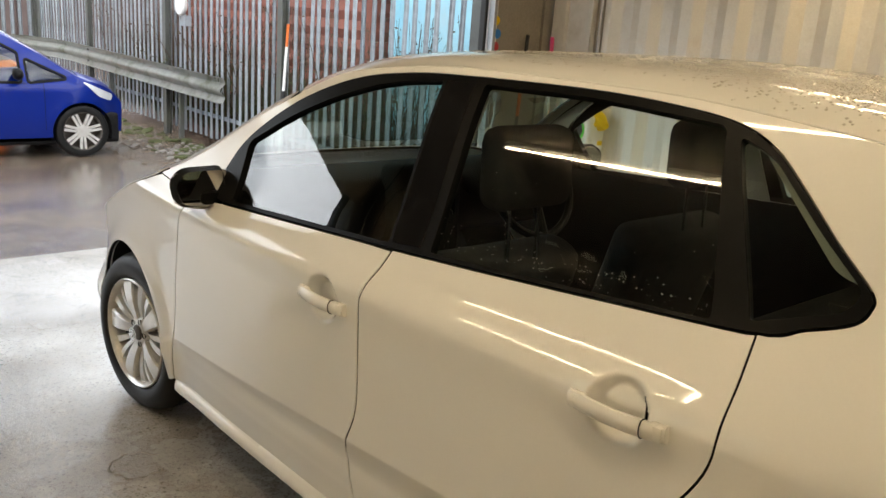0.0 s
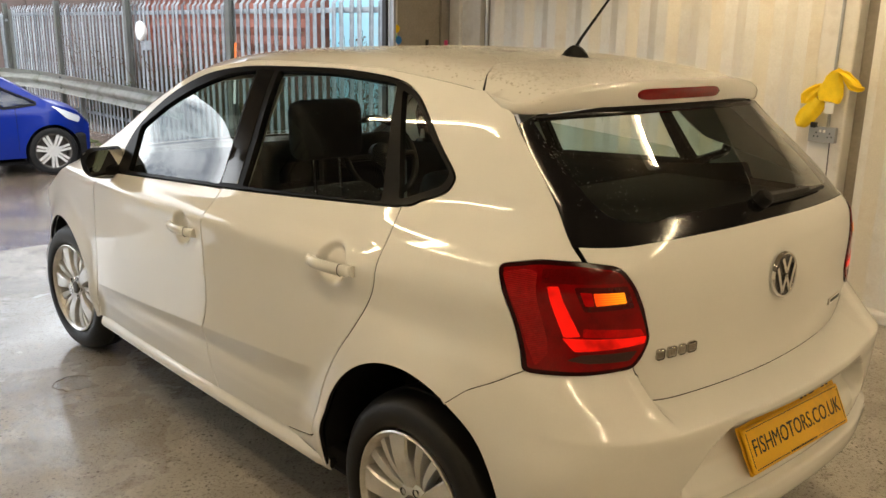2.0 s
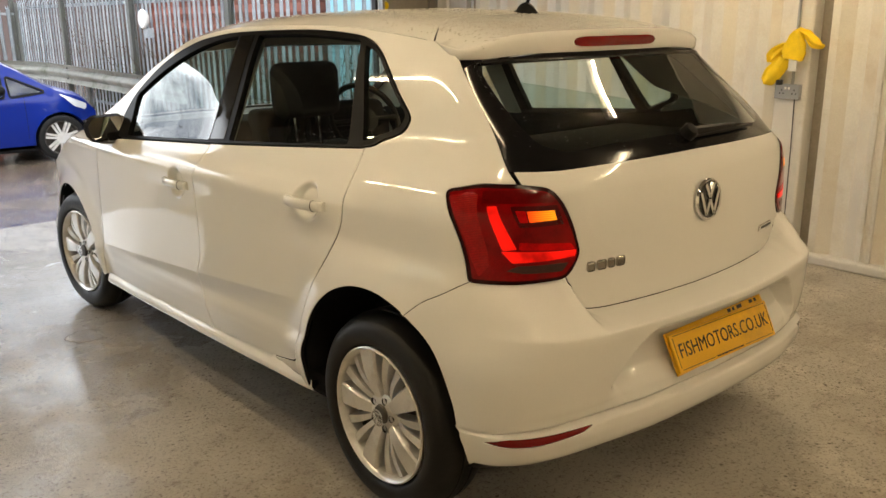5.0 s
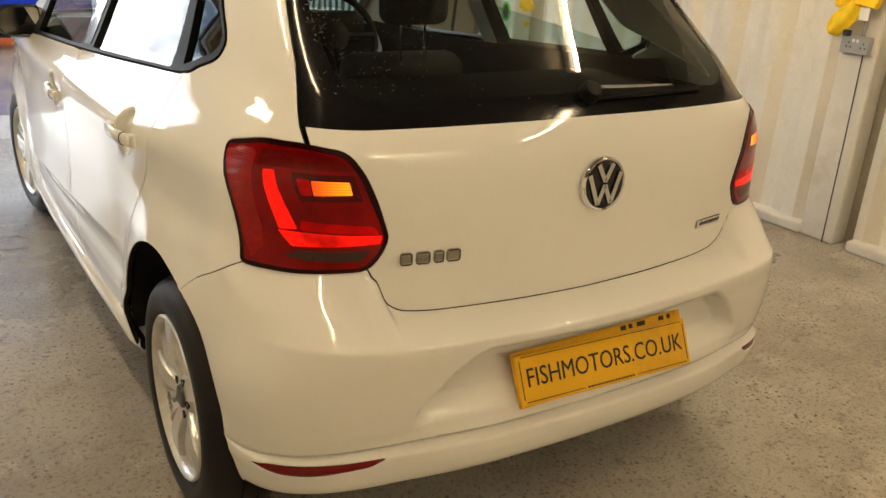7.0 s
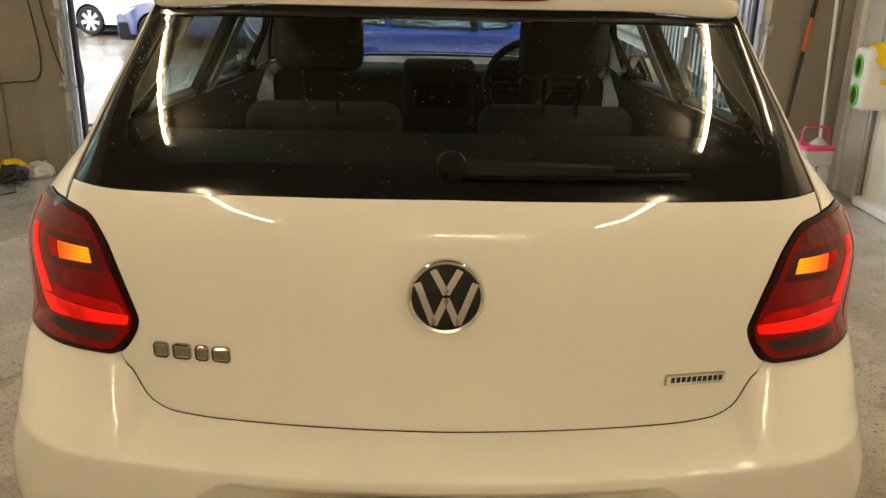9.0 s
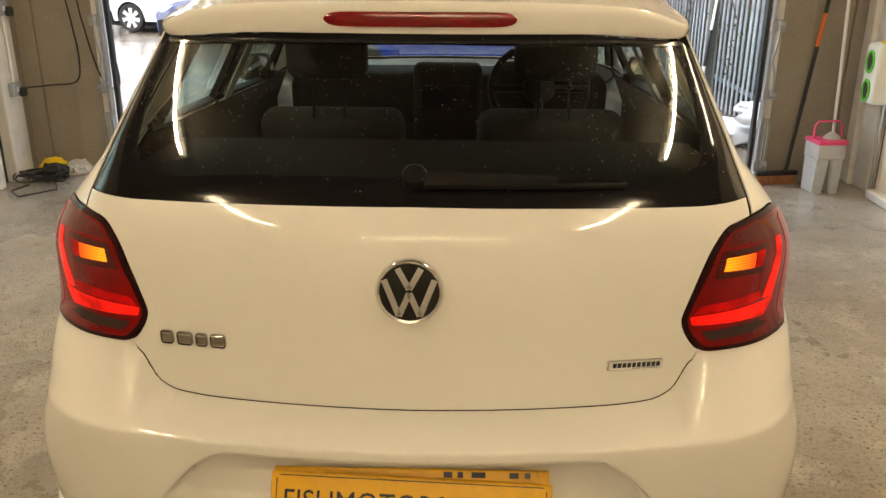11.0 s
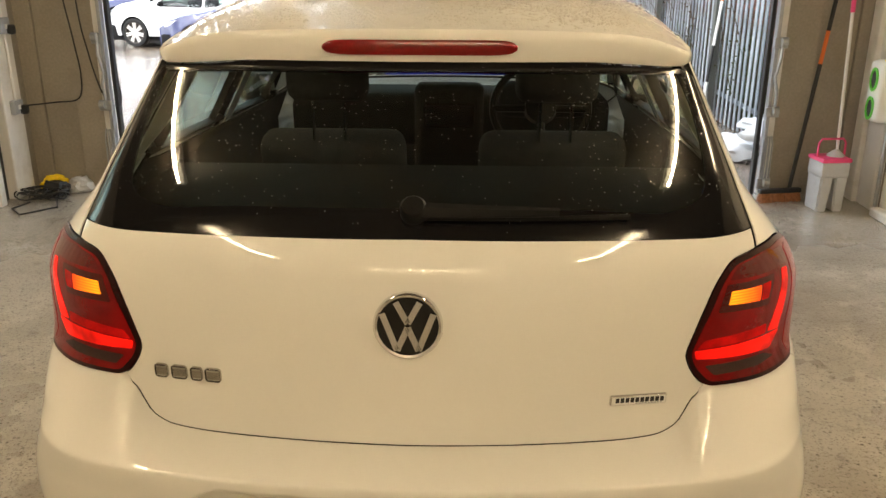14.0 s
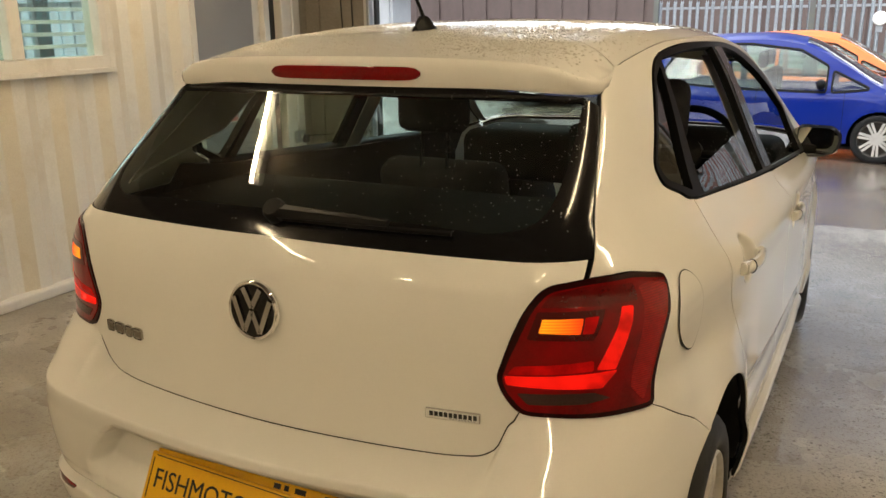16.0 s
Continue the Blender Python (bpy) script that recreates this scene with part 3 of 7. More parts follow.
door = tagged(new("door_1"), "grey door with a white middle panel and notices", "door", "", "structure")
bm = bmesh.new()
for y0, y1, z0, z1 in ((3.15, 3.20, 0, 2.12), (3.89, 3.95, 0, 2.12), (3.15, 3.95, 2.06, 2.12)):
    box(bm, X_WEST - .10, X_WEST + .02, y0, y1, z0, z1, .005)
part("door_frame", bm, white_trim, door)
bm = bmesh.new()
box(bm, X_WEST - .07, X_WEST - .025, 3.20, 3.89, .02, 2.06, .003)
leaf = part("door_leaf", bm, white_trim, door)
for z0, z1 in ((.10, .775), (1.15, 1.98)):
    bm = bmesh.new()
    box(bm, X_WEST - .028, X_WEST - .020, 3.235, 3.81, z0, z1, .003)
    part("door_panel", bm, door_grey, door, "plain grey door panel")
bm = bmesh.new()
box(bm, X_WEST - .028, X_WEST - .019, 3.215, 3.82, .775, 1.15, .002)
part("door_panel", bm, white_plastic, door, "white door panel")
bm = bmesh.new()
box(bm, X_WEST - .024, X_WEST - .010, 3.842, 3.872, .88, 1.11, .004)
box(bm, X_WEST - .012, X_WEST + .030, 3.847, 3.867, .995, 1.015, .005)
box(bm, X_WEST + .022, X_WEST + .034, 3.767, 3.867, .995, 1.015, .005)
part("door_handle", bm, black_plastic, door, "black lever handle")
for zc, rows in ((1.11, 5), (.855, 6)):
    for i in range(rows):
        bm = bmesh.new()
        w = .045 if i else .018
        box(bm, X_WEST - .0192, X_WEST - .0180, 3.53 - w, 3.53 + w, zc - .013 * i - .004, zc - .013 * i + (.003 if i else .012))
        part("notice_line", bm, red_ink, door)

# west post with its conduit and sockets
bm = bmesh.new()
box(bm, X_WEST - .12, X_WEST + .03, 4.08, 4.30, 0, TOP, .01)
structure("wall_post_west", bm, white_trim, "white post with scuffed paint beside the door")
# black fill stands in for the shade in this gap
bm = bmesh.new()
box(bm, X_WEST - .12, X_WEST - .04, 3.95, 4.08, 0, TOP)
structure("wall_gap_west", bm, cable_black, "gap beside the door frame, filled black for its shade")
bm = bmesh.new()
box(bm, X_WEST - .12, X_WEST - .02, 4.30, Y_NORTH, 0, TOP)
structure("wall_west_end", bm, ply, "grey brown boarded wall end")

# front wall: boards either side of the opening and the beam over it
for nm, x0, x1 in (("wall_north", X_WEST - .12, JAMB_WEST - .06), ("wall_north_east", JAMB_EAST + .05, X_EAST + .14)):
    bm = bmesh.new()
    n = 3
    w = (x1 - x0) / n
    for i in range(n):
        box(bm, x0 + i * w, x0 + (i + 1) * w - .004, Y_NORTH + (.018 if i % 2 else 0), Y_NORTH + .07, 0, TOP, .004)
    structure(nm, bm, ply, "grey brown boarded wall beside the doorway")
bm = bmesh.new()
box(bm, X_WEST - .12, X_EAST + .14, Y_NORTH, Y_NORTH + .09, LINTEL, TOP + .1)
structure("wall_north_head", bm, ply, "beam over the doorway")
# unseen back wall, kept white to bounce light onto the car's tail
bm = bmesh.new()
box(bm, X_WEST - .12, X_EAST + .14, Y_SOUTH - .1, Y_SOUTH, 0, TOP)
structure("wall_south", bm, wall_white, "unseen white back wall that bounces light on the tail")
bm = bmesh.new()
box(bm, X_WEST - .14, X_EAST + .14, Y_SOUTH - .1, Y_NORTH + .09, TOP, TOP + .1)
for i in range(9):
    box(bm, X_WEST - .1, X_EAST + .1, Y_SOUTH + .4 + i * .9, Y_SOUTH + .46 + i * .9, TOP - .035, TOP + .01)
structure("ceiling", bm, ceiling_paint, "dark brown board ceiling with cross battens")

# door tracks: steel channel, roller brackets and a sprung foot on either jamb
def door_track(x, inner):
    root = thing("door_track", "galvanised steel door track with hinges and rollers", "door track", "door tracks")
    bm = bmesh.new()
    box(bm, min(x, x + inner * .05), max(x, x + inner * .05), Y_NORTH - .012, Y_NORTH + .07, 0, LINTEL, .004)
    part("jamb_post", bm, white_trim, root)
    bm = bmesh.new()
    for d in (0, .045):
        box(bm, min(x - inner * .012, x - inner * .009), max(x - inner * .012, x - inner * .009) + .0, Y_NORTH - .06 + d, Y_NORTH - .055 + d, .05, LINTEL)
    box(bm, min(x - inner * .03, x - inner * .005), max(x - inner * .03, x - inner * .005), Y_NORTH - .062, Y_NORTH - .012, .05, LINTEL, .003)
    part("channel", bm, steel, root)
    bm = bmesh.new()
    box(bm, min(x - inner * .055, x - inner * .03), max(x - inner * .055, x - inner * .03), Y_NORTH + .0, Y_NORTH + .05, 0, LINTEL, .004)
    part("seal", bm, cable_black, root)
    for z in (.10, .58, 1.02):
        bm = bmesh.new()
        box(bm, x - .045, x + .045, Y_NORTH - .085, Y_NORTH - .062, z - .035, z + .035, .006)
        part("hinge_plate", bm, steel, root)
        bm = bmesh.new()
        lathe(bm, [(0, -.018), (.026, -.018), (.028, -.010), (.028, .010), (.026, .018), (0, .018)], 18, Matrix.Translation((x + inner * .01, Y_NORTH - .105, z + .01)) @ Matrix.Rotation(radians(90), 4, "Y"))
        part("roller", bm, steel, root, smooth=True)
    for k in range(4):
        bm = bmesh.new()
        tube(bm, [(x - .032 + .02 * k, Y_NORTH - .082, .12), (x - .030 + .02 * k, Y_NORTH - .078, .36), (x - .020 + .013 * k, Y_NORTH - .075, .42)], .006, 8)
        part("spring_rod", bm, steel, root, smooth=True)
    bm = bmesh.new()
    tube(bm, [(x + .01, Y_NORTH - .09, .58), (x + .005, Y_NORTH - .10, .72), (x - inner * .02, Y_NORTH - .105, .80), (x, Y_NORTH - .11, .92), (x + .005, Y_NORTH - .10, 1.02)], .009, 8)
    part("bent_arm", bm, steel, root, smooth=True)


door_track(JAMB_WEST - .04, -1)
door_track(JAMB_EAST + .03, 1)

# ---- ceiling battens with lit tubes ----
def batten(x, y, length=1.5, turn=0.0):
    root = thing("ceiling_batten", "white ceiling batten with one lit fluorescent tube", "ceiling light", "ceiling battens", pose(x, y, TOP, rz=turn))
    bm = bmesh.new()
    box(bm, -.028, .028, 0, length, -.05, 0, .006)
    part("batten_body", bm, lamp_body, root)
    bm = bmesh.new()
    tube(bm, [(0, .03, -.085), (0, length - .03, -.085)], .013, 12)
    part("tube", bm, tube_light, root, "glowing warm white tube")
    for yy in (.015, length - .035):
        bm = bmesh.new()
        box(bm, -.014, .014, yy, yy + .02, -.105, -.045, .004)
        part("tube_holder", bm, white_plastic, root)
    return root


for x in (-1.32, 1.20):
    for y in (-1.95, .23):
        batten(x, y)
batten(-2.05, 1.68)
batten(2.25, 1.0)
# one across the back of the bay
batten(.95, -3.2, 1.8, 90)
# unseen dark boards added to darken what the rear glass reflects
for nm, x in (("wall_west_upper", X_WEST + .045), ("wall_east_upper", X_EAST - .055)):
    bm = bmesh.new()
    box(bm, x, x + .012, Y_SOUTH + .02, Y_NORTH - .02, 1.95, TOP - .04, .003)
    structure(nm, bm, ceiling_paint, "unseen dark brown board added along the top of the wall")

# ---- the white hatchback: its skin as smooth functions ----
def curve(pts):
    """Monotone cubic through a few control points."""
    xs, ys, n = [p[0] for p in pts], [p[1] for p in pts], len(pts)
    d = [(ys[i + 1] - ys[i]) / (xs[i + 1] - xs[i]) for i in range(n - 1)]
    g = [d[0]] + [0.0 if d[i - 1] * d[i] <= 0 else 2 * d[i - 1] * d[i] / (d[i - 1] + d[i]) for i in range(1, n - 1)] + [d[-1]]
    def f(x):
        if x <= xs[0]:
            return ys[0] + g[0] * (x - xs[0])
        if x >= xs[-1]:
            return ys[-1] + g[-1] * (x - xs[-1])
        i = 0
        while x > xs[i + 1]:
            i += 1
        h = xs[i + 1] - xs[i]
        t = (x - xs[i]) / h
        return ys[i] * (1 + 2 * t) * (1 - t) ** 2 + h * g[i] * t * (1 - t) ** 2 + ys[i + 1] * t * t * (3 - 2 * t) + h * g[i + 1] * t * t * (t - 1)
    return f


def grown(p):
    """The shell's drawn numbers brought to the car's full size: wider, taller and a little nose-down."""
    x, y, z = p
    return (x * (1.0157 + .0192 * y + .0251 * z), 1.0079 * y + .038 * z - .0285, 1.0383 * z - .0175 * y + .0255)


def ease(a, b, x):
    t = min(1, max(0, (x - a) / (b - a)))
    return t * t * (3 - 2 * t)


half_width = curve([(.12, .735), (.20, .762), (.28, .787), (.345, .801), (.375, .806), (.390, .806), (.445, .797), (.50, .798), (.64, .799), (.78, .797), (.85, .801), (.872, .794),
                    (.92, .755), (.965, .728), (1.09, .664), (1.245, .587), (1.33, .535), (1.42, .46)])
rear_taper = curve([(.3, .07), (.65, .085), (.90, .135), (1.05, .20), (1.3, .20)])
tail = curve([(.24, .24), (.275, .150), (.298, .099), (.316, .074), (.338, .063), (.366, .0575), (.381, .0575), (.386, .0605), (.389, .068), (.3910, .090), (.3950, .092), (.3975, .0815), (.402, .0800), (.422, .0755), (.428, .0730), (.45, .0715), (.54, .068),
              (.586, .0625), (.595, .0630), (.600, .068), (.613, .124), (.627, .163), (.64, .169), (.75, .172), (.85, .170), (.93, .180), (.985, .207), (1.25, .505), (1.32, .565)])
gate_line = curve([(.58, .194), (.64, .183), (.69, .1765), (.75, .172), (.85, .170), (.93, .180), (.985, .207), (1.25, .505), (1.32, .565)])
# the bumper's upper edge: under the tailgate, up beside it to the lamp, and down the seam to the wheel arch
shelf_edge = curve([(.0, .6120), (.36, .6160), (.438, .6225), (.475, .642), (.506, .703), (.53, .716), (.60, .7165), (.70, .7165), (.726, .711), (.86, .612), (.95, .606)])
BUMPER_CREASE = .5965
roof_line = curve([(.50, 1.315), (.87, 1.368), (1.4, 1.396), (1.9, 1.386), (2.2, 1.350), (2.45, 1.272), (2.75, 1.112), (3.0, .982), (3.08, .950),
                   (3.3, .895), (3.6, .81), (3.8, .72), (3.92, .63)])
rail_line = curve([(.50, 1.25), (.8, 1.305), (1.2, 1.340), (1.7, 1.347), (2.1, 1.313), (2.4, 1.195), (2.7, 1.030), (2.95, .925), (3.1, .872), (3.3, .800), (3.5, .722),
                   (3.7, .655), (3.9, .60)])
nose = curve([(.15, 3.74), (.28, 3.84), (.45, 3.90), (.62, 3.90), (.72, 3.86), (.80, 3.76)])
HUB_REAR, HUB_FRONT, HUB_Z, ARCH = .708, 3.15, .30, .352
CORNER = .50
SHIFT = .31   # s = y + SHIFT along the flank


def side_x(y, z):
    w = half_width(z)
    if y < 1.9:
        w *= 1 - rear_taper(z) * ((1.9 - y) / 1.9) ** 2
    if y > 2.2:
        w *= 1 - .075 * ((y - 2.2) / 1.2) ** 2
    q = ease(1.05, 1.22, y) * (1 - ease(2.65, 2.85, y))
    if q > 0:
        # the pressed line low on the doors, rising towards the tail
        d = z - (.435 + .064 * (2.73 - y))
        w += q * (.010 * math.exp(-d / .085 if d > 0 else d / .034) - .005 * math.exp(-((z - .382) / .035) ** 2) - .006 * ease(0, .06, -d) * ease(.26, .34, z))
    if y < 1.1:
        # round the tail lamp the side is drawn in, with a full shoulder above it and a full bumper below
        k = 1 - ease(.55, 1.1, y)
        w += k * (.016 * ease(.84, .93, z) * (1 - ease(.955, 1.06, z)) - .014 * ease(.69, .77, z) * (1 - ease(.85, .93, z)) + .010 * ease(.34, .46, z) * (1 - ease(.60, .70, z)))
    for hub in (HUB_REAR, HUB_FRONT):
        r = math.hypot(y - hub, z - HUB_Z)
        w += (.022 * ease(.34, .64, y) if hub < 2 else .024) * math.exp(-((r - .34) / .075) ** 2)
    return w


def bow(x, z):
    """How far the tail falls back towards its corners."""
    return .22 * x * x + 2.1 * ease(.94, 1.04, z) * x ** 8


def side0(z):
    """Where the corner has turned into the flank."""
    return .50 + .22 * ease(1.0, 1.27, z)


def bend(ax, ay, tx, ty, bx, by, ux, uy, t, f=.78):
    """A corner from a, along t, to b, along u."""
    q = ((bx - ax) * uy - (by - ay) * ux) / (tx * uy - ty * ux)
    cx, cy = ax + tx * q, ay + ty * q
    p1, p2, v = (ax + (cx - ax) * f, ay + (cy - ay) * f), (bx + (cx - bx) * f, by + (cy - by) * f), 1 - t
    return tuple(v ** 3 * a + 3 * v * v * t * b + 3 * v * t * t * c + t ** 3 * d for a, b, c, d in zip((ax, ay), p1, p2, (bx, by)))


def recess(x, z):
    """The sunk field round the number plate: deep under the ledge, running out flush at its foot."""
    half = .475 - 1.0 * max(0, min(z, .535) - .455) - max(0, z - .535) * 1.4
    soft = .030 + .4 * max(0, .50 - z)
    depth = (.012 + .48 * (z - .385)) * min(1, max(0, (z - .395) / .075)) * (1 - ease(.566, .576, z))
    return depth * (1 - ease(half - soft, half, x))


def wrap(s, z, line):
    """A flank: s runs from the middle of the tail, whose profile is line, round the corner and forward along the side."""
    if s <= CORNER:
        return (-s, line(z) + bow(s, z) + recess(s, z), z)
    y0 = side0(z)
    if s >= y0 + SHIFT:
        y = s - SHIFT
        if y <= 3.45:
            return (-side_x(y, z), y, z)
        t, bx = min(1, (y - 3.45) / .55), side_x(3.45, z)
        ux = (side_x(3.451, z) - bx) / .001
        x, yy = bend(bx, 3.45, ux, 1, .30, nose(z) - .06, -1, .12, t, .7)
        return (-x, yy, z)
    bx = side_x(y0, z)
    ux = (side_x(y0 + .001, z) - bx) / .001
    slope = (bow(CORNER + .001, z) - bow(CORNER - .001, z)) / .002
    x, y = bend(CORNER, line(z) + bow(CORNER, z), 1, slope, bx, y0, ux, 1, (s - CORNER) / (y0 + SHIFT - CORNER), .78 - .16 * ease(.64, .74, z) * (1 - ease(.98, 1.06, z)))
    return (-x, y, z)


def skin(s, z):
    """The left flank and the left half of the tail."""
    return wrap(s, z, tail)


def mirrored(s, p):
    return p if s >= 0 else (-p[0], p[1], p[2])


def tail_skin(s, z):
    """The skin across the whole tail: negative s is the right half."""
    return mirrored(s, skin(abs(s), z))


def gate_skin(s, z):
    """The tailgate, drawn in a little towards its foot."""
    return mirrored(s, wrap(abs(s), z, gate_line))


def bumper_skin(s, z):
    """The bumper: a shelf that falls from its upper edge to a crease, a face below, and the lower band."""
    a = abs(s)
    def line(h):
        if h <= BUMPER_CREASE:
            return tail(h)
        top = max(BUMPER_CREASE + .012, shelf_edge(a))
        w = min(1, (h - BUMPER_CREASE) / (top - BUMPER_CREASE))
        w = math.sqrt(w * w + .0016) - .04 * (1 - w)
        inner, outer = gate_line(min(top, max(h, BUMPER_CREASE))), tail(BUMPER_CREASE)
        return outer + (inner - outer) * min(1, w) ** (1 - .12 * ease(.44, .52, a))
    x, y, zz = wrap(a, z, line)
    low = 1 - ease(.36, .56, z)
    y += .022 * low * ease(.28, .62, a) * (1 - ease(.62, .95, a))
    return mirrored(s, (x, y, zz - .085 * min(.75, abs(x)) ** 2 * low))


def both(half):
    """An outline that starts and ends on the middle line, mirrored to both halves."""
    return half + [(-p[0], *p[1:]) for p in half[::-1] if abs(p[0]) > 1e-6]


def top_w(y):
    """Half the width of the top sheet at y."""
    z = rail_line(y)
    if y <= 3.45:
        return side_x(y, z)
    lo, hi = 3.45 + SHIFT, 4.0 + SHIFT
    for _ in range(22):
        mid = (lo + hi) / 2
        lo, hi = (mid, hi) if skin(mid, z)[1] < y else (lo, mid)
    return -skin(lo, z)[0]


def over(x, y):
    """Bonnet, windscreen and roof as one sheet."""
    q = min(1, abs(x) / top_w(y))
    zc, zr = roof_line(y), rail_line(y)
    return (x, y, zc - (zc - zr) * (.35 * q ** 2 + .65 * q ** 8))


def inside(p, poly):
    x, y, c = p[0], p[1], False
    for (x0, y0), (x1, y1) in zip(poly, poly[1:] + poly[:1]):
        if (y0 > y) != (y1 > y) and x < (x1 - x0) * (y - y0) / (y1 - y0) + x0:
            c = not c
    return c


def rounded(pts, r=.012):
    """An outline with its corners rounded; a point may carry its own radius."""
    out, n = [], len(pts)
    for i in range(n):
        p, a, b = Vector(pts[i][:2]), Vector(pts[i - 1][:2]), Vector(pts[(i + 1) % n][:2])
        rad = pts[i][2] if len(pts[i]) > 2 else r
        la, lb = (a - p).length, (b - p).length
        rad = min(rad, la * .48, lb * .48)
        if rad < 1e-4:
            out.append(tuple(p))
            continue
        p0, p1 = p + (a - p) * rad / la, p + (b - p) * rad / lb
        for k in range(6):
            t = k / 5
            out.append(tuple(p0 * (1 - t) ** 2 + p * 2 * t * (1 - t) + p1 * t * t))
    return out


def resample(poly, step):
    out = []
    for a, b in zip(poly, poly[1:] + poly[:1]):
        n = max(1, math.ceil(math.dist(a, b) / step))
        out += [(a[0] + (b[0] - a[0]) * i / n, a[1] + (b[1] - a[1]) * i / n) for i in range(n)]
    keep = [out[0]]
    for p in out[1:]:
        if math.dist(p, keep[-1]) > 1e-4:
            keep.append(p)
    if math.dist(keep[0], keep[-1]) < 1e-4:
        keep.pop()
    return keep


def inset(poly, g):
    """The outline moved inwards by g."""
    area = sum(a[0] * b[1] - b[0] * a[1] for a, b in zip(poly, poly[1:] + poly[:1]))
    sgn, out, n = (1 if area > 0 else -1), [], len(poly)
    for i in range(n):
        a, p, b = Vector(poly[i - 1]), Vector(poly[i]), Vector(poly[(i + 1) % n])
        d1, d2 = (p - a).normalized(), (b - p).normalized()
        n1, n2 = Vector((-d1.y, d1.x)) * sgn, Vector((-d2.y, d2.x)) * sgn
        m = (n1 + n2)
        m = m.normalized() if m.length > 1e-6 else n1
        out.append(tuple(p + m * g / max(.5, m.dot(n1))))
    return out


def normal_of(f, u, v, e=.002):
    du = Vector(f(u + e, v)) - Vector(f(u - e, v))
    dv = Vector(f(u, v + e)) - Vector(f(u, v - e))
    return du.cross(dv).normalized()


def panel(name, material, parent, outline, f=skin, right=False, holes=(), gap=.002, lift=0.0, rim=.014, step=.03, label="", dome=0.0, centre=Vector((0, 1.9, .75)), fine=None, rows=(), ridges=()):
    """A pressed panel: an outline in the skin's own coordinates, filled finely, laid on the skin and given a turned-in edge."""
    outer = resample(inset(outline, gap), step)
    loops = [outer] + [resample(inset(h, -gap), step) for h in holes]
    pts, edges, faces = [], [], []
    for lp in loops:
        base = len(pts)
        pts += lp
        edges += [(base + i, base + (i + 1) % len(lp)) for i in range(len(lp))]
    u0, u1 = min(p[0] for p in outer), max(p[0] for p in outer)
    v0, v1 = min(p[1] for p in outer), max(p[1] for p in outer)
    nu, nv = int((u1 - u0) / step) + 1, int((v1 - v0) / step) + 1
    rimset = np.array(pts)
    for i in range(nu + 1):
        for j in range(nv + 1):
            p = (u0 + (i + .5) * step, v0 + (j + .5) * step)
            if fine and math.hypot(p[0] - fine[0], p[1] - fine[1]) < fine[2]:
                continue
            if any(abs(p[1] - v) < step * .3 for v in rows):
                continue
            if inside(p, outer) and not any(inside(p, h) for h in loops[1:]) and np.min(np.abs(rimset - p).max(axis=1)) > step * .4:
                pts.append(p)
    for v in rows:
        for i in range(nu + 1):
            p = (u0 + (i + .5) * step, v)
            if inside(p, outer) and not any(inside(p, h) for h in loops[1:]) and np.min(np.abs(rimset - p).max(axis=1)) > step * .4:
                pts.append(p)
    if len(ridges):
        near = np.array(ridges)
        keep = len(rimset)
        pts = pts[:keep] + [p for p in pts[keep:] if np.min(np.hypot(*(near - p).T)) > step * .55]
        pts += [p for p in ridges if inside(p, outer) and np.min(np.hypot(*(rimset - p).T)) > .004 and not (fine and math.hypot(p[0] - fine[0], p[1] - fine[1]) < fine[2])]
    if fine:
        n = int(fine[2] / .006)
        pts += [(fine[0] + i * .006, fine[1] + j * .006) for i in range(-n, n + 1) for j in range(-n, n + 1) if math.hypot(i, j) <= n]
    vv, ee, ff, *_ = geometry.delaunay_2d_cdt([Vector(p) for p in pts], edges, [], 0, 1e-6)
    tris = []
    for t in ff:
        c = (sum(vv[i].x for i in t) / len(t), sum(vv[i].y for i in t) / len(t))
        if inside(c, outer) and not any(inside(c, h) for h in loops[1:]):
            tris.append(tuple(t))
    sx = -1 if right else 1
    co, no = [], []
    for p in vv:
        q, nn = Vector(f(p.x, p.y)), normal_of(f, p.x, p.y)
        if nn.dot(q - centre) < 0:
            nn = -nn
        up = lift
        if dome:
            up += dome * min(1, np.min(np.hypot(*(rimset - (p.x, p.y)).T)) / .04)
        q = q + nn * up
        co.append(Vector((q.x * sx, q.y, q.z)))
        no.append(Vector((nn.x * sx, nn.y, nn.z)))
    # which way the triangles face
    if sum((co[t[1]] - co[t[0]]).cross(co[t[2]] - co[t[0]]).dot(no[t[0]]) for t in tris) < 0:
        tris = [t[::-1] for t in tris]
    count = {}
    for t in tris:
        for i in range(len(t)):
            e = (t[i], t[(i + 1) % len(t)])
            count[e] = 1
    border = [e for e in count if (e[1], e[0]) not in count]
    verts, polys, norms = list(co), list(tris), [no[i] for t in tris for i in t]
    shallow, dark = min(.003, rim), []
    for i, j in border:
        side = (co[j] - co[i]).cross(no[i]).normalized()
        for top, low_edge in ((0, shallow),) if rim <= .004 else ((0, shallow), (shallow, rim)):
            k = len(verts)
            verts += [co[i] - no[i] * top, co[j] - no[j] * top, co[j] - no[j] * low_edge, co[i] - no[i] * low_edge]
            if top:
                dark.append(len(polys))
            polys.append((k + 1, k, k + 3, k + 2))
            norms += [(side + no[j] * .6).normalized(), (side + no[i] * .6).normalized(), side, side] if not top else [side] * 4
    me = bpy.data.meshes.new(name)
    me.from_pydata(verts, [], polys)
    me.shade_smooth()
    me.normals_split_custom_set([tuple(k) for k in norms])
    me.materials.append(material)
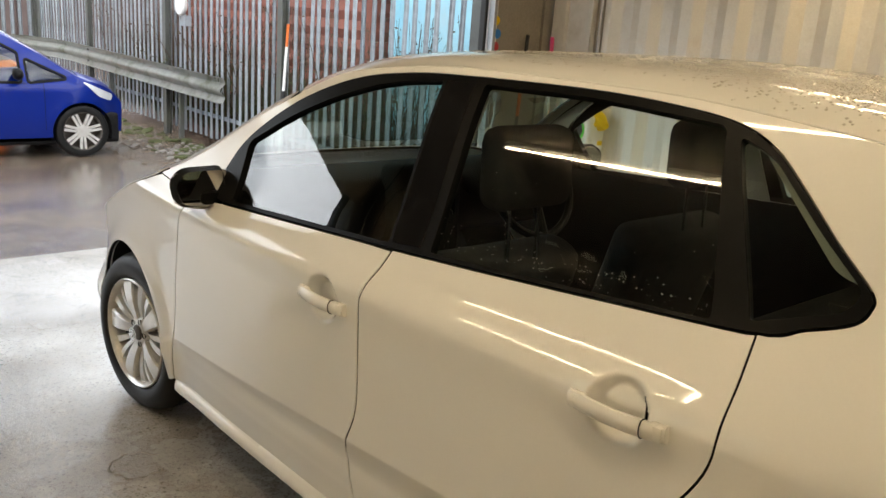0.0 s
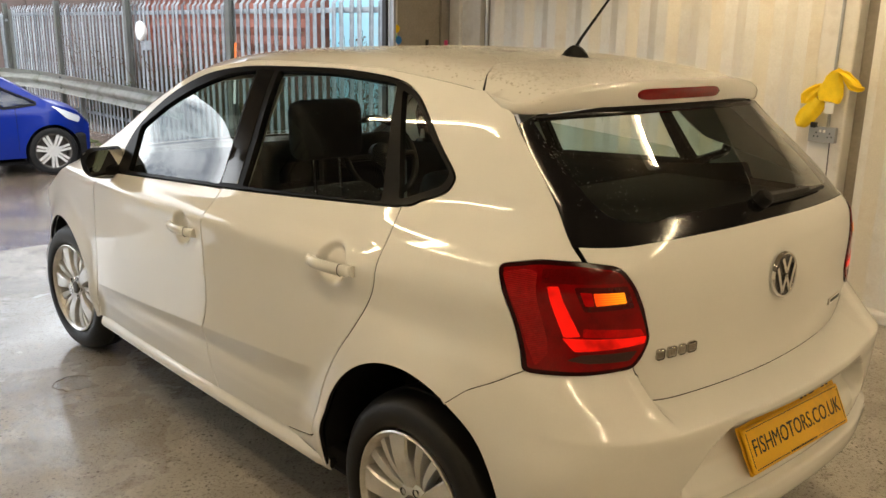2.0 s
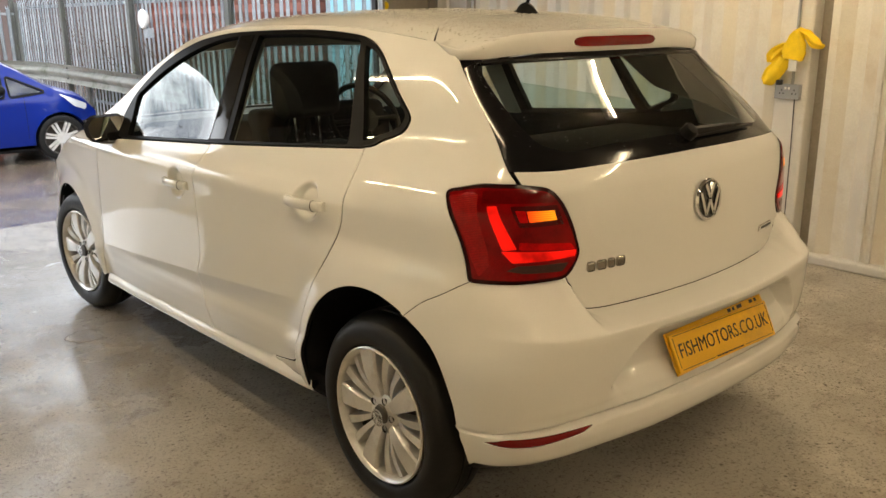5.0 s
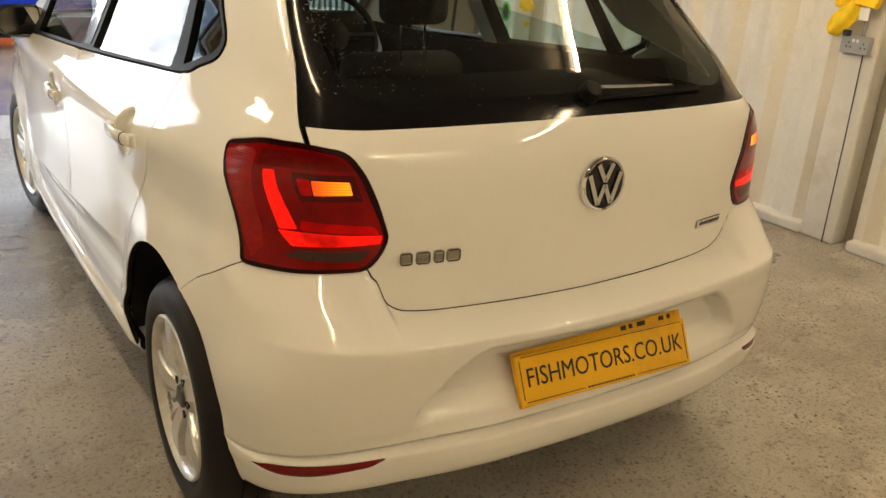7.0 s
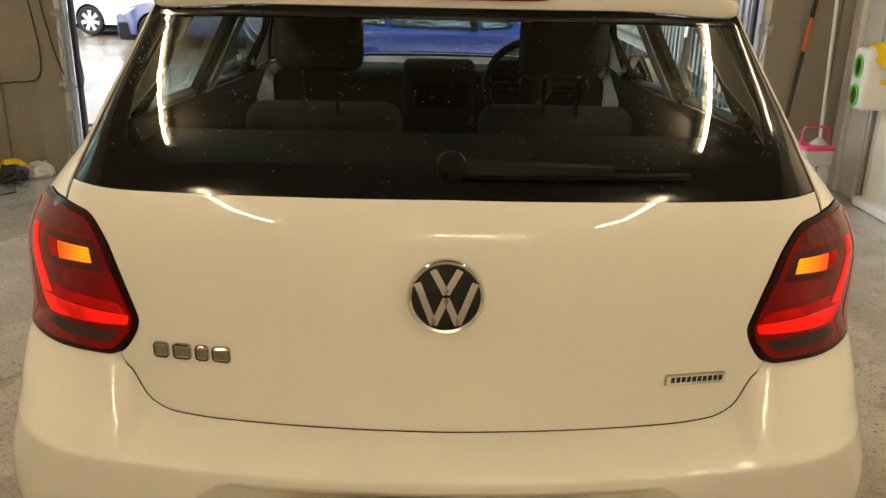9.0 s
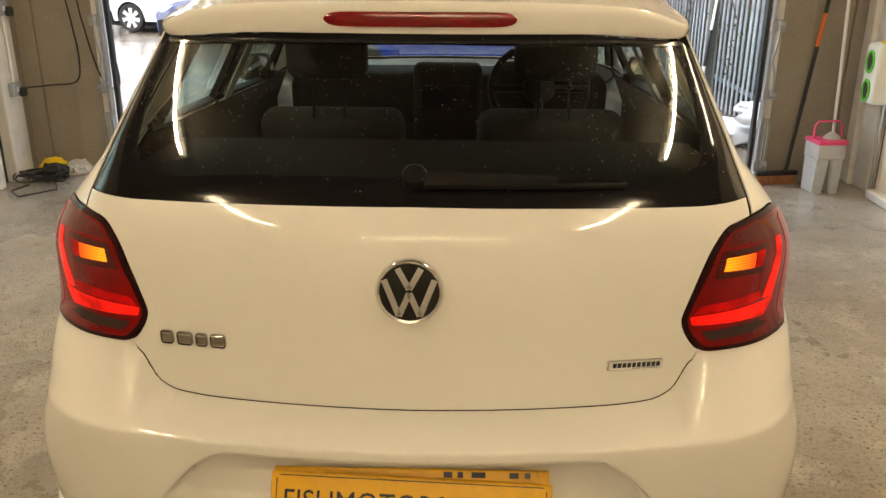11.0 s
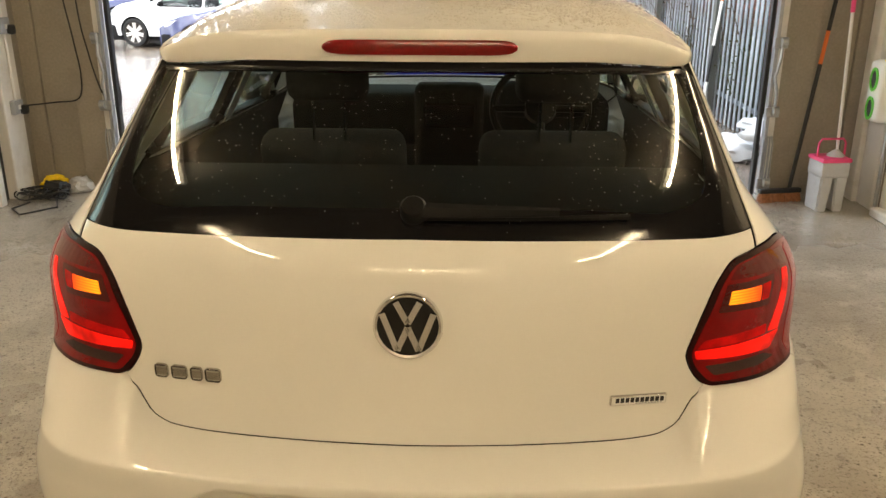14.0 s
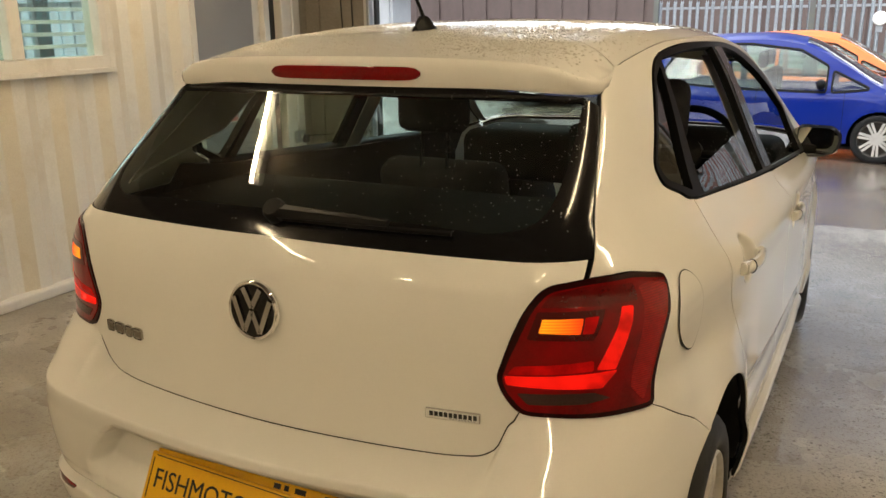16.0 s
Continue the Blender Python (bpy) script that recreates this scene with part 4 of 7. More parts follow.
    if material in (paint, paint_wet):
        # the flange's deeper part takes a dark colour for the shade in the shut line
        me.materials.append(trim_dark)
        for k in dark:
            me.polygons[k].material_index = 1
    ob = new(name, me)
    ob.parent = parent
    if label:
        ob["label"] = label
    return ob


def along(pts, n=10):
    """A smooth line through points (Catmull-Rom)."""
    out = []
    q = [pts[0]] + list(pts) + [pts[-1]]
    for i in range(1, len(q) - 2):
        for k in range(n):
            t = k / n
            out.append(tuple(.5 * (2 * q[i][c] + (q[i + 1][c] - q[i - 1][c]) * t + (2 * q[i - 1][c] - 5 * q[i][c] + 4 * q[i + 1][c] - q[i + 2][c]) * t * t
                                   + (3 * q[i][c] - q[i - 1][c] - 3 * q[i + 1][c] + q[i + 2][c]) * t ** 3) for c in (0, 1)))
    return out + [tuple(pts[-1])]


def s_at(y, z):
    """Where on the skin the side stands at y."""
    if y >= side0(z):
        return y + SHIFT
    lo, hi = CORNER, side0(z) + SHIFT
    for _ in range(30):
        mid = (lo + hi) / 2
        lo, hi = (mid, hi) if skin(mid, z)[1] < y else (lo, mid)
    return (lo + hi) / 2


def arc(cy, r, a0, a1, n=24):
    """Part of a wheel arch, in s and z, angles in degrees from forward over the top."""
    out = []
    for i in range(n + 1):
        a = radians(a0 + (a1 - a0) * i / n)
        z = HUB_Z + r * math.sin(a)
        out.append((s_at(cy + r * math.cos(a), z), z))
    return out


def flank(pts):
    return [(p[0] + SHIFT, *p[1:]) for p in pts]


hatch = thing("white_hatchback", "white five-door hatchback car, damp with rain, on the workshop floor", "car")

# shut lines shared by neighbouring panels
DOOR_FRONT = flank(along([(2.62, .905), (2.685, .80), (2.715, .66), (2.735, .50), (2.75, .36), (2.762, .286)], 6))
DOOR_MID = flank(along([(1.682, .955), (1.70, .88), (1.714, .78), (1.712, .60), (1.745, .50), (1.758, .45), (1.735, .37), (1.715, .31), (1.708, .286)], 6))
DOOR_REAR = flank(along([(.846, 1.0095), (.838, .92), (.842, .82), (.905, .71), (.99, .60), (1.055, .48), (1.092, .385), (1.108, .345), (1.142, .322), (1.20, .309), (1.28, .300)], 6))
BELT = flank(along([(2.62, .905), (2.46, .918), (1.68, .9575), (1.2, .985), (.86, 1.006), (.846, 1.0095)], 8))
LAMP = rounded([(.787, .939, .016), (.71, .957, .02), (.62, .957, .02), (.546, .948, .035), (.517, .911, .03), (.478, .785, .012), (.486, .762, .012), (.514, .720, .015), (.60, .716, .03),
                (.708, .722, .014), (.738, .845, .10)])
HATCH_SIDE = [(.626, .960), (.645, .985), (.680, 1.05), (.712, 1.13), (.735, 1.20), (.745, 1.245)]
SPOILER_CUT = [(.80, 1.258), (.875, 1.276)]


def cut(line, u):
    """Height of a line at u."""
    for a, b in zip(line, line[1:]):
        if min(a[0], b[0]) <= u <= max(a[0], b[0]) and a[0] != b[0]:
            return a[1] + (b[1] - a[1]) * (u - a[0]) / (b[0] - a[0])
    return line[-1][1]


def belt_part(u1, u0):
    """The belt line from u1 back to u0."""
    return [(u1, cut(BELT, u1))] + [p for p in BELT if u0 < p[0] < u1] + [(u0, cut(BELT, u0))]


WOUND = (1.092, 1.046)   # top edge of the half lowered rear window on the right, front and back
DLO = flank(along([(2.46, .918), (2.535, .935), (2.525, 1.0), (2.47, 1.10), (2.30, 1.215), (2.10, 1.29), (1.90, 1.320), (1.70, 1.329), (1.33, 1.330), (1.10, 1.317), (.99, 1.300),
                   (.92, 1.270), (.86, 1.225), (.78, 1.155), (.712, 1.10), (.705, 1.075), (.722, 1.052), (.78, 1.030), (.86, 1.006), (1.2, .985), (1.68, .9575), (2.46, .918)], 5))[:-1]


def handle(parent, y, z, right):
    """A pull handle over a round finger bowl."""
    sx = -1 if right else 1
    bm = bmesh.new()
    for a, b, r in ((y - .092, y - .062, .017), (y + .062, y + .092, .017)):
        box(bm, -.018, .006, a, b, z - .014, z + .014, .007)
    n = 14
    rows = []
    for i in range(n + 1):
        yy = y - .094 + .188 * i / n
        d = .003 + .015 * math.sin(math.pi * min(1, max(0, (i / n) * 1.04 - .02))) ** .6
        ring = [bm.verts.new((-d + .010 * math.cos(k * math.tau / 10), yy, z + .0155 * math.sin(k * math.tau / 10))) for k in range(10)]
        rows.append(ring)
    for a, b in zip(rows, rows[1:]):
        for k in range(10):
            bm.faces.new((a[k], a[(k + 1) % 10], b[(k + 1) % 10], b[k]))
    bm.faces.new(rows[0][::-1]), bm.faces.new(rows[-1])
    x = side_x(y, z)
    slope = math.atan2(side_x(y + .08, z) - side_x(y - .08, z), .16)
    m = Matrix.Translation((-x, y, z)) @ Matrix.Rotation(slope, 4, "Z") @ Matrix.Translation((0, -y, -z))
    bmesh.ops.transform(bm, matrix=m, verts=bm.verts)
    if right:
        bmesh.ops.scale(bm, vec=(-1, 1, 1), verts=bm.verts)
    bmesh.ops.recalc_face_normals(bm, faces=bm.faces)
    part("door_handle", bm, paint, parent, smooth=True)
    bm = bmesh.new()
    tube(bm, [(-.0145 + .0108 * math.cos(a), y - .056, z + .0160 * math.sin(a)) for a in np.linspace(0, math.tau, 16, endpoint=False)], .0011, 5, closed=True)
    bmesh.ops.transform(bm, matrix=m, verts=bm.verts)
    if right:
        bmesh.ops.scale(bm, vec=(-1, 1, 1), verts=bm.verts)
    part("key_gap", bm, black_plastic, parent)


def bowl(y, z):
    """The skin with the finger bowl pressed in."""
    def f(u, v):
        x, yy, zz = skin(u, v)
        r = math.hypot((u - SHIFT - y - .006) / .066, (v - z - .002) / .060)
        return (x + .024 * (1 - ease(.55, 1.0, r)), yy, zz)
    return f


# fine rows of points either side of the pressed line on the doors
CREASE = [(y + SHIFT, .435 + .064 * (2.73 - y) + d) for y in np.arange(.95, 2.76, .012) for d in (-.012, -.004, .004, .012)]
for right in (False, True):
    mid = DOOR_MID[::-1]
    # front door
    out = [p for p in DOOR_FRONT] + [p for p in mid] + belt_part(DOOR_FRONT[0][0], DOOR_MID[0][0])[::-1][1:-1]
    door = panel("front_door", paint, hatch, out, bowl(1.85, .808), right, step=.015, gap=.0032, fine=(1.86 + SHIFT, .812, .075), ridges=CREASE)
    handle(door, 1.85, .808, right)
    out = DOOR_MID + DOOR_REAR[::-1] + belt_part(DOOR_MID[0][0], DOOR_REAR[0][0])[::-1][1:-1]
    door = panel("rear_door", paint, hatch, out, bowl(1.005, .845), right, step=.015, gap=.0028, fine=(1.015 + SHIFT, .849, .075), ridges=CREASE)
    handle(door, 1.005, .845, right)
    # body side: A pillar, roof rail, C pillar and rear quarter in one pressing
    rail = [(y + SHIFT, rail_line(y)) for y in np.arange(.74, 2.96, .04)]
    quarter = ([(2.93 + SHIFT, .925), (2.62 + SHIFT, .905)] + [p for p in flank([(2.56, .918)])]
               + [p for p in DLO if p[0] > .70 + SHIFT and (p[1] > 1.006 or p[0] > 2.5 + SHIFT)]
               + DOOR_REAR + [(1.27 + SHIFT, .290), (1.09 + SHIFT, .262), (1.062 + SHIFT, .258), (1.061 + SHIFT, .285), (1.060 + SHIFT, .314)] + arc(HUB_REAR, ARCH, 7, 114)
               + [(.55 + SHIFT, .612), (.793, .6675), (.726, .711)] + LAMP[56:] + LAMP[:15] + HATCH_SIDE[1:] + SPOILER_CUT + [(.955, 1.292)] + rail)
    panel("body_side", paint, hatch, quarter, skin, right, step=.018)
    # front wing
    wing = (DOOR_FRONT + [(2.785 + SHIFT, .276)] + arc(HUB_FRONT, ARCH, 180 + 4, 30) + [(3.50 + SHIFT, .52), (3.57 + SHIFT, .60)]
            + [(y + SHIFT, rail_line(y) - .003) for y in np.arange(3.57, 2.94, -.05)] + [(2.93 + SHIFT, .925)])
    panel("front_wing", paint, hatch, wing, skin, right, step=.026)
    # sill: a rounded ledge that stands proud of the doors
    def ledge(u, v):
        y = u - SHIFT
        k = min(1, max(0, (.294 - v) / .026)) ** .5 * (1 - .8 * ease(.256, .232, v)) * ease(1.0, 1.13, y) * ease(2.81, 2.74, y)
        return (-(side_x(min(2.6, max(1.25, y)), .288) - .010 + .027 * k), y, v)
    sill = rounded(flank([(1.060, .276), (1.062, .238), (2.78, .234), (2.80, .296), (1.30, .296)]), .006)
    panel("sill", paint, hatch, sill, ledge, right, gap=0, step=.009, rim=.03, centre=Vector((0, 1.9, -.5)))
    # window frame and glass
    front_glass = rounded(flank([(2.40, .934, .01), (2.455, 1.085, .02), (2.29, 1.178, .1), (2.10, 1.252, .1), (1.92, 1.297, .1), (1.752, 1.311, .008), (1.700, .969, .008)]))
    rear_glass = rounded(flank([(1.562, .976, .008), (1.612, 1.313, .008), (1.32, 1.314, .1), (1.02, 1.294, .015), (.925, 1.010, .008)]))
    quarter_glass = rounded(flank([(.985, 1.280, .01), (.918, 1.256, .03), (.80, 1.155, .03), (.722, 1.095, .015), (.738, 1.066, .02), (.862, 1.023, .008)]))
    panel("window_frame", window_rubber, hatch, DLO, skin, right, holes=(front_glass, rear_glass, quarter_glass), lift=.004, step=.03, rim=.02)
    for nm, g in (("front_window", front_glass), ("rear_window", rear_glass), ("quarter_window", quarter_glass)):
        if right and nm == "front_window":
            continue    # wound right down
        if right and nm == "rear_window":
            g = rounded(flank([(1.562, .976, .008), (1.594, WOUND[0], .02), (.955, WOUND[1], .02), (.925, 1.010, .008)]))
        ob = panel(nm, pane, hatch, g, skin, right, gap=-.004, lift=-.006, rim=.001, step=.04)
        ob.visible_shadow = False
    # glossy B pillar between the two door windows
    post = rounded(flank([(1.690, .968), (1.738, 1.314), (1.640, 1.316), (1.592, .975)]), .004)
    panel("pillar_cover", gloss_black, hatch, post, skin, right, lift=.006, step=.03, rim=.006)
    # mud flap edge and wheel-arch liner
    for hub in (HUB_REAR, HUB_FRONT):
        bm = bmesh.new()
        rings = []
        for x, r in ((-.81, ARCH + .004), (-.69, ARCH + .012), (-.50, ARCH + .03), (-.48, .05)):
            rings.append([bm.verts.new(((x if not right else -x), hub + r * math.cos(radians(a)), max(.13, HUB_Z + r * math.sin(radians(a))))) for a in range(2, 181, 7)])
        for v, a in zip(rings[0], range(2, 181, 7)):
            yy = hub + ARCH * math.cos(radians(a))
            zz = v.co.z
            edge = skin(s_at(yy, zz), min(1.0, zz))
            v.co.x = (edge[0] + .020) * (-1 if right else 1)
            v.co.y = edge[1]
        for a, b in zip(rings, rings[1:]):
            for k in range(len(a) - 1):
                bm.faces.new((a[k], a[k + 1], b[k + 1], b[k]))
        part("arch_liner", bm, trim_dark, hatch, smooth=True)

# rear bumper, one piece across the car
lower = [(.0, .300), (.60, .300), (.72, .300)] + arc(HUB_REAR, ARCH, 182, 115)
edge_at = [.506 * (1 - (i / 34) ** 1.6) for i in range(35)]
upper = [(.55 + SHIFT, .612), (.793, .6675), (.726, .711)] + LAMP[44:57][::-1] + [(a, shelf_edge(a) + .0005) for a in edge_at]
# points laid along the sunk field's sloping edges
FIELD = []
for z in np.arange(.400, .566, .005):
    half = .475 - 1.0 * max(0, min(z, .535) - .455) - max(0, z - .535) * 1.4
    soft = .030 + .4 * max(0, .50 - z)
    FIELD += [(sx * (half - soft * k), z) for sx in (-1, 1) for k in (0, .25, .5, .75, 1)]
REFLECTOR = rounded([(.704, .375, .004), (.660, .3855, .01), (.60, .3865, .01), (.512, .386, .006), (.528, .372, .006), (.60, .363, .02), (.66, .363, .02)])
bumper = panel("rear_bumper", paint, hatch, both(lower + upper), bumper_skin, holes=(REFLECTOR, [(-a, b) for a, b in REFLECTOR]), step=.0075, rim=.012, gap=.0005, centre=Vector((0, 5, .6)), rows=(.381, .3855, .389, .391, .393, .395, .3975, .402, .422, .428, .5655, .571, .5765, .590, .5945, .5985, .603, .608, .614), ridges=FIELD)
for right in (False, True):
    panel("reflector", brake_red, bumper, REFLECTOR, bumper_skin, right, gap=.001, lift=-.003, rim=.012, step=.02, label="dark red rear bumper reflector")
under = both([(.0, .262), (.72, .266), (.70, .308), (.0, .304)])
panel("bumper_underside", black_plastic, bumper, under, bumper_skin, gap=0, lift=-.004, rim=.002, step=.04)

# tailgate
gate_half = [(a, shelf_edge(a) + .0014) for a in edge_at[::-1]] + LAMP[15:45][::-1] + [(.634, .985)]
GLASS_LOW = [(.634, .985), (.50, .984), (.30, .987), (.0, .990)]
panel("tailgate", paint, hatch, both(gate_half + GLASS_LOW[1:]), gate_skin, step=.02, gap=.0013)
REARGLASS = both(GLASS_LOW[::-1] + HATCH_SIDE[1:-1] + [(.725, 1.225), (.60, 1.236), (.50, 1.242), (.3, 1.255), (.0, 1.262)])
SEE = rounded(both([(.0, 1.035, .001), (.30, 1.032, .01), (.45, 1.022, .05), (.525, 1.05, .04), (.56, 1.15, .1), (.52, 1.232, .02), (.40, 1.236, .02), (.0, 1.240, .001)]))
g = panel("rear_screen", pane_rear, hatch, SEE, tail_skin, gap=-.001, lift=-.004, rim=.0005, step=.035)
g.visible_shadow = False
panel("screen_border", gloss_black, hatch, REARGLASS, tail_skin, holes=(SEE,), gap=.0005, lift=-.004, rim=.006, step=.035)

# roof, windscreen, bonnet
roof_out = []
ys = list(np.arange(.71, 2.36, .05))
roof_out = [(-side_x(y, rail_line(y)), y) for y in ys] + [(-.48, 2.40), (-.2, 2.435), (.2, 2.435), (.48, 2.40)] + [(side_x(y, rail_line(y)), y) for y in ys[::-1]] + [(.45, .765), (.38, .812), (.2, .838), (0, .842), (-.2, .838), (-.38, .812), (-.45, .765)]
panel("roof", paint_wet, hatch, roof_out, over, gap=.001, step=.035)
ws = [(-side_x(y, rail_line(y)) + .03, y) for y in np.arange(2.40, 2.96, .06)]
screen = [(-.47, 2.41), (-.2, 2.445), (.2, 2.445), (.47, 2.41)] + [(-x, y) for x, y in ws[1:]] + [(.4, 3.02), (-.4, 3.02)] + ws[:0:-1]
ob = panel("windscreen", pane, hatch, screen, over, gap=.0, lift=-.004, rim=.001, step=.05)
ob.visible_shadow = False
for sx in (-1, 1):
    strip = [(sx * (side_x(y, rail_line(y)) - .032), y) for y in np.arange(2.36, 2.96, .06)] + [(sx * (side_x(y, rail_line(y)) - .002), y) for y in np.arange(2.90, 2.34, -.06)]
    panel("windscreen_pillar", paint, hatch, strip, over, gap=0, step=.03)
edge = list(np.arange(2.99, 3.66, .06))
bonnet = [(-top_w(y) + .004, y) for y in edge] + [(-.30, 3.67), (0, 3.69), (.30, 3.67)] + [(top_w(y) - .004, y) for y in edge[::-1]] + [(.4, 3.05), (-.4, 3.05)]
panel("bonnet", paint_wet, hatch, bonnet, over, gap=.002, step=.04)
for right in (False, True):
    front = arc(HUB_FRONT, ARCH, 30, -12, 12) + [(4.0 + SHIFT, .20), (4.0 + SHIFT, .60), (3.68 + SHIFT, .57), (3.56 + SHIFT, .57), (3.50 + SHIFT, .52)]
    panel("front_bumper", paint, hatch, front, skin, right, step=.03)
    light = rounded([(3.58 + SHIFT, .59), (3.96 + SHIFT, .58), (3.94 + SHIFT, .61), (3.60 + SHIFT, .675)], .015)
    panel("headlamp", head_lens, hatch, light, skin, right, step=.04)
bm = bmesh.new()
box(bm, -.34, .34, 3.80, 3.86, .25, .60, .02)
part("front_grille", bm, black_plastic, hatch)

# spoiler over the rear screen: a top sheet that runs on from the roof, a rounded lip and an underside
def lip_line(n=50):
    """The outer edge of the spoiler in plan, from the seam on one side round the tail to the other."""
    side = [(-.512, .706), (-.520, .670), (-.524, .636), (-.520, .602), (-.507, .574), (-.488, .557)]
    back = [(x, .497 + .24 * x * x) for x in np.linspace(-.46, 0, n // 2)]
    half = [(p[0], p[1]) for p in side] + back
    return half + [(-x, y) for x, y in half[-2::-1]]


LIP = lip_line()
SEAM = [(-.45, .762), (-.38, .809), (-.2, .835), (0, .839), (.2, .835), (.38, .809), (.45, .762)]
spoiler = panel("roof_spoiler", paint_wet, hatch, LIP + SEAM[::-1], over, gap=0, rim=.001, step=.03, label="white roof spoiler beaded with rain")
bm = bmesh.new()
cols = []
for i, (x, y) in enumerate(LIP):
    top = Vector(over(x, y))
    inward = Vector((-x * .25, 1.0, 0)).normalized() if abs(x) < .49 else Vector((-x / abs(x), .7, 0)).normalized()
    end = ease(.598, .70, y) if abs(x) > .49 else 0.0
    bot = 1.252 - .010 * ease(.30, .51, abs(x))
    bot = bot + (top.z - .003 - bot) * end
    h = top.z - bot
    prof = [top - Vector((0, 0, .0)), top - inward * .005 - Vector((0, 0, .10 * h)), top - inward * .007 - Vector((0, 0, .30 * h)), top - inward * .004 - Vector((0, 0, .80 * h)),
            top + inward * .002 - Vector((0, 0, .97 * h)), top + inward * .012 - Vector((0, 0, h)), top + inward * .085 - Vector((0, 0, h - .012))]
    cols.append([bm.verts.new(p) for p in prof])
for a, b in zip(cols, cols[1:]):
    for k in range(len(a) - 1):
        bm.faces.new((a[k], b[k], b[k + 1], a[k + 1]))
bmesh.ops.recalc_face_normals(bm, faces=bm.faces)
part("spoiler_lip", bm, paint, spoiler, smooth=True)
bm = bmesh.new()
cols = []
for i in range(21):
    a = math.sin((-1 + i / 10) * math.pi / 2)
    x = a * .182
    ye = .497 + .24 * x * x - .0125
    h = .0155 * max(.05, 1 - abs(a) ** 14) ** .5
    cols.append([bm.verts.new((x, ye + d, 1.281 + s * h)) for d, s in ((.02, 1), (.002, .9), (0, .4), (0, -.4), (.002, -.9), (.02, -1))])
for a, b in zip(cols, cols[1:]):
    for k in range(5):
        bm.faces.new((a[k], b[k], b[k + 1], a[k + 1]))
bm.faces.new(cols[0]), bm.faces.new(cols[-1][::-1])
bmesh.ops.recalc_face_normals(bm, faces=bm.faces)
part("brake_light", bm, brake_red, spoiler, "dark red unlit high brake light", smooth=True)

# tail lamps: a dark rim, the red lens and the lit pieces that show through it
for right in (False, True):
    lamp = panel("tail_lamp", lamp_rim, hatch, LAMP, skin, right, gap=.0008, lift=.003, rim=.03, step=.014, label="lit red tail lamp")
    body = inset(rounded([(p[0], p[1]) for p in LAMP], 0), .0095)
    panel("lens", lamp_dark, lamp, body, skin, right, gap=0, lift=.0046, rim=.002, step=.012)
    def piece(name, material, pts, lift, label="", r=.004):
        panel(name, material, lamp, rounded(pts, r), skin, right, gap=0, lift=lift, rim=.002, step=.011, label=label)
    piece("side_reflex", lamp_reflex, [(.771, .925, .008), (.730, .936, .006), (.707, .932), (.702, .905), (.674, .802), (.670, .765), (.688, .736, .008), (.708, .780, .02), (.724, .842, .04), (.745, .884, .03)], .0054, "ribbed red reflex lens")
    piece("upper_lens", lamp_upper, [(.700, .940), (.610, .945), (.556, .936, .012), (.538, .914), (.694, .914)], .0052)
    piece("light_bar", lamp_red, [(.682, .907), (.662, .909), (.616, .805), (.645, .803)], .0056)
    piece("glow_lens", lamp_glow, [(.612, .822), (.507, .811), (.497, .7945), (.612, .8035)], .0054)
    piece("light_bar", lamp_red, [(.648, .8015), (.492, .792), (.496, .776), (.550, .773), (.624, .771)], .0060)
    piece("bulb_surround", lamp_well, [(.634, .908), (.534, .907), (.521, .860), (.612, .858)], .0054)
    piece("bulb_window", lamp_bulb, [(.598, .896), (.541, .895), (.536, .872), (.592, .870)], .0060, "glowing orange bulb window", .002)
    piece("bulb_side", lamp_glow, [(.622, .898), (.601, .897), (.595, .870), (.611, .870)], .0058, "", .002)
    piece("reverse_lens", lamp_clear, [(.636, .752), (.612, .764), (.510, .762), (.524, .742), (.600, .744)], .0056)

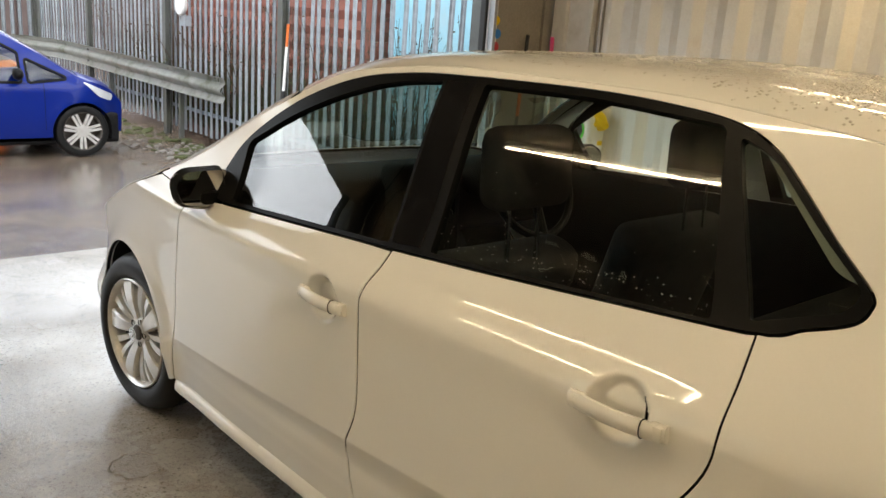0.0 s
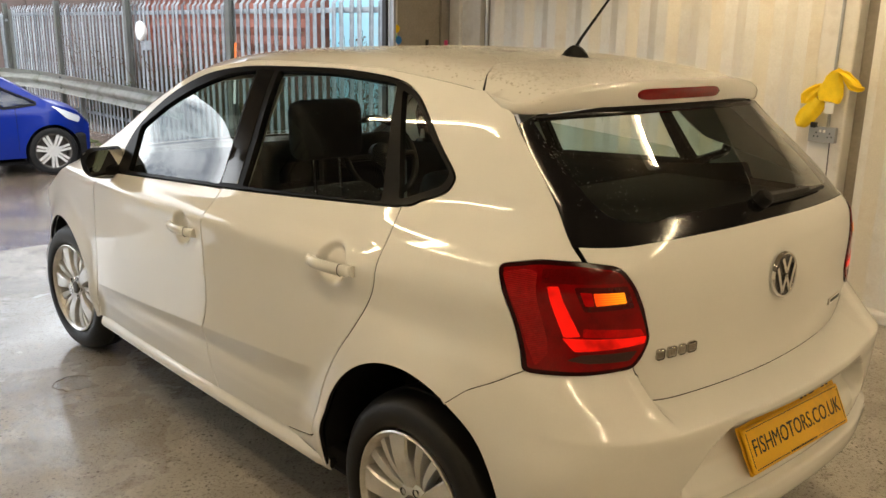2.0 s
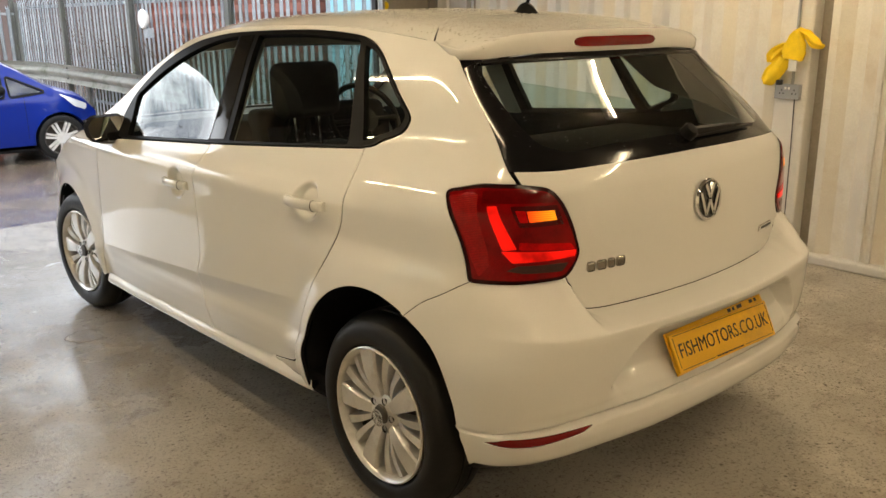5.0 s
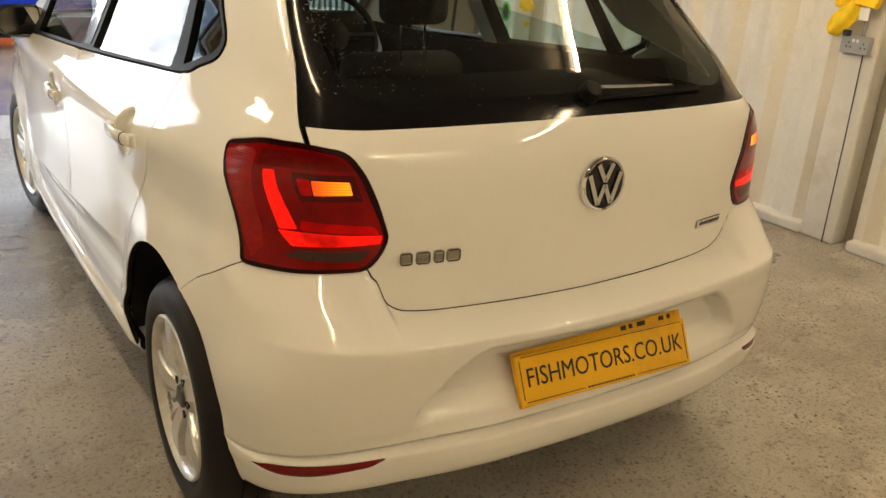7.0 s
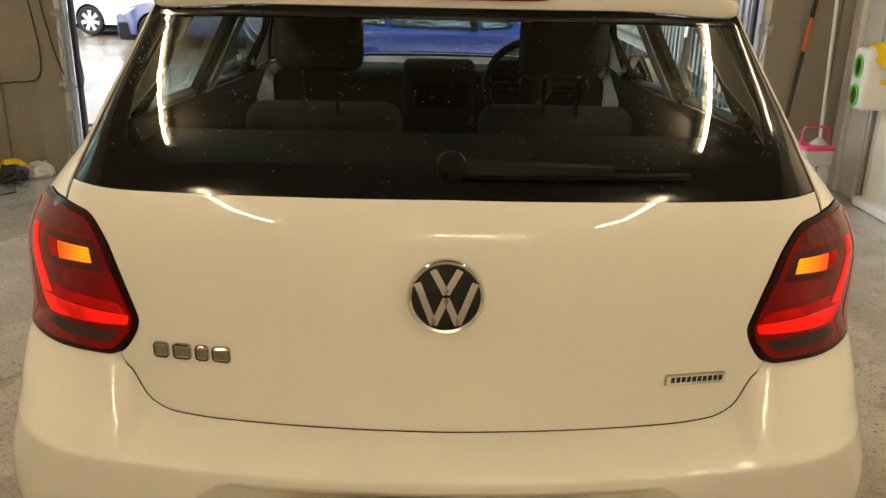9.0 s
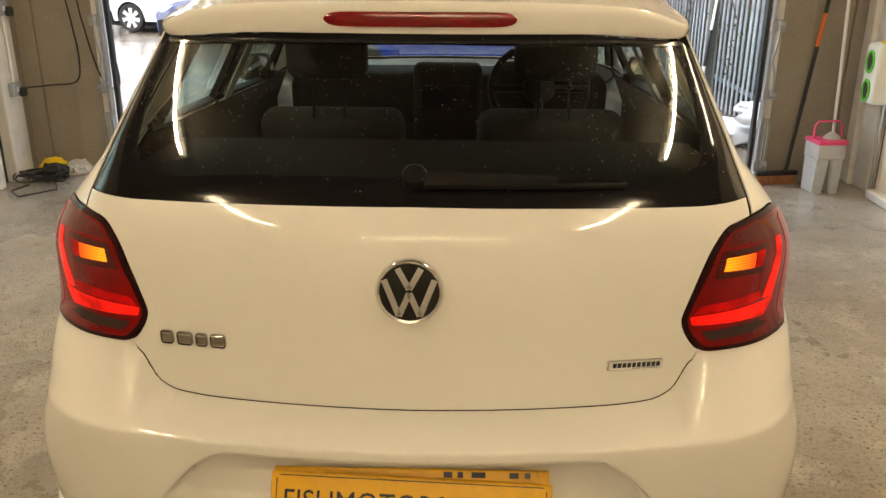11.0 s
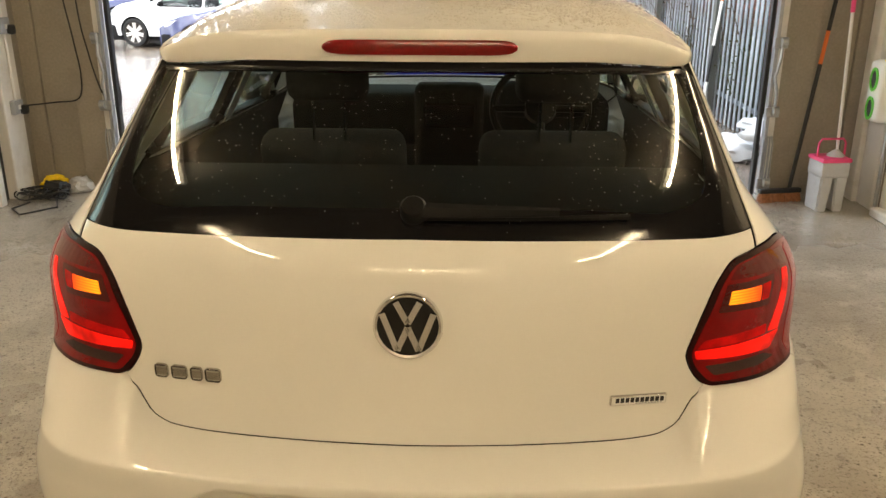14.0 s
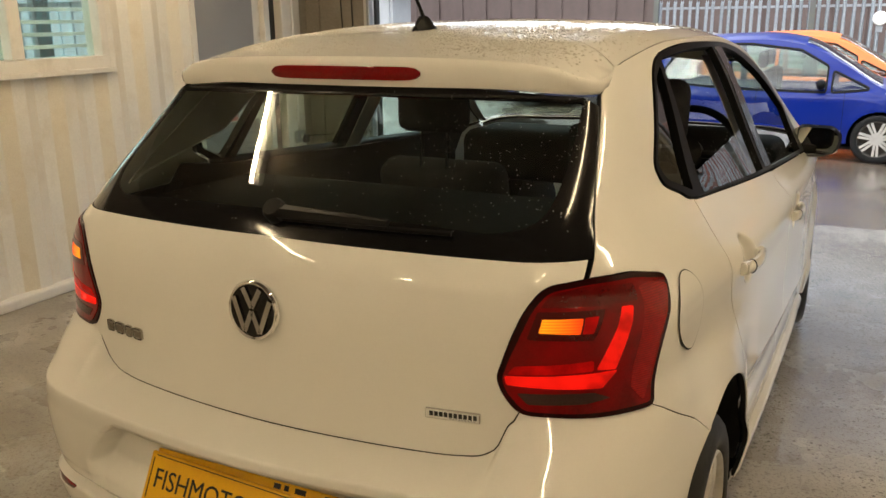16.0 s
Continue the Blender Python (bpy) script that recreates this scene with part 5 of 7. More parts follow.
# wheels
def wheel(hub_y, right):
    """Tyre with a rounded shoulder; alloy rim of five broad twin spokes."""
    sx = 1 if right else -1
    face = sx * (side_x(hub_y, .66) - .001)
    steer = radians(6) if hub_y > 2 else 0    # front wheels stand turned a little to the left
    root = new("wheel")
    root.parent = hatch
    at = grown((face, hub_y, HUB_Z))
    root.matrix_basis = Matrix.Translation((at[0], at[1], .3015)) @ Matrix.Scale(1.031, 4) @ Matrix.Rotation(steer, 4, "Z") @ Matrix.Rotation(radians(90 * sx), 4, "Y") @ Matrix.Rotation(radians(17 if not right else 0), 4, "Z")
    # in the wheel's own frame z points outwards
    bm = bmesh.new()
    lathe(bm, [(.19, -.16), (.225, -.175), (.268, -.178), (.288, -.165), (.2985, -.14), (.3000, -.12), (.2950, -.118), (.2950, -.112), (.3003, -.110), (.3005, -.08), (.2955, -.078), (.2955, -.072), (.3000, -.07),
               (.2955, -.048), (.284, -.022), (.270, -.009), (.252, -.002), (.234, -.002), (.220, -.006), (.2115, -.012), (.207, -.022), (.203, -.03)], 72)
    bmesh.ops.scale(bm, vec=(.975, .975, 1), verts=bm.verts)
    part("tyre", bm, rubber, root, smooth=True)
    bm = bmesh.new()
    lathe(bm, [(.2335, -.016), (.235, -.010), (.230, -.006), (.223, -.010), (.218, -.020), (.212, -.05), (.206, -.12), (.225, -.16)], 72)
    rim = part("rim", bm, alloy, root, smooth=True)
    rim.matrix_basis = Matrix.Diagonal((.855, .855, 1, 1))
    bm = bmesh.new()
    def spoke(a0, a1, r0, r1, w0, w1, z0, z1, tilt):
        # tapered bar with a raised middle and chamfered flanks
        rows = []
        for i in range(7):
            t = i / 6
            r, a, w, z = r0 + (r1 - r0) * t, a0 + (a1 - a0) * t, w0 + (w1 - w0) * t, z0 + (z1 - z0) * t + .010 * math.sin(math.pi * t)
            c, s = math.cos(a), math.sin(a)
            row = []
            for off, dz in ((-.5, -.034), (-.5, -.006), (-.42, 0), (.42, tilt), (.5, -.006 + tilt), (.5, -.034)):
                row.append(bm.verts.new((r * c - off * w * s, r * s + off * w * c, z + dz)))
            rows.append(row)
        for p, q in zip(rows, rows[1:]):
            for k in range(5):
                bm.faces.new((p[k], q[k], q[k + 1], p[k + 1]))
        bm.faces.new(rows[-1])
    for k in range(5):
        a = k * math.tau / 5
        spoke(a, a, .042, .222, .036, .088, -.030, -.018, 0)
        for sgn in (-1, 1):
            spoke(a + sgn * .50, a + sgn * .46, .060, .222, .017, .036, -.040, -.028, -.003 * sgn)
    bmesh.ops.recalc_face_normals(bm, faces=bm.faces)
    part("spokes", bm, alloy, rim, smooth=True)
    bm = bmesh.new()
    lathe(bm, [(.078, -.07), (.070, -.036), (.058, -.027), (.034, -.026)], 40)
    part("hub", bm, alloy, rim, smooth=True)
    bm = bmesh.new()
    lathe(bm, [(.034, -.026), (.031, -.020), (.028, -.019), (0, -.018)], 32)
    cap_part = part("hub_cap", bm, dark_alloy, rim, "small round hub cap", smooth=True)
    bm = bmesh.new()
    lathe(bm, [(.0285, -.0185), (.0285, -.0165), (.0245, -.0165), (.0245, -.0185)], 32)
    badge_marks(bm, .0225, -.0165, .0018)
    part("cap_badge", bm, chrome, cap_part)
    for k in range(5):
        a = (k + .5) * math.tau / 5
        bm = bmesh.new()
        lathe(bm, [(.0125, -.020), (.0105, -.022), (.009, -.034), (0, -.035)], 16, Matrix.Translation((.052 * math.cos(a), .052 * math.sin(a), -.0035)))
        part("bolt_recess", bm, gloss_black, rim)
    bm = bmesh.new()
    lathe(bm, [(.125, -.060), (.125, -.070), (0, -.070)], 40)
    lathe(bm, [(0, -.0595), (.123, -.0595)], 40)
    part("brake_disc", bm, dark_alloy, root)
    # dark disc added behind the spokes in place of the shade inside the rim
    bm = bmesh.new()
    lathe(bm, [(.186, -.062), (0, -.066)], 40)
    part("wheel_back", bm, trim_dark, root)


def bar(bm, p, q, w, z0, z1):
    """A flat stroke from p to q."""
    d = Vector((q[0] - p[0], q[1] - p[1])).normalized()
    n = Vector((-d.y, d.x)) * w / 2
    o = [(p[0] + n.x, p[1] + n.y), (q[0] + n.x, q[1] + n.y), (q[0] - n.x, q[1] - n.y), (p[0] - n.x, p[1] - n.y)]
    lo, hi = [bm.verts.new((*c, z0)) for c in o], [bm.verts.new((*c, z1)) for c in o]
    bm.faces.new(hi), bm.faces.new(lo[::-1])
    for i in range(4):
        bm.faces.new((lo[i], lo[(i + 1) % 4], hi[(i + 1) % 4], hi[i]))


STROKES = (((-.40, .86), (0, .12)), ((.40, .86), (0, .12)), ((-.86, .46), (-.36, -.84)), ((-.36, -.84), (0, -.02)), ((0, -.02), (.36, -.84)), ((.36, -.84), (.86, .46)))


def badge_marks(bm, r, z, depth):
    """The strokes inside the round badge."""
    w = r * .20
    for pts in STROKES:
        bar(bm, (pts[0][0] * r, pts[0][1] * r), (pts[1][0] * r, pts[1][1] * r), w, z - depth, z + depth)


for right in (False, True):
    for hub in (HUB_REAR, HUB_FRONT):
        wheel(hub, right)

# badge on the tailgate
lean = math.atan2(tail(.88) - tail(.83), .05)
flat = Matrix.Translation((0, tail(.853) - .001, .853)) @ Matrix.Rotation(radians(90) - lean * 1, 4, "X")
bm = bmesh.new()
lathe(bm, [(.0575, 0), (.0565, .006), (.054, .008), (0, .0085)], 56, flat)
badge = part("rear_badge", bm, gloss_black, hatch, "round chrome badge on black", smooth=True)
bm = bmesh.new()
lathe(bm, [(.0585, 0), (.0585, .007), (.0555, .0115), (.0515, .010), (.0505, .006)], 64, flat)
part("badge_ring", bm, chrome, badge, smooth=True)
for p0, q0 in STROKES:
    bm = bmesh.new()
    bar(bm, (p0[0] * .050, p0[1] * .050), (q0[0] * .050, q0[1] * .050), .0105, .0075, .0125)
    bmesh.ops.transform(bm, matrix=flat, verts=bm.verts)
    part("badge_stroke", bm, chrome, badge)

# model marks and the small plaque
def on_tail(x, z, out=.0):
    y = gate_line(z) + bow(x, z)
    return Matrix.Translation((x, y - out, z)) @ Matrix.Rotation(math.atan(.44 * x), 4, "Z") @ Matrix.Rotation(-math.atan2(gate_line(z + .02) - gate_line(z - .02), .04), 4, "X")


for i, wide in enumerate((.0285, .0335, .0250, .0335)):
    x = -.395 + (-.0500, -.0160, .0165, .0475)[i]
    bm = bmesh.new()
    box(bm, -wide * .44, wide * .44, -.0035, .0035, -.013, .013, .006, 3, m=on_tail(x, .739, .003))
    part("model_mark", bm, badge_chrome, hatch)
bm = bmesh.new()
box(bm, -.052, .052, -.004, .004, -.0105, .0105, .003, m=on_tail(.401, .703))
plaque = part("trim_plaque", bm, chrome, hatch, "small chrome edged name plaque")
bm = bmesh.new()
box(bm, -.0495, .0495, -.0048, .0, -.0082, .0082, .002, m=on_tail(.401, .703))
part("plaque_face", bm, white_plastic, plaque)
for i in range(10):
    bm = bmesh.new()
    box(bm, -.0420 + i * .0090, -.0355 + i * .0090, -.0058, -.0045, -.0025, .0065, m=on_tail(.401, .703))
    part("plaque_mark", bm, plate_ink, plaque)
bm = bmesh.new()
for i in range(9):
    box(bm, -.005 + i * .0055, -.001 + i * .0055, -.0055, -.0045, -.0062, -.0040, m=on_tail(.401, .703))
part("plaque_small_print", bm, steel, plaque)

# number plates: the trader's plate over the upper edge of another
lie = Matrix.Translation((0.004, .1095, .4755)) @ Matrix.Rotation(radians(-.3), 4, "Y") @ Matrix.Rotation(radians(-25.5), 4, "X")
tilt = Matrix.Translation((0.004, .1080, .4730)) @ Matrix.Rotation(radians(1.9), 4, "Y") @ Matrix.Rotation(radians(-25.5), 4, "X")
under_plate = new("registration_plate")
under_plate.parent = hatch
bm = bmesh.new()
box(bm, -.247, .247, -.008, .0, -.060, .0575, .003, m=lie)
part("plate_sheet", bm, plate_yellow, under_plate)
for i, x in enumerate((.058, .083, .108, .123, .176, .203)):
    bm = bmesh.new()
    box(bm, x, x + (.016 if i % 2 == 0 else .010), -.0092, -.0078, .0430, .0530, m=lie)
    part("plate_print", bm, plate_ink, under_plate)
trade = new("trade_plate")
trade.parent = hatch
bm = bmesh.new()
box(bm, -.251, .251, -.0165, -.0095, -.0605, .0465, .004, m=tilt)
part("plate_sheet", bm, plate_yellow, trade, "yellow trader plate with black web address")
lettering("plate_letter", "FISHMOTORS.CO.UK", .040, plate_ink, trade, tilt @ Matrix.Translation((0, -.0172, -.006)), .0004, 1.0, .455, 0.0, True)
bm = bmesh.new()
for z, spans in ((.0395, ((-.236, .236),)), (-.0525, ((-.236, -.078), (.078, .236)))):
    for a, b in spans:
        box(bm, a, b, -.0175, -.0160, z - .0008, z + .0008, m=tilt)
for x in (-.2405, .2405):
    box(bm, x - .0008, x + .0008, -.0175, -.0160, -.047, .034, m=tilt)
for i in range(16):
    box(bm, -.070 + i * .0088, -.064 + i * .0088, -.0175, -.0160, -.0545, -.0505, m=tilt)
part("plate_border", bm, plate_ink, trade)
bm = bmesh.new()
lathe(bm, [(.0075, 0), (.0065, .002), (0, .0028)], 16, lie @ Matrix.Translation((.232, -.008, .050)) @ Matrix.Rotation(radians(90), 4, "X"))
part("plate_screw", bm, plate_yellow, under_plate, "yellow capped plate screw")

# rear wiper
def on_screen(x, z, out):
    y = tail(z) + bow(x, z)
    k = Vector((0, -1, .9)).normalized()
    return (x, y - .74 * out, z + .67 * out)


bm = bmesh.new()
rows = []
for i in range(15):
    t = i / 14
    x, z = .005 + .245 * t, 1.026 - .003 * t
    w, h = (.015 - .007 * t), (.011 - .005 * t)
    c = Vector(on_screen(x, z, .012))
    rows.append([bm.verts.new(c + Vector((0, -.74 * h * s, .67 * h * s)) + Vector((0, .67 * w * u, .74 * w * u))) for s, u in ((-1, -1), (.2, -1), (1, 0), (.2, 1), (-1, 1))])
for a, b in zip(rows, rows[1:]):
    for k in range(5):
        bm.faces.new((a[k], a[(k + 1) % 5], b[(k + 1) % 5], b[k]))
bm.faces.new(rows[0]), bm.faces.new(rows[-1])
bmesh.ops.recalc_face_normals(bm, faces=bm.faces)
wiper = part("rear_wiper", bm, black_plastic, hatch, smooth=True)
bm = bmesh.new()
lathe(bm, [(.023, -.012), (.023, .010), (.018, .017), (0, .019)], 24, Matrix.Translation(on_screen(.005, 1.028, .006)) @ Matrix.Rotation(radians(48), 4, "X"))
part("wiper_pivot", bm, black_plastic, wiper, smooth=True)
bm = bmesh.new()
tube(bm, [on_screen(x, 1.018 - .004 * x, .006) for x in np.linspace(.03, .37, 12)], .0055, 6)
part("wiper_blade", bm, black_plastic, wiper)

# aerial
bm = bmesh.new()
rows = []
for i in range(9):
    t = i / 8
    y, w, h = .825 + .10 * t, .018 * math.sin(math.pi * (.12 + .76 * t)), .030 * (1 - abs(2 * (t - .42)) ** 1.6) + .004
    zz = over(0, y)[2]
    rows.append([bm.verts.new((x * w, y, zz + z * h)) for x, z in ((-1.5, 0), (-1.1, .35), (-.4, 1), (.4, 1), (1.1, .35), (1.5, 0))])
for a, b in zip(rows, rows[1:]):
    for k in range(5):
        bm.faces.new((a[k], a[k + 1], b[k + 1], b[k]))
bm.faces.new(rows[0]), bm.faces.new(rows[-1])
bmesh.ops.recalc_face_normals(bm, faces=bm.faces)
aerial = part("aerial", bm, black_plastic, hatch, smooth=True)
bm = bmesh.new()
tube(bm, [(0, .868, 1.395), (0, .85, 1.42), (0, .70, 1.58)], [.006, .0045, .003], 8)
part("mast", bm, black_plastic, aerial)

# door mirrors
for right in (False, True):
    sx = 1 if right else -1
    bm = bmesh.new()
    rows = []
    for i in range(15):
        t = i / 14
        x = .715 + .150 * t
        w = .052 * (1 - (2 * abs(t - .45)) ** 3.2 * .72)
        top = 1.022 - .025 * t ** 2 - .02 * (1 - t) ** 3
        bot = .888 + .030 * t ** 3 + .012 * (1 - t) ** 2
        ring = []
        for k in range(16):
            a = k * math.tau / 16
            c, s = math.cos(a), math.sin(a)
            ring.append(bm.verts.new((sx * x, 2.505 + .03 * t * 0 + (w * 1.5 * max(0, c) ** .8 if c > 0 else 0) + (.004 if c < -.2 else 0), (top + bot) / 2 + (top - bot) / 2 * (abs(s) ** .7 * (1 if s > 0 else -1)))))
        rows.append(ring)
    for a, b in zip(rows, rows[1:]):
        for k in range(16):
            bm.faces.new((a[k], a[(k + 1) % 16], b[(k + 1) % 16], b[k]))
    bm.faces.new(rows[0]), bm.faces.new(rows[-1])
    bmesh.ops.recalc_face_normals(bm, faces=bm.faces)
    m = part("door_mirror", bm, paint, hatch, smooth=True)
    bm = bmesh.new()
    rows = []
    shape = rounded([(.730, .900, .02), (.855, .912, .03), (.868, .975, .03), (.84, 1.006, .02), (.732, 1.008, .02)])
    lo = [bm.verts.new((sx * x, 2.484, z)) for x, z in shape]
    hi = [bm.verts.new((sx * (.795 + (x - .795) * 1.13), 2.514, .955 + (z - .955) * 1.16)) for x, z in shape]
    for i in range(len(shape)):
        j = (i + 1) % len(shape)
        bm.faces.new((lo[i], lo[j], hi[j], hi[i]))
    bmesh.ops.recalc_face_normals(bm, faces=bm.faces)
    part("mirror_surround", bm, black_plastic, m)
    bm = bmesh.new()
    bm.faces.new([bm.verts.new((sx * x, 2.499 - .22 * (x - .795) + .10 * (z - .955), z)) for x, z in shape])
    part("mirror_glass", bm, mirror_glass, m, "mirror glass")
    bm = bmesh.new()
    box(bm, min(sx * .70, sx * .80), max(sx * .70, sx * .80), 2.49, 2.56, .905, .945, .015)
    part("mirror_foot", bm, black_plastic, m)

# fuel flap on the right flank
def oval(r):
    return [(.850 + (.070 + r) * math.cos(a), .852 + (.074 + r) * math.sin(a)) for a in np.linspace(0, math.tau, 40, endpoint=False)]


flap_part = panel("fuel_flap", paint, hatch, oval(-.0016), skin, True, gap=0, lift=.0034, rim=.001, step=.012)
panel("flap_gap", trim_dark, flap_part, oval(.0004), skin, True, holes=(oval(-.0016),), gap=0, lift=.0030, rim=.0008, step=.012)

# ---- inside the car ----
bm = bmesh.new()
box(bm, -.70, .70, .55, 3.3, .16, .28, .03)
part("underbody", bm, trim_dark, hatch)
def hull_strip(name, material, z0, z1, y0, y1, off):
    for right in (False, True):
        bm = bmesh.new()
        sx = -1 if right else 1
        cols = []
        for y in np.arange(y0, y1 + .01, .1):
            cols.append([bm.verts.new((sx * (skin(y + SHIFT, z)[0] + off), y, z)) for z in np.linspace(z0, z1, 6)])
        for a, b in zip(cols, cols[1:]):
            for k in range(5):
                bm.faces.new((a[k], a[k + 1], b[k + 1], b[k]))
        part(name, bm, material, hatch, smooth=True)


hull_strip("door_lining", trim_dark, .30, .93, 1.08, 2.74, .05)
for right in (False, True):
    sx = -1 if right else 1
    # inner C pillar trim and luggage side
    for nm, material, outl in (("pillar_trim", trim_light, rounded(flank([(.40, 1.03), (.78, 1.12), (.97, 1.29), (.75, 1.28), (.60, 1.22)]), .02)),
                               ("pillar_trim", trim_light, rounded(flank([(1.60, .97), (1.70, .97), (1.75, 1.31), (1.63, 1.31)]), .01)),
                               ("door_top", trim_dark, rounded(flank([(.62, .92), (2.6, .90), (2.6, .93), (1.7, .965), (.86, 1.02), (.62, 1.05)]), .01)),
                               ("boot_lining", trim_dark, rounded([(.66, .76), (1.0, .70), (1.0, 1.0), (.70, 1.0)], .02))):
        panel(nm, material, hatch, outl, skin, right, gap=0, lift=-.035, rim=.004, step=.06)
lining = [(-.42, .72), (.42, .72), (.44, 1.4), (.42, 2.36), (-.42, 2.36), (-.44, 1.4)]
panel("headliner", trim_light, hatch, lining, over, gap=0, lift=-.035, rim=.004, step=.08)
bm = bmesh.new()
box(bm, -.64, .64, .42, .98, .935, .955, .008)
part("parcel_shelf", bm, trim_dark, hatch)
bm = bmesh.new()
box(bm, -.55, .55, .34, .36, .28, .62, .008)
box(bm, -.45, .45, .30, .315, .62, .93, .004)
part("boot_back", bm, trim_dark, hatch)
bm = bmesh.new()
box(bm, -.66, .66, 2.55, 2.95, .70, .93, .06, 3)
box(bm, -.14, .14, 2.48, 2.60, .55, .98, .03, 3)
box(bm, .20, .56, 2.46, 2.60, .84, .99, .05, 3)
dash = part("dashboard", bm, trim_dark, hatch, smooth=True)
bm = bmesh.new()
box(bm, -.10, .10, 2.470, 2.482, .80, .90, .006)
part("centre_screen", bm, gloss_black, dash)
bm = bmesh.new()
ring = [Matrix.Translation((.36, 2.36, .90)) @ Matrix.Rotation(radians(64), 4, "X") @ Vector((.185 * math.cos(a), .185 * math.sin(a), 0)) for a in np.linspace(0, math.tau, 40, endpoint=False)]
tube(bm, ring, .015, 8, closed=True)
steer = part("steering_wheel", bm, black_plastic, hatch, smooth=True)
bm = bmesh.new()
tube(bm, [ring[0], ring[20]], .016, 8)
tube(bm, [ring[30], (.36, 2.36, .90)], .018, 8)
lathe(bm, [(.065, -.01), (.06, .02), (0, .03)], 24, Matrix.Translation((.36, 2.36, .90)) @ Matrix.Rotation(radians(64), 4, "X"))
part("wheel_boss", bm, black_plastic, steer)


def seat(x, y, w, bench=False):
    root = new("rear_bench" if bench else "front_seat")
    root.parent = hatch
    root.matrix_basis = Matrix.Translation((x, y, 0))
    bm = bmesh.new()
    box(bm, -w, w, -.02, .50, .34, .50, .05, 3)
    part("cushion", bm, seat_cloth, root, smooth=True)
    bm = bmesh.new()
    box(bm, -w, w, -.07, .07, .44, .93 if not bench else .92, .05, 3, Matrix.Translation((0, .0, .44)) @ Matrix.Rotation(radians(18), 4, "X") @ Matrix.Translation((0, 0, -.44)))
    part("backrest", bm, seat_cloth, root, smooth=True)
    spots = (0,) if not bench else ()
    for s in spots:
        bm = bmesh.new()
        low = 1.02 if not bench else .95
        yy = -.20 if not bench else -.19
        box(bm, s - .13, s + .13, yy - .05, yy + .045, low, low + .20, .04, 3)
        rest = part("headrest", bm, seat_cloth, root, smooth=True)
        for d in (-.05, .05):
            bm = bmesh.new()
            tube(bm, [(s + d, yy, low - .13), (s + d, yy, low + .03)], .006, 8)
            part("headrest_post", bm, chrome, rest)


seat(-.36, 1.86, .24)
seat(.36, 1.86, .24)
seat(0, 1.13, .60, True)
bm = bmesh.new()
box(bm, -.10, .10, 2.36, 2.385, 1.27, 1.325, .015, 2)
part("rear_view_mirror", bm, black_plastic, hatch, smooth=True)

# rain drops: tiny flattened beads on glass and roof
def rain(name, parent, f, spots, size, label, right=False, lift=-.003, material=None):
    verts, faces = [], []
    rnd = random.Random(len(spots))
    ring = [(math.cos(k * math.tau / 6), math.sin(k * math.tau / 6)) for k in range(6)]
    for u, v in spots:
        q, nn = Vector(f(u, v)), normal_of(f, u, v)
        if nn.dot(q - Vector((0, 1.9, .75))) < 0:
            nn = -nn
        r = size * rnd.uniform(.4, 1.25)
        t1 = nn.orthogonal().normalized()
        t2 = nn.cross(t1)
        o = len(verts)
        for up, k in ((lift, 1), (r * .35 + lift, .75)):
            verts += [q + nn * up + (t1 * c + t2 * s * rnd.uniform(.8, 1.3)) * r * k for c, s in ring]
        verts.append(q + nn * (r * .5 + lift))
        for k in range(6):
            j = (k + 1) % 6
            faces += [(o + k, o + j, o + 6 + j, o + 6 + k), (o + 6 + k, o + 6 + j, o + 12)]
    if right:
        verts = [Vector((-p.x, p.y, p.z)) for p in verts]
    me = bpy.data.meshes.new(name)
    me.from_pydata(verts, [], faces)
    me.shade_smooth()
    me.materials.append(material or drop_mat)
    ob = new(name, me)
    ob.parent = parent
    tagged(ob, label, "", "", "stuff")


rnd = random.Random(5)
spots = []
while len(spots) < 420:
    u, v = rnd.uniform(-.60, .60), 1.0 + .25 * rnd.random() ** .7
    if rnd.random() < .25 + .75 * abs(noise.noise(Vector((u * 4, v * 9, 3)))) * 2.2:
        spots.append((u, v))
while len(spots) < 760:
    u, v = rnd.choice((-1, 1)) * rnd.uniform(.24, .60), 1.04 + .20 * rnd.random()
    if rnd.random() < .1 + abs(noise.noise(Vector((u * 5, v * 8, 9)))) * 2.0:
        spots.append((u, v))
rain("rain_film", hatch, tail_skin, spots, .0012, "small rain drops on the rear glass")
def wet_spots(count, x1, y0, y1, seed):
    """Places for beads of water, gathered in patches."""
    rnd = random.Random(seed)
    out = []
    while len(out) < count:
        x, y = rnd.uniform(-x1, x1), rnd.uniform(y0, y1)
        if rnd.random() < .12 + 1.6 * max(0, noise.noise(Vector((x * 5, y * 5, seed)))):
            out.append((x, y))
    return out


rain("rain_film", hatch, over, wet_spots(5200, .47, .60, 2.2, 3), .0030, "beads of rain standing on the roof", lift=.0004, material=bead_mat)
rain("rain_film", hatch, over, wet_spots(3600, .50, .53, 1.05, 8), .0027, "fine rain drops on the spoiler and rear of the roof", lift=.0004, material=bead_mat)
rain("rain_film", hatch, over, wet_spots(1500, .55, 3.1, 3.6, 4), .0032, "beads of rain standing on the bonnet", lift=.0004, material=bead_mat)
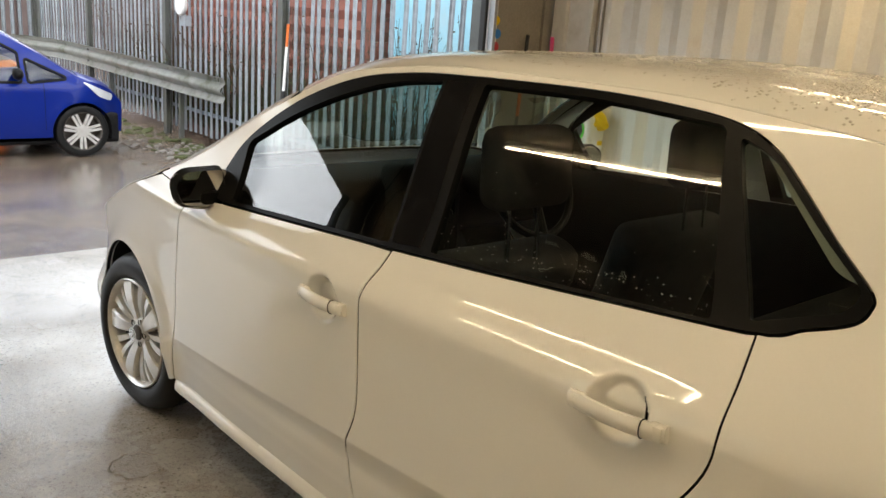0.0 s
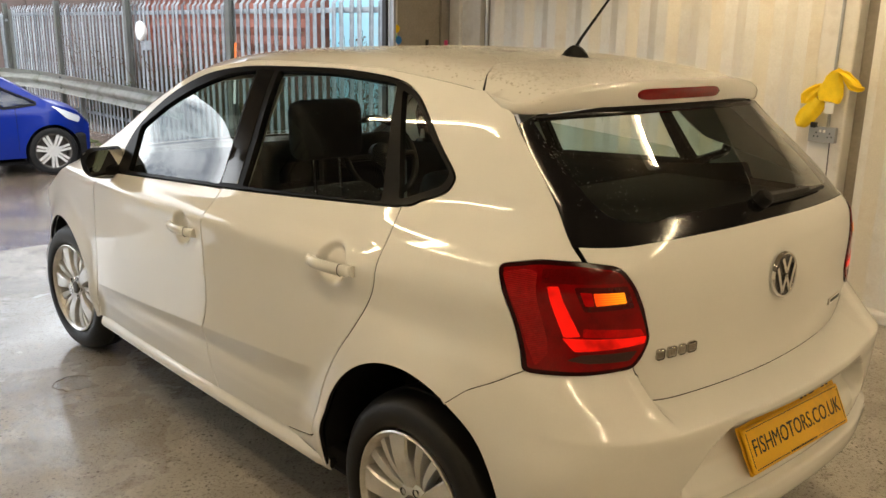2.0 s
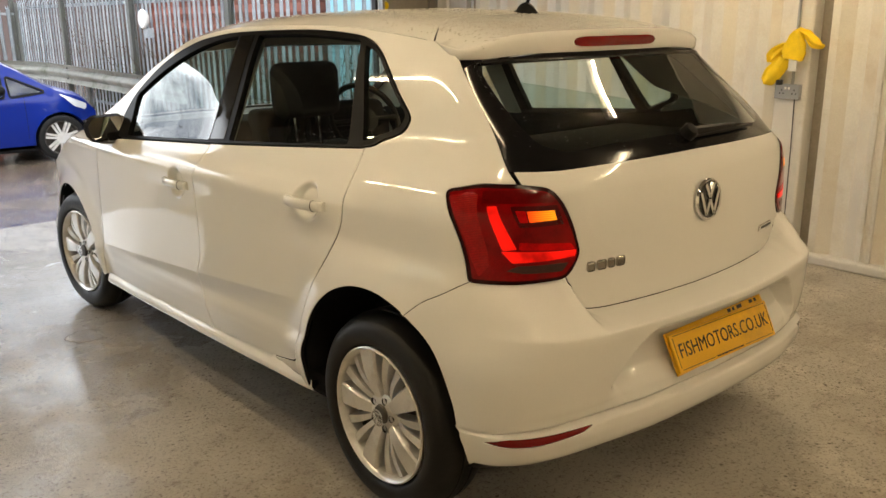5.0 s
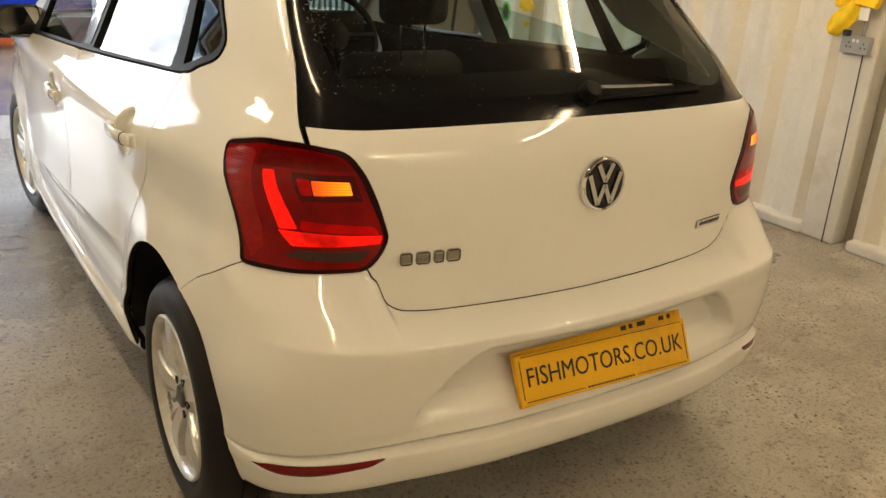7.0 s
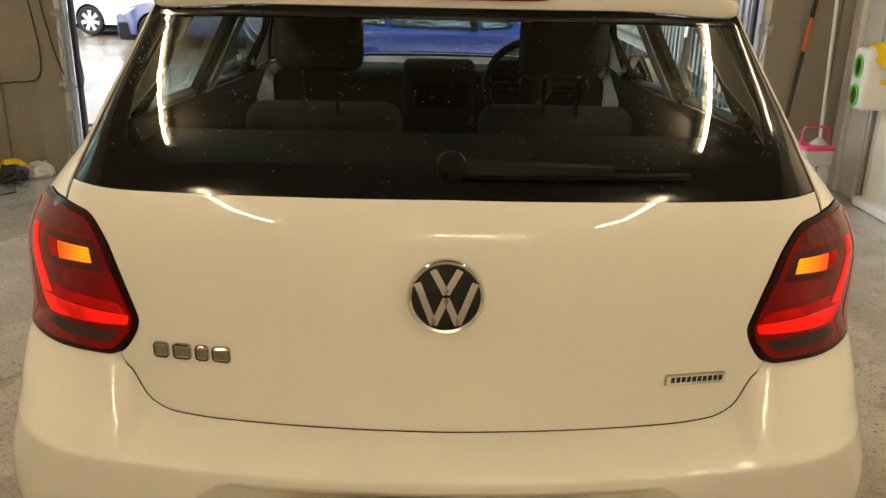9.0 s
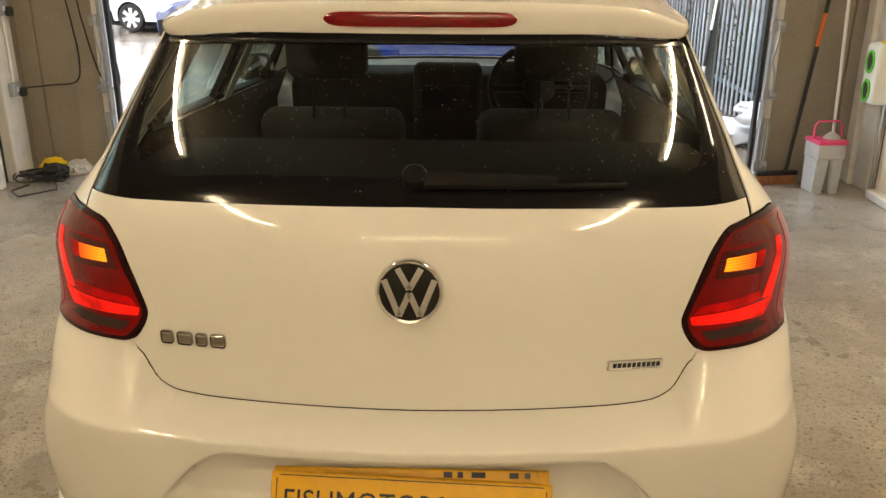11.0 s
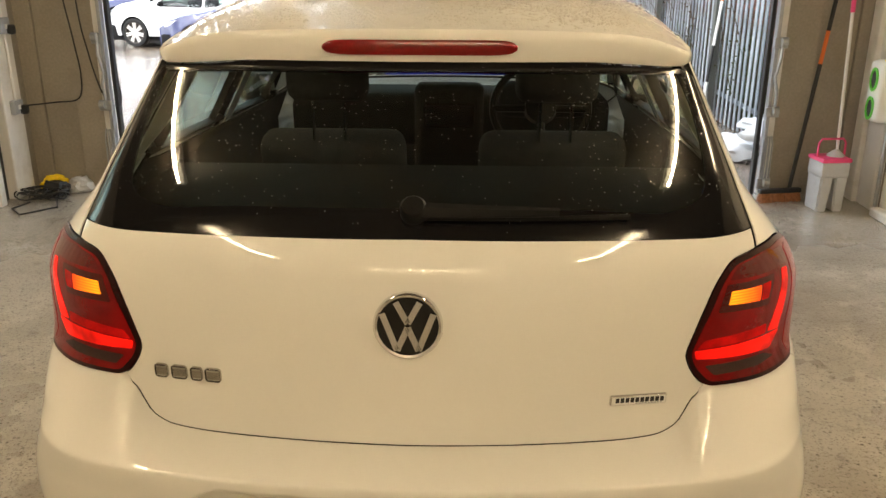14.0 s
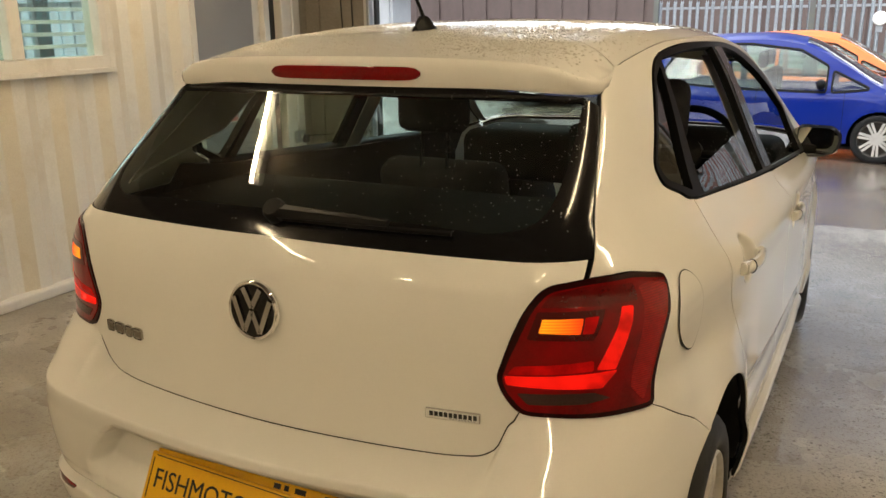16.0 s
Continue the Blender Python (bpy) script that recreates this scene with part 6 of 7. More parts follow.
for right in (False, True):
    spots = []
    for y0, y1, z0, n in ((1.74, 2.36, .96, 150), (.93, 1.58, .99, 150)):
        for _ in range(n):
            spots.append((rnd.uniform(y0, y1) + SHIFT, z0 + .05 * rnd.random() + (.24 * rnd.random() if rnd.random() < .3 else 0)))
    rain("rain_film", hatch, skin, spots, .0014, "rain drops along the foot of the side windows", right)

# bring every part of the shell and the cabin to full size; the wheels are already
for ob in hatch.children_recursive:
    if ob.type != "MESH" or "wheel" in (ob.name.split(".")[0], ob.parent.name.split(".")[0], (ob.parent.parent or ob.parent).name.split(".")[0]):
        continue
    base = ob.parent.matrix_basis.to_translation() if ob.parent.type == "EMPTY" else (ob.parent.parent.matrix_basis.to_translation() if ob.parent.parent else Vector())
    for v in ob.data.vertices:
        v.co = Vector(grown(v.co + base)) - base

# ---- the yard: fences, barrier, parked cars, buildings ----
def palisade(name, label, a, b, z, height, group, pitch=.155, post_gap=2.75):
    """Steel palisade: pointed W-section pales on two rails between posts."""
    a, b = Vector((*a, z)), Vector((*b, z))
    d = (b - a).normalized()
    n = Vector((-d.y, d.x, 0))
    root = thing(name, label, "fence", group, Matrix.Translation(a) @ Matrix.Rotation(math.atan2(d.y, d.x), 4, "Z"))
    length = (b - a).length
    bm = bmesh.new()
    prof = [(-.034, .0), (-.020, .014), (-.008, .004), (.008, .004), (.020, .014), (.034, .0)]
    lo = [bm.verts.new((x, y, .05)) for x, y in prof]
    hi = [bm.verts.new((x, y, height - .09)) for x, y in prof]
    tip = [bm.verts.new((x * f, y + .035, height - .09 + .09 * (1 - abs(abs(x) - .020) / .022))) for (x, y), f in zip(prof, (1, 1, 1, 1, 1, 1))]
    for r0, r1 in ((lo, hi), (hi, tip)):
        for i in range(5):
            bm.faces.new((r0[i], r0[i + 1], r1[i + 1], r1[i]))
    bmesh.ops.solidify(bm, geom=bm.faces[:], thickness=.004)
    first = part("pale", bm, fence_steel, root, smooth=False)
    first.matrix_basis = Matrix.Translation((.08, -.03, 0))
    k = 1
    while .08 + k * pitch < length:
        ob = new("pale", first.data)
        ob.parent = root
        ob.matrix_basis = Matrix.Translation((.08 + k * pitch, -.03, random.uniform(-.012, .012))) @ Matrix.Rotation(random.uniform(-.012, .012), 4, "Y")
        k += 1
    for zz in (.34, height - .17):
        bm = bmesh.new()
        box(bm, 0, length, -.006, .0, zz - .025, zz + .025)
        box(bm, 0, length, -.006, .045, zz - .025, zz - .019)
        part("rail", bm, fence_steel, root)
    x = .0
    while x < length + .1:
        bm = bmesh.new()
        box(bm, x - .05, x + .05, -.125, -.117, -.1, height + .04)
        box(bm, x - .05, x + .05, -.055, -.047, -.1, height + .04)
        box(bm, x - .004, x + .004, -.119, -.05, -.1, height + .04)
        part("post", bm, post_steel, root)
        x += post_gap
    return root


FX, FY = 2.84, 17.6
palisade("palisade_fence", "grey galvanised steel palisade fence beside the yard", (FX, FY), (FX, 4.75), fall(9), 2.08, "palisade fences", .155, 3.07)
palisade("palisade_fence", "grey galvanised steel palisade fence behind the parked cars", (-3.3, FY), (FX, FY), fall(FY), 2.08, "palisade fences", .155, 3.07)


def barrier(name, label, pts, z, posts):
    """Corrugated crash barrier on short posts, open W profile."""
    root = thing(name, label, "crash barrier")
    prof = [(0, .155), (-.04, .150), (-.075, .105), (-.078, .075), (-.02, .025), (-.012, 0), (-.02, -.025), (-.078, -.075), (-.075, -.105), (-.04, -.150), (0, -.155)]
    bm = bmesh.new()
    cols = []
    P = [Vector(p) for p in pts]
    for i, p in enumerate(P):
        d = (P[min(i + 1, len(P) - 1)] - P[max(i - 1, 0)]).normalized()
        n = Vector((d.y, -d.x))
        cols.append([bm.verts.new((p.x - n.x * o, p.y - n.y * o, z(p.y) + h)) for o, h in prof])
    for a, b in zip(cols, cols[1:]):
        for k in range(len(prof) - 1):
            bm.faces.new((a[k], a[k + 1], b[k + 1], b[k]))
    bmesh.ops.solidify(bm, geom=bm.faces[:], thickness=.006)
    bmesh.ops.recalc_face_normals(bm, faces=bm.faces)
    part("beam", bm, barrier_steel, root, smooth=True)
    for x, y in posts:
        bm = bmesh.new()
        box(bm, x + .02, x + .08, y - .03, y + .03, fall(y) - .05, .66, .006)
        part("post", bm, post_steel, root)
    return root


barrier("crash_barrier", "mossy grey corrugated steel crash barrier on short posts", [(2.62, 9.62), (2.63, 11.0), (2.64, 13.0), (2.64, 15.2), (2.56, 15.9), (2.30, 16.5), (1.8, 16.75), (0, 16.85), (-3.0, 16.85)],
        lambda y: .50 + .010 * (y - 9.6), [(2.70, 11.0), (2.70, 13.6), (2.55, 16.3), (.2, 16.96), (-2.6, 16.96)])


def floodlight(x, y, z, turn):
    root = thing("flood_lamp", "round white flood lamp on a grey bracket box", "lamp", "flood lamps", Matrix.Translation((x, y, z)) @ Matrix.Rotation(turn, 4, "Z"))
    bm = bmesh.new()
    lathe(bm, [(0, -.03), (.09, -.03), (.125, .0), (.135, .03), (.12, .05), (0, .06)], 28, Matrix.Translation((0, -.10, .12)) @ Matrix.Rotation(radians(90), 4, "X"))
    part("lamp_head", bm, white_plastic, root, smooth=True)
    bm = bmesh.new()
    box(bm, -.06, .06, -.10, .0, -.14, -.01, .01)
    part("bracket_box", bm, fence_steel, root)
    bm = bmesh.new()
    tube(bm, [(0, -.05, -.02), (0, -.09, .03)], .015, 8)
    part("neck", bm, fence_steel, root)


floodlight(FX - .05, 10.80, 1.33, radians(-90))
floodlight(.98, FY + .02, 1.22, 0)


# ---- parked cars ----
def parked_car(name, label, place, body, length, wmax, roof_pts, rail_pts, belt_z, hubs, radius, windows, mirror_y, group="parked cars"):
    """A simpler parked car: one smooth flank, one sheet over the top, glass, lamps, wheels with spoked rims."""
    root = thing(name, label, "car", group, place)
    roof_f, rail_f = curve(roof_pts), curve(rail_pts)
    wz = curve([(.16, wmax - .06), (.28, wmax - .025), (.50, wmax), (.70, wmax - .006), (belt_z - .03, wmax - .03), (belt_z + .03, wmax - .075), (belt_z + .35, wmax - .21), (belt_z + .62, wmax - .34)])
    def wide(y, z):
        e = min(y, length - y)
        t = 1 - .42 * (1 - ease(-.05, .75, e)) ** 2
        w = wz(z) * t
        for h in hubs:
            w += .02 * math.exp(-((math.hypot(y - h, z - radius) - radius * 1.12) / .08) ** 2)
        return w
    def flank_f(y, z):
        return (-wide(y, z), y, z)
    def top_f(x, y):
        zc, zr = roof_f(y), rail_f(y)
        q = min(1, abs(x) / wide(y, zr))
        return (x, y, zc - (zc - zr) * (.35 * q ** 2 + .65 * q ** 8))
    c = Vector((0, length / 2, .7))
    bm = bmesh.new()
    box(bm, -wmax + .12, wmax - .12, .12, length - .12, .13, .45, .03)
    part("underbody", bm, trim_dark, root)
    ys = list(np.linspace(.02, length - .02, 46))
    rail = [(y, rail_f(y)) for y in ys]
    ar = radius * 1.12
    low = [(ys[0], .22)]
    for h in sorted(hubs):
        low += [(h - ar * math.cos(a), radius + ar * math.sin(a)) for a in np.linspace(-.2, math.pi + .2, 18)]
    low += [(ys[-1], .22)]
    panes = [rounded(w, .02) for w in windows]
    for right in (False, True):
        panel("body_side", body, root, low + rail[::-1], flank_f, right, holes=panes, gap=0, step=.07, centre=c, rim=.02)
        for w in panes:
            ob = panel("side_window", pane, root, w, flank_f, right, gap=-.006, lift=-.01, rim=.001, step=.1, centre=c)
            ob.visible_shadow = False
            panel("window_trim", black_plastic, root, inset(w, -.022), flank_f, right, holes=(w,), gap=0, lift=.004, rim=.012, step=.1, centre=c)
        for h in hubs:
            sx = 1 if right else -1
            wr = new("wheel")
            wr.parent = root
            wr.matrix_basis = Matrix.Translation((sx * (wide(h, .62) - .008), h, radius)) @ Matrix.Rotation(radians(90 * sx), 4, "Y")
            bm = bmesh.new()
            lathe(bm, [(radius * .66, -.16), (radius * .9, -.17), (radius, -.13), (radius, -.04), (radius * .96, -.008), (radius * .88, 0), (radius * .76, -.006), (radius * .72, -.02)], 40)
            part("tyre", bm, rubber, wr, smooth=True)
            bm = bmesh.new()
            lathe(bm, [(radius * .74, -.014), (radius * .725, -.006), (radius * .69, -.014), (radius * .65, -.09), (0, -.10)], 40)
            rim = part("rim", bm, dark_alloy, wr, smooth=True)
            for k in range(7):
                for off in (-.13, .13):
                    bm = bmesh.new()
                    bar(bm, (.02, off * .10), (radius * .71, off * .62 * radius), .026, -.04, -.012)
                    bmesh.ops.rotate(bm, cent=(0, 0, 0), matrix=Matrix.Rotation(k * math.tau / 7, 3, "Z"), verts=bm.verts)
                    part("spoke", bm, alloy, rim)
            bm = bmesh.new()
            lathe(bm, [(.07, -.04), (.06, -.010), (0, -.008)], 20)
            part("hub_cap", bm, alloy, rim, smooth=True)
            bm = bmesh.new()
            rings = [[bm.verts.new((sx * x, h + r * math.cos(a), max(.12, radius + r * math.sin(a)))) for a in np.linspace(-.3, math.pi + .3, 16)]
                     for x, r in ((wide(h, .55) - .03, ar + .002), (.42, ar + .02), (.40, .05))]
            for a, b in zip(rings, rings[1:]):
                for k in range(15):
                    bm.faces.new((a[k], a[k + 1], b[k + 1], b[k]))
            part("arch_liner", bm, trim_dark, root)
        lamp_o = rounded([(length - .52, rail_f(length - .52) - .03), (length - .14, .64), (length - .17, .57), (length - .34, .63)], .04)
        panel("headlamp", head_lens, root, lamp_o, flank_f, right, gap=0, lift=.004, rim=.01, step=.08, centre=c)
        rear_o = rounded([(.03, .72), (.03, .95), (.20, 1.0), (.24, .74)], .04)
        panel("tail_lamp", brake_red, root, rear_o, flank_f, right, gap=0, lift=.004, rim=.01, step=.08, centre=c)
        for yy in ((hubs[0] + hubs[1]) / 2 - .12, max(hubs) - radius * 1.35):
            bm = bmesh.new()
            tube(bm, [((1 if right else -1) * (wide(yy, z) + .0005), yy, z) for z in np.linspace(.30, belt_z - .02, 10)], .003, 4)
            part("shut_line", bm, black_plastic, root)
        bm = bmesh.new()
        sx = 1 if right else -1
        bmesh.ops.create_uvsphere(bm, u_segments=14, v_segments=8, radius=1, matrix=Matrix.Translation((sx * (wmax + .03), mirror_y, belt_z + .07)) @ Matrix.Diagonal((.10, .05, .062, 1)))
        part("door_mirror", bm, black_plastic, root, smooth=True)
    def rng(y0, y1):
        return [y for y in np.linspace(y0, y1, 16)]
    def sheet(y0, y1, trim=0.0):
        yy = rng(y0, y1)
        return [(-wide(y, rail_f(y)) + trim, y) for y in yy] + [(wide(y, rail_f(y)) - trim, y) for y in yy[::-1]]
    w0, w1, r0 = screen_span(roof_pts)
    panel("roof", body, root, sheet(r0, w0), top_f, gap=0, step=.09, centre=c)
    panel("bonnet", body, root, sheet(w1, length - .03), top_f, gap=.001, step=.09, centre=c)
    panel("windscreen", pane, root, sheet(w0, w1, .04), top_f, gap=0, lift=-.004, rim=.002, step=.09, centre=c)
    for sx in (-1, 1):
        st = [(sx * (wide(y, rail_f(y)) - .042), y) for y in rng(w0, w1)] + [(sx * wide(y, rail_f(y)), y) for y in rng(w1, w0)]
        panel("screen_pillar", body, root, st, top_f, gap=0, step=.08, centre=c)
    panel("rear_screen", gloss_black, root, sheet(.06, r0), top_f, gap=0, step=.09, centre=c)
    for y, nm in ((length - .03, "front_bumper"), (.03, "rear_bumper")):
        bm = bmesh.new()
        zs = np.linspace(.20, rail_f(y) + .01, 7)
        rows = [[bm.verts.new((sx * wide(y, z) * 1.0, y, z)) for sx in (-1, -.5, 0, .5, 1)] for z in zs]
        for r, z in zip(rows, zs):
            for v, k in zip(r, (0, .8, 1, .8, 0)):
                v.co.y += (.09 if nm == "front_bumper" else -.06) * k
        for a, b in zip(rows, rows[1:]):
            for k in range(4):
                bm.faces.new((a[k], a[k + 1], b[k + 1], b[k]))
        part(nm, bm, body, root, smooth=True)
    bm = bmesh.new()
    box(bm, -wmax + .12, wmax - .12, .3, length - .3, .14, .42, .03)
    part("underbody", bm, trim_dark, root)
    for x, y in ((-.36, length * .50), (.36, length * .50)):
        bm = bmesh.new()
        box(bm, x - .24, x + .24, y - .08, y + .06, .45, 1.0, .05)
        box(bm, x - .13, x + .13, y - .13, y - .04, 1.02, 1.22, .04)
        part("seat", bm, seat_cloth, root, smooth=True)
    return root


def screen_span(roof_pts):
    """Windscreen top, windscreen foot and the roof's rear edge, by the marked control points."""
    return roof_pts[-5][0], roof_pts[-3][0], roof_pts[1][0]


MPV = dict(length=3.52, wmax=.80,
           roof_pts=[(0.0, .86), (.42, 1.28), (1.0, 1.405), (1.7, 1.43), (2.15, 1.37), (2.6, 1.13), (2.98, .895), (3.33, .77), (3.52, .58)],
           rail_pts=[(0.0, .80), (.42, 1.20), (1.0, 1.33), (1.7, 1.355), (2.15, 1.29), (2.6, 1.07), (2.98, .835), (3.33, .70), (3.52, .52)],
           belt_z=.80, hubs=(.60, 2.98), radius=.275,
           windows=[[(2.84, .825), (2.48, .79), (2.48, 1.00)], [(2.40, .79), (2.40, 1.06), (2.10, 1.23), (1.55, 1.295), (1.36, 1.295), (1.36, .81)], [(1.28, .815), (1.28, 1.295), (.72, 1.24), (.50, .87)]], mirror_y=2.36)
parked_car("blue_car", "bright blue small five-door car parked across the doorway", Matrix.Translation((-1.98, 10.67, fall(9.9))) @ Matrix.Rotation(radians(-90), 4, "Z") @ Matrix.Scale(1.04, 4), blue_paint, **MPV)
parked_car("orange_car", "orange small car parked behind the blue one", Matrix.Translation((-1.75, 13.9, fall(13.9))) @ Matrix.Rotation(radians(-90), 4, "Z") @ Matrix.Scale(1.04, 4), orange_plastic, **MPV)
SALOON = dict(length=4.2, wmax=.86,
              roof_pts=[(0.0, .86), (.62, 1.26), (1.2, 1.37), (1.8, 1.40), (2.2, 1.36), (2.6, 1.20), (3.05, .96), (3.75, .82), (4.2, .60)],
              rail_pts=[(0.0, .80), (.62, 1.18), (1.2, 1.29), (1.8, 1.32), (2.2, 1.28), (2.6, 1.13), (3.05, .90), (3.75, .75), (4.2, .54)],
              belt_z=.86, hubs=(.75, 3.35), radius=.31,
              windows=[[(2.78, .90), (2.55, 1.06), (2.2, 1.22), (1.72, 1.27), (1.72, .88)], [(1.62, .88), (1.62, 1.27), (1.1, 1.24), (.72, .98)]], mirror_y=2.62)
for nm, lab, x, y, turn, pnt in (("white_car", "white hatchback parked across the yard", -5.9, 17.6, 78, white_paint), ("silver_car", "silver hatchback parked in a row across the yard", -6.9, 19.8, 76, silver_paint),
                                 ("dark_car", "dark blue estate car parked in a row", -8.2, 22.2, 78, navy_paint), ("white_car", "white hatchback parked in a row across the yard", -3.4, 20.4, 80, white_paint)):
    parked_car(nm, lab, Matrix.Translation((x + 2.0, y, fall(y))) @ Matrix.Rotation(radians(turn), 4, "Z"), pnt, **SALOON)
parked_car("dark_car", "dark blue saloon car parked before the white hatchback", Matrix.Translation((-6.05 + 4.2, 15.85, fall(15.85))) @ Matrix.Rotation(radians(89), 4, "Z"), navy_paint, **SALOON)

# ---- things beyond the fence ----
def container(name, label, x0, x1, y0, y1, h, m, horizontal):
    root = thing(name, label, "container")
    bm = bmesh.new()
    n = 26
    zs = np.linspace(.0, h, n)
    if horizontal:
        rows = [[bm.verts.new((x0 + (.03 if i % 2 else 0), y, z - .2)) for y in (y0, y1)] for i, z in enumerate(zs)]
        for a, b in zip(rows, rows[1:]):
            bm.faces.new((a[0], a[1], b[1], b[0]))
        rows = [[bm.verts.new((x, y0 + (.03 if i % 2 else 0), z - .2)) for x in (x0, x1)] for i, z in enumerate(zs)]
        for a, b in zip(rows, rows[1:]):
            bm.faces.new((a[0], a[1], b[1], b[0]))
    box(bm, x0 + .04, x1, y0 + .04, y1, -.2, h - .2, .01)
    part("container_shell", bm, m, root)
    for yy in (y0, y1 - .10):
        bm = bmesh.new()
        box(bm, x0 - .03, x0 + .08, yy, yy + .10, -.2, h - .18, .01)
        part("corner_post", bm, m, root)


container("rusty_container", "rusty red corrugated steel store behind the fence", 3.9, 7.0, 8.35, 13.5, 2.7, rust_steel, True)
container("blue_container", "light blue steel container behind the fence", 3.9, 7.0, 5.0, 8.0, 2.7, sky_blue_steel, False)
def clad_building(name, label, x0, n, pitch, y0, y1, z1, m, proud):
    """A long low building, every cladding sheet a part of its own."""
    root = thing(name, label, "building")
    bm = bmesh.new()
    box(bm, x0, x0 + n * pitch, y0 + .1, y1, -1, z1)
    part("wall", bm, m, root)
    bm = bmesh.new()
    box(bm, 0, pitch - .12, 0, .12, -1, z1 - .01, .01)
    first = part("cladding_sheet", bm, m, root)
    first.matrix_basis = Matrix.Translation((x0, y0, 0))
    for i in range(1, n):
        ob = new("cladding_sheet", first.data)
        ob.parent = root
        ob.matrix_basis = Matrix.Translation((x0 + i * pitch, y0 + (proud if i % 2 else 0), 0))
    bm = bmesh.new()
    box(bm, x0 - .4, x0 + n * pitch + .4, y0 - .3, y1 + .2, z1, z1 + .3, .02)
    part("roof", bm, grey_clad, root, "grey roof edge")


clad_building("tall_building", "tall dark brown clad building behind the palisade fence", -5.4, 32, 1.2, 34, 36, 8.6, brown_wall, .05)
clad_building("long_building", "long dark brown clad building beyond the yard", -45, 33, 1.2, 35, 37, 4.0, brown_wall, .05)
clad_building("low_building", "low grey clad store beyond the parked cars", -46, 34, .9, 27, 28.5, 2.4, grey_clad, .04)

# brush and ivy behind the east fence
def brush(name, label, x0, x1, y0, y1, z0, z1, n, seed):
    rnd = random.Random(seed)
    verts, faces = [], []
    for _ in range(n):
        p = Vector((rnd.uniform(x0, x1), rnd.uniform(y0, y1), z0))
        d = Vector((rnd.uniform(-.25, .25), rnd.uniform(-.25, .25), 1)).normalized()
        h = rnd.uniform(.5, 1) * (z1 - z0)
        steps = 5
        for k in range(steps):
            q = p + d * h / steps
            d = (d + Vector((rnd.uniform(-.2, .2), rnd.uniform(-.2, .2), 0))).normalized()
            r = .009 * (1 - k / steps) + .002
            side = Vector((1, .3, 0)) * r
            o = len(verts)
            verts += [p - side, p + side, q + side * .8, q - side * .8]
            faces.append((o, o + 1, o + 2, o + 3))
            for _ in range(3):
                c = p.lerp(q, rnd.random()) + Vector((rnd.uniform(-.06, .06), rnd.uniform(-.06, .06), rnd.uniform(-.04, .04)))
                u = Vector((rnd.uniform(-1, 1), rnd.uniform(-1, 1), rnd.uniform(-1, 1))).normalized() * .022
                w = u.orthogonal().normalized() * .012
                o = len(verts)
                verts += [c - u, c + w, c + u, c - w]
                faces.append((o, o + 1, o + 2, o + 3))
            p = q
    me = bpy.data.meshes.new(name)
    me.from_pydata(verts, [], faces)
    me.materials.append(moss if seed % 2 else twig_mat)
    return tagged(new(name, me), label, "shrub", "", "stuff")


brush("undergrowth", "dark bare brambles behind the fence", 2.95, 3.8, 6.2, 14.2, -.1, 1.6, 520, 2)
brush("ivy", "green weeds and ivy behind the fence", 2.9, 3.7, 6.5, 14.2, -.1, .9, 420, 3)

# moss, rubble, litter along the foot of the fence
def scatter(name, label, m, n, size, region, seed, flat=.5, category="debris"):
    rnd = random.Random(seed)
    bm = bmesh.new()
    for _ in range(n):
        t = rnd.random()
        y = region[0] + (region[1] - region[0]) * t
        x = region[2] + (region[3] - region[2]) * rnd.random() ** .7
        s = size * rnd.uniform(.4, 1.3)
        vs = bmesh.ops.create_icosphere(bm, subdivisions=1, radius=1, matrix=Matrix.Translation((x, y, fall(y) + s * flat * .3)) @ Matrix.Rotation(rnd.uniform(0, 6), 4, "Z") @ Matrix.Diagonal((s, s * rnd.uniform(.5, 1), s * flat, 1)))["verts"]
        for v in vs:
            v.co += Vector((rnd.uniform(-1, 1), rnd.uniform(-1, 1), rnd.uniform(-1, 1))) * s * .18
    return tagged(part(name, bm, m), label, category, "", "stuff")


scatter("moss_patch", "green moss and weeds along the fence foot", moss, 150, .075, (8.2, 13.8, 1.95, 2.70), 5, .25, "moss")
scatter("moss_patch", "green moss near the doorway side", moss, 60, .06, (6.3, 8.0, 1.9, 2.6), 6, .25, "moss")
scatter("rubble", "broken grey rubble and dirt beside the fence", stone_mat, 300, .045, (5.6, 10.5, 1.75, 2.66), 7, .5, "rubble")
scatter("dead_leaves", "brown dead leaves and dirt scattered on the yard", twig_mat, 420, .03, (5.6, 11.5, 1.2, 2.66), 8, .15, "leaves")


def sack(x, y, z, s, turn, seed):
    """A slumped white plastic sack."""
    rnd = random.Random(seed)
    bm = bmesh.new()
    vs = bmesh.ops.create_icosphere(bm, subdivisions=3, radius=1)["verts"]
    for v in vs:
        n = noise.noise(v.co * 1.7 + Vector((seed, 0, 0))) * .28 + noise.noise(v.co * 4.3 + Vector((0, seed, 0))) * .14
        v.co = v.co * (1 + n)
        v.co.z = max(v.co.z, -.7)
    bmesh.ops.scale(bm, vec=(s, s * .72, s * .38), verts=bm.verts)
    root = part("plastic_sack", bm, litter_white, smooth=True)
    root.matrix_basis = Matrix.Translation((x, y, z)) @ Matrix.Rotation(turn, 4, "Z")
    return tagged(root, "crumpled white plastic sack heaped beside the fence", "sack", "white sacks")


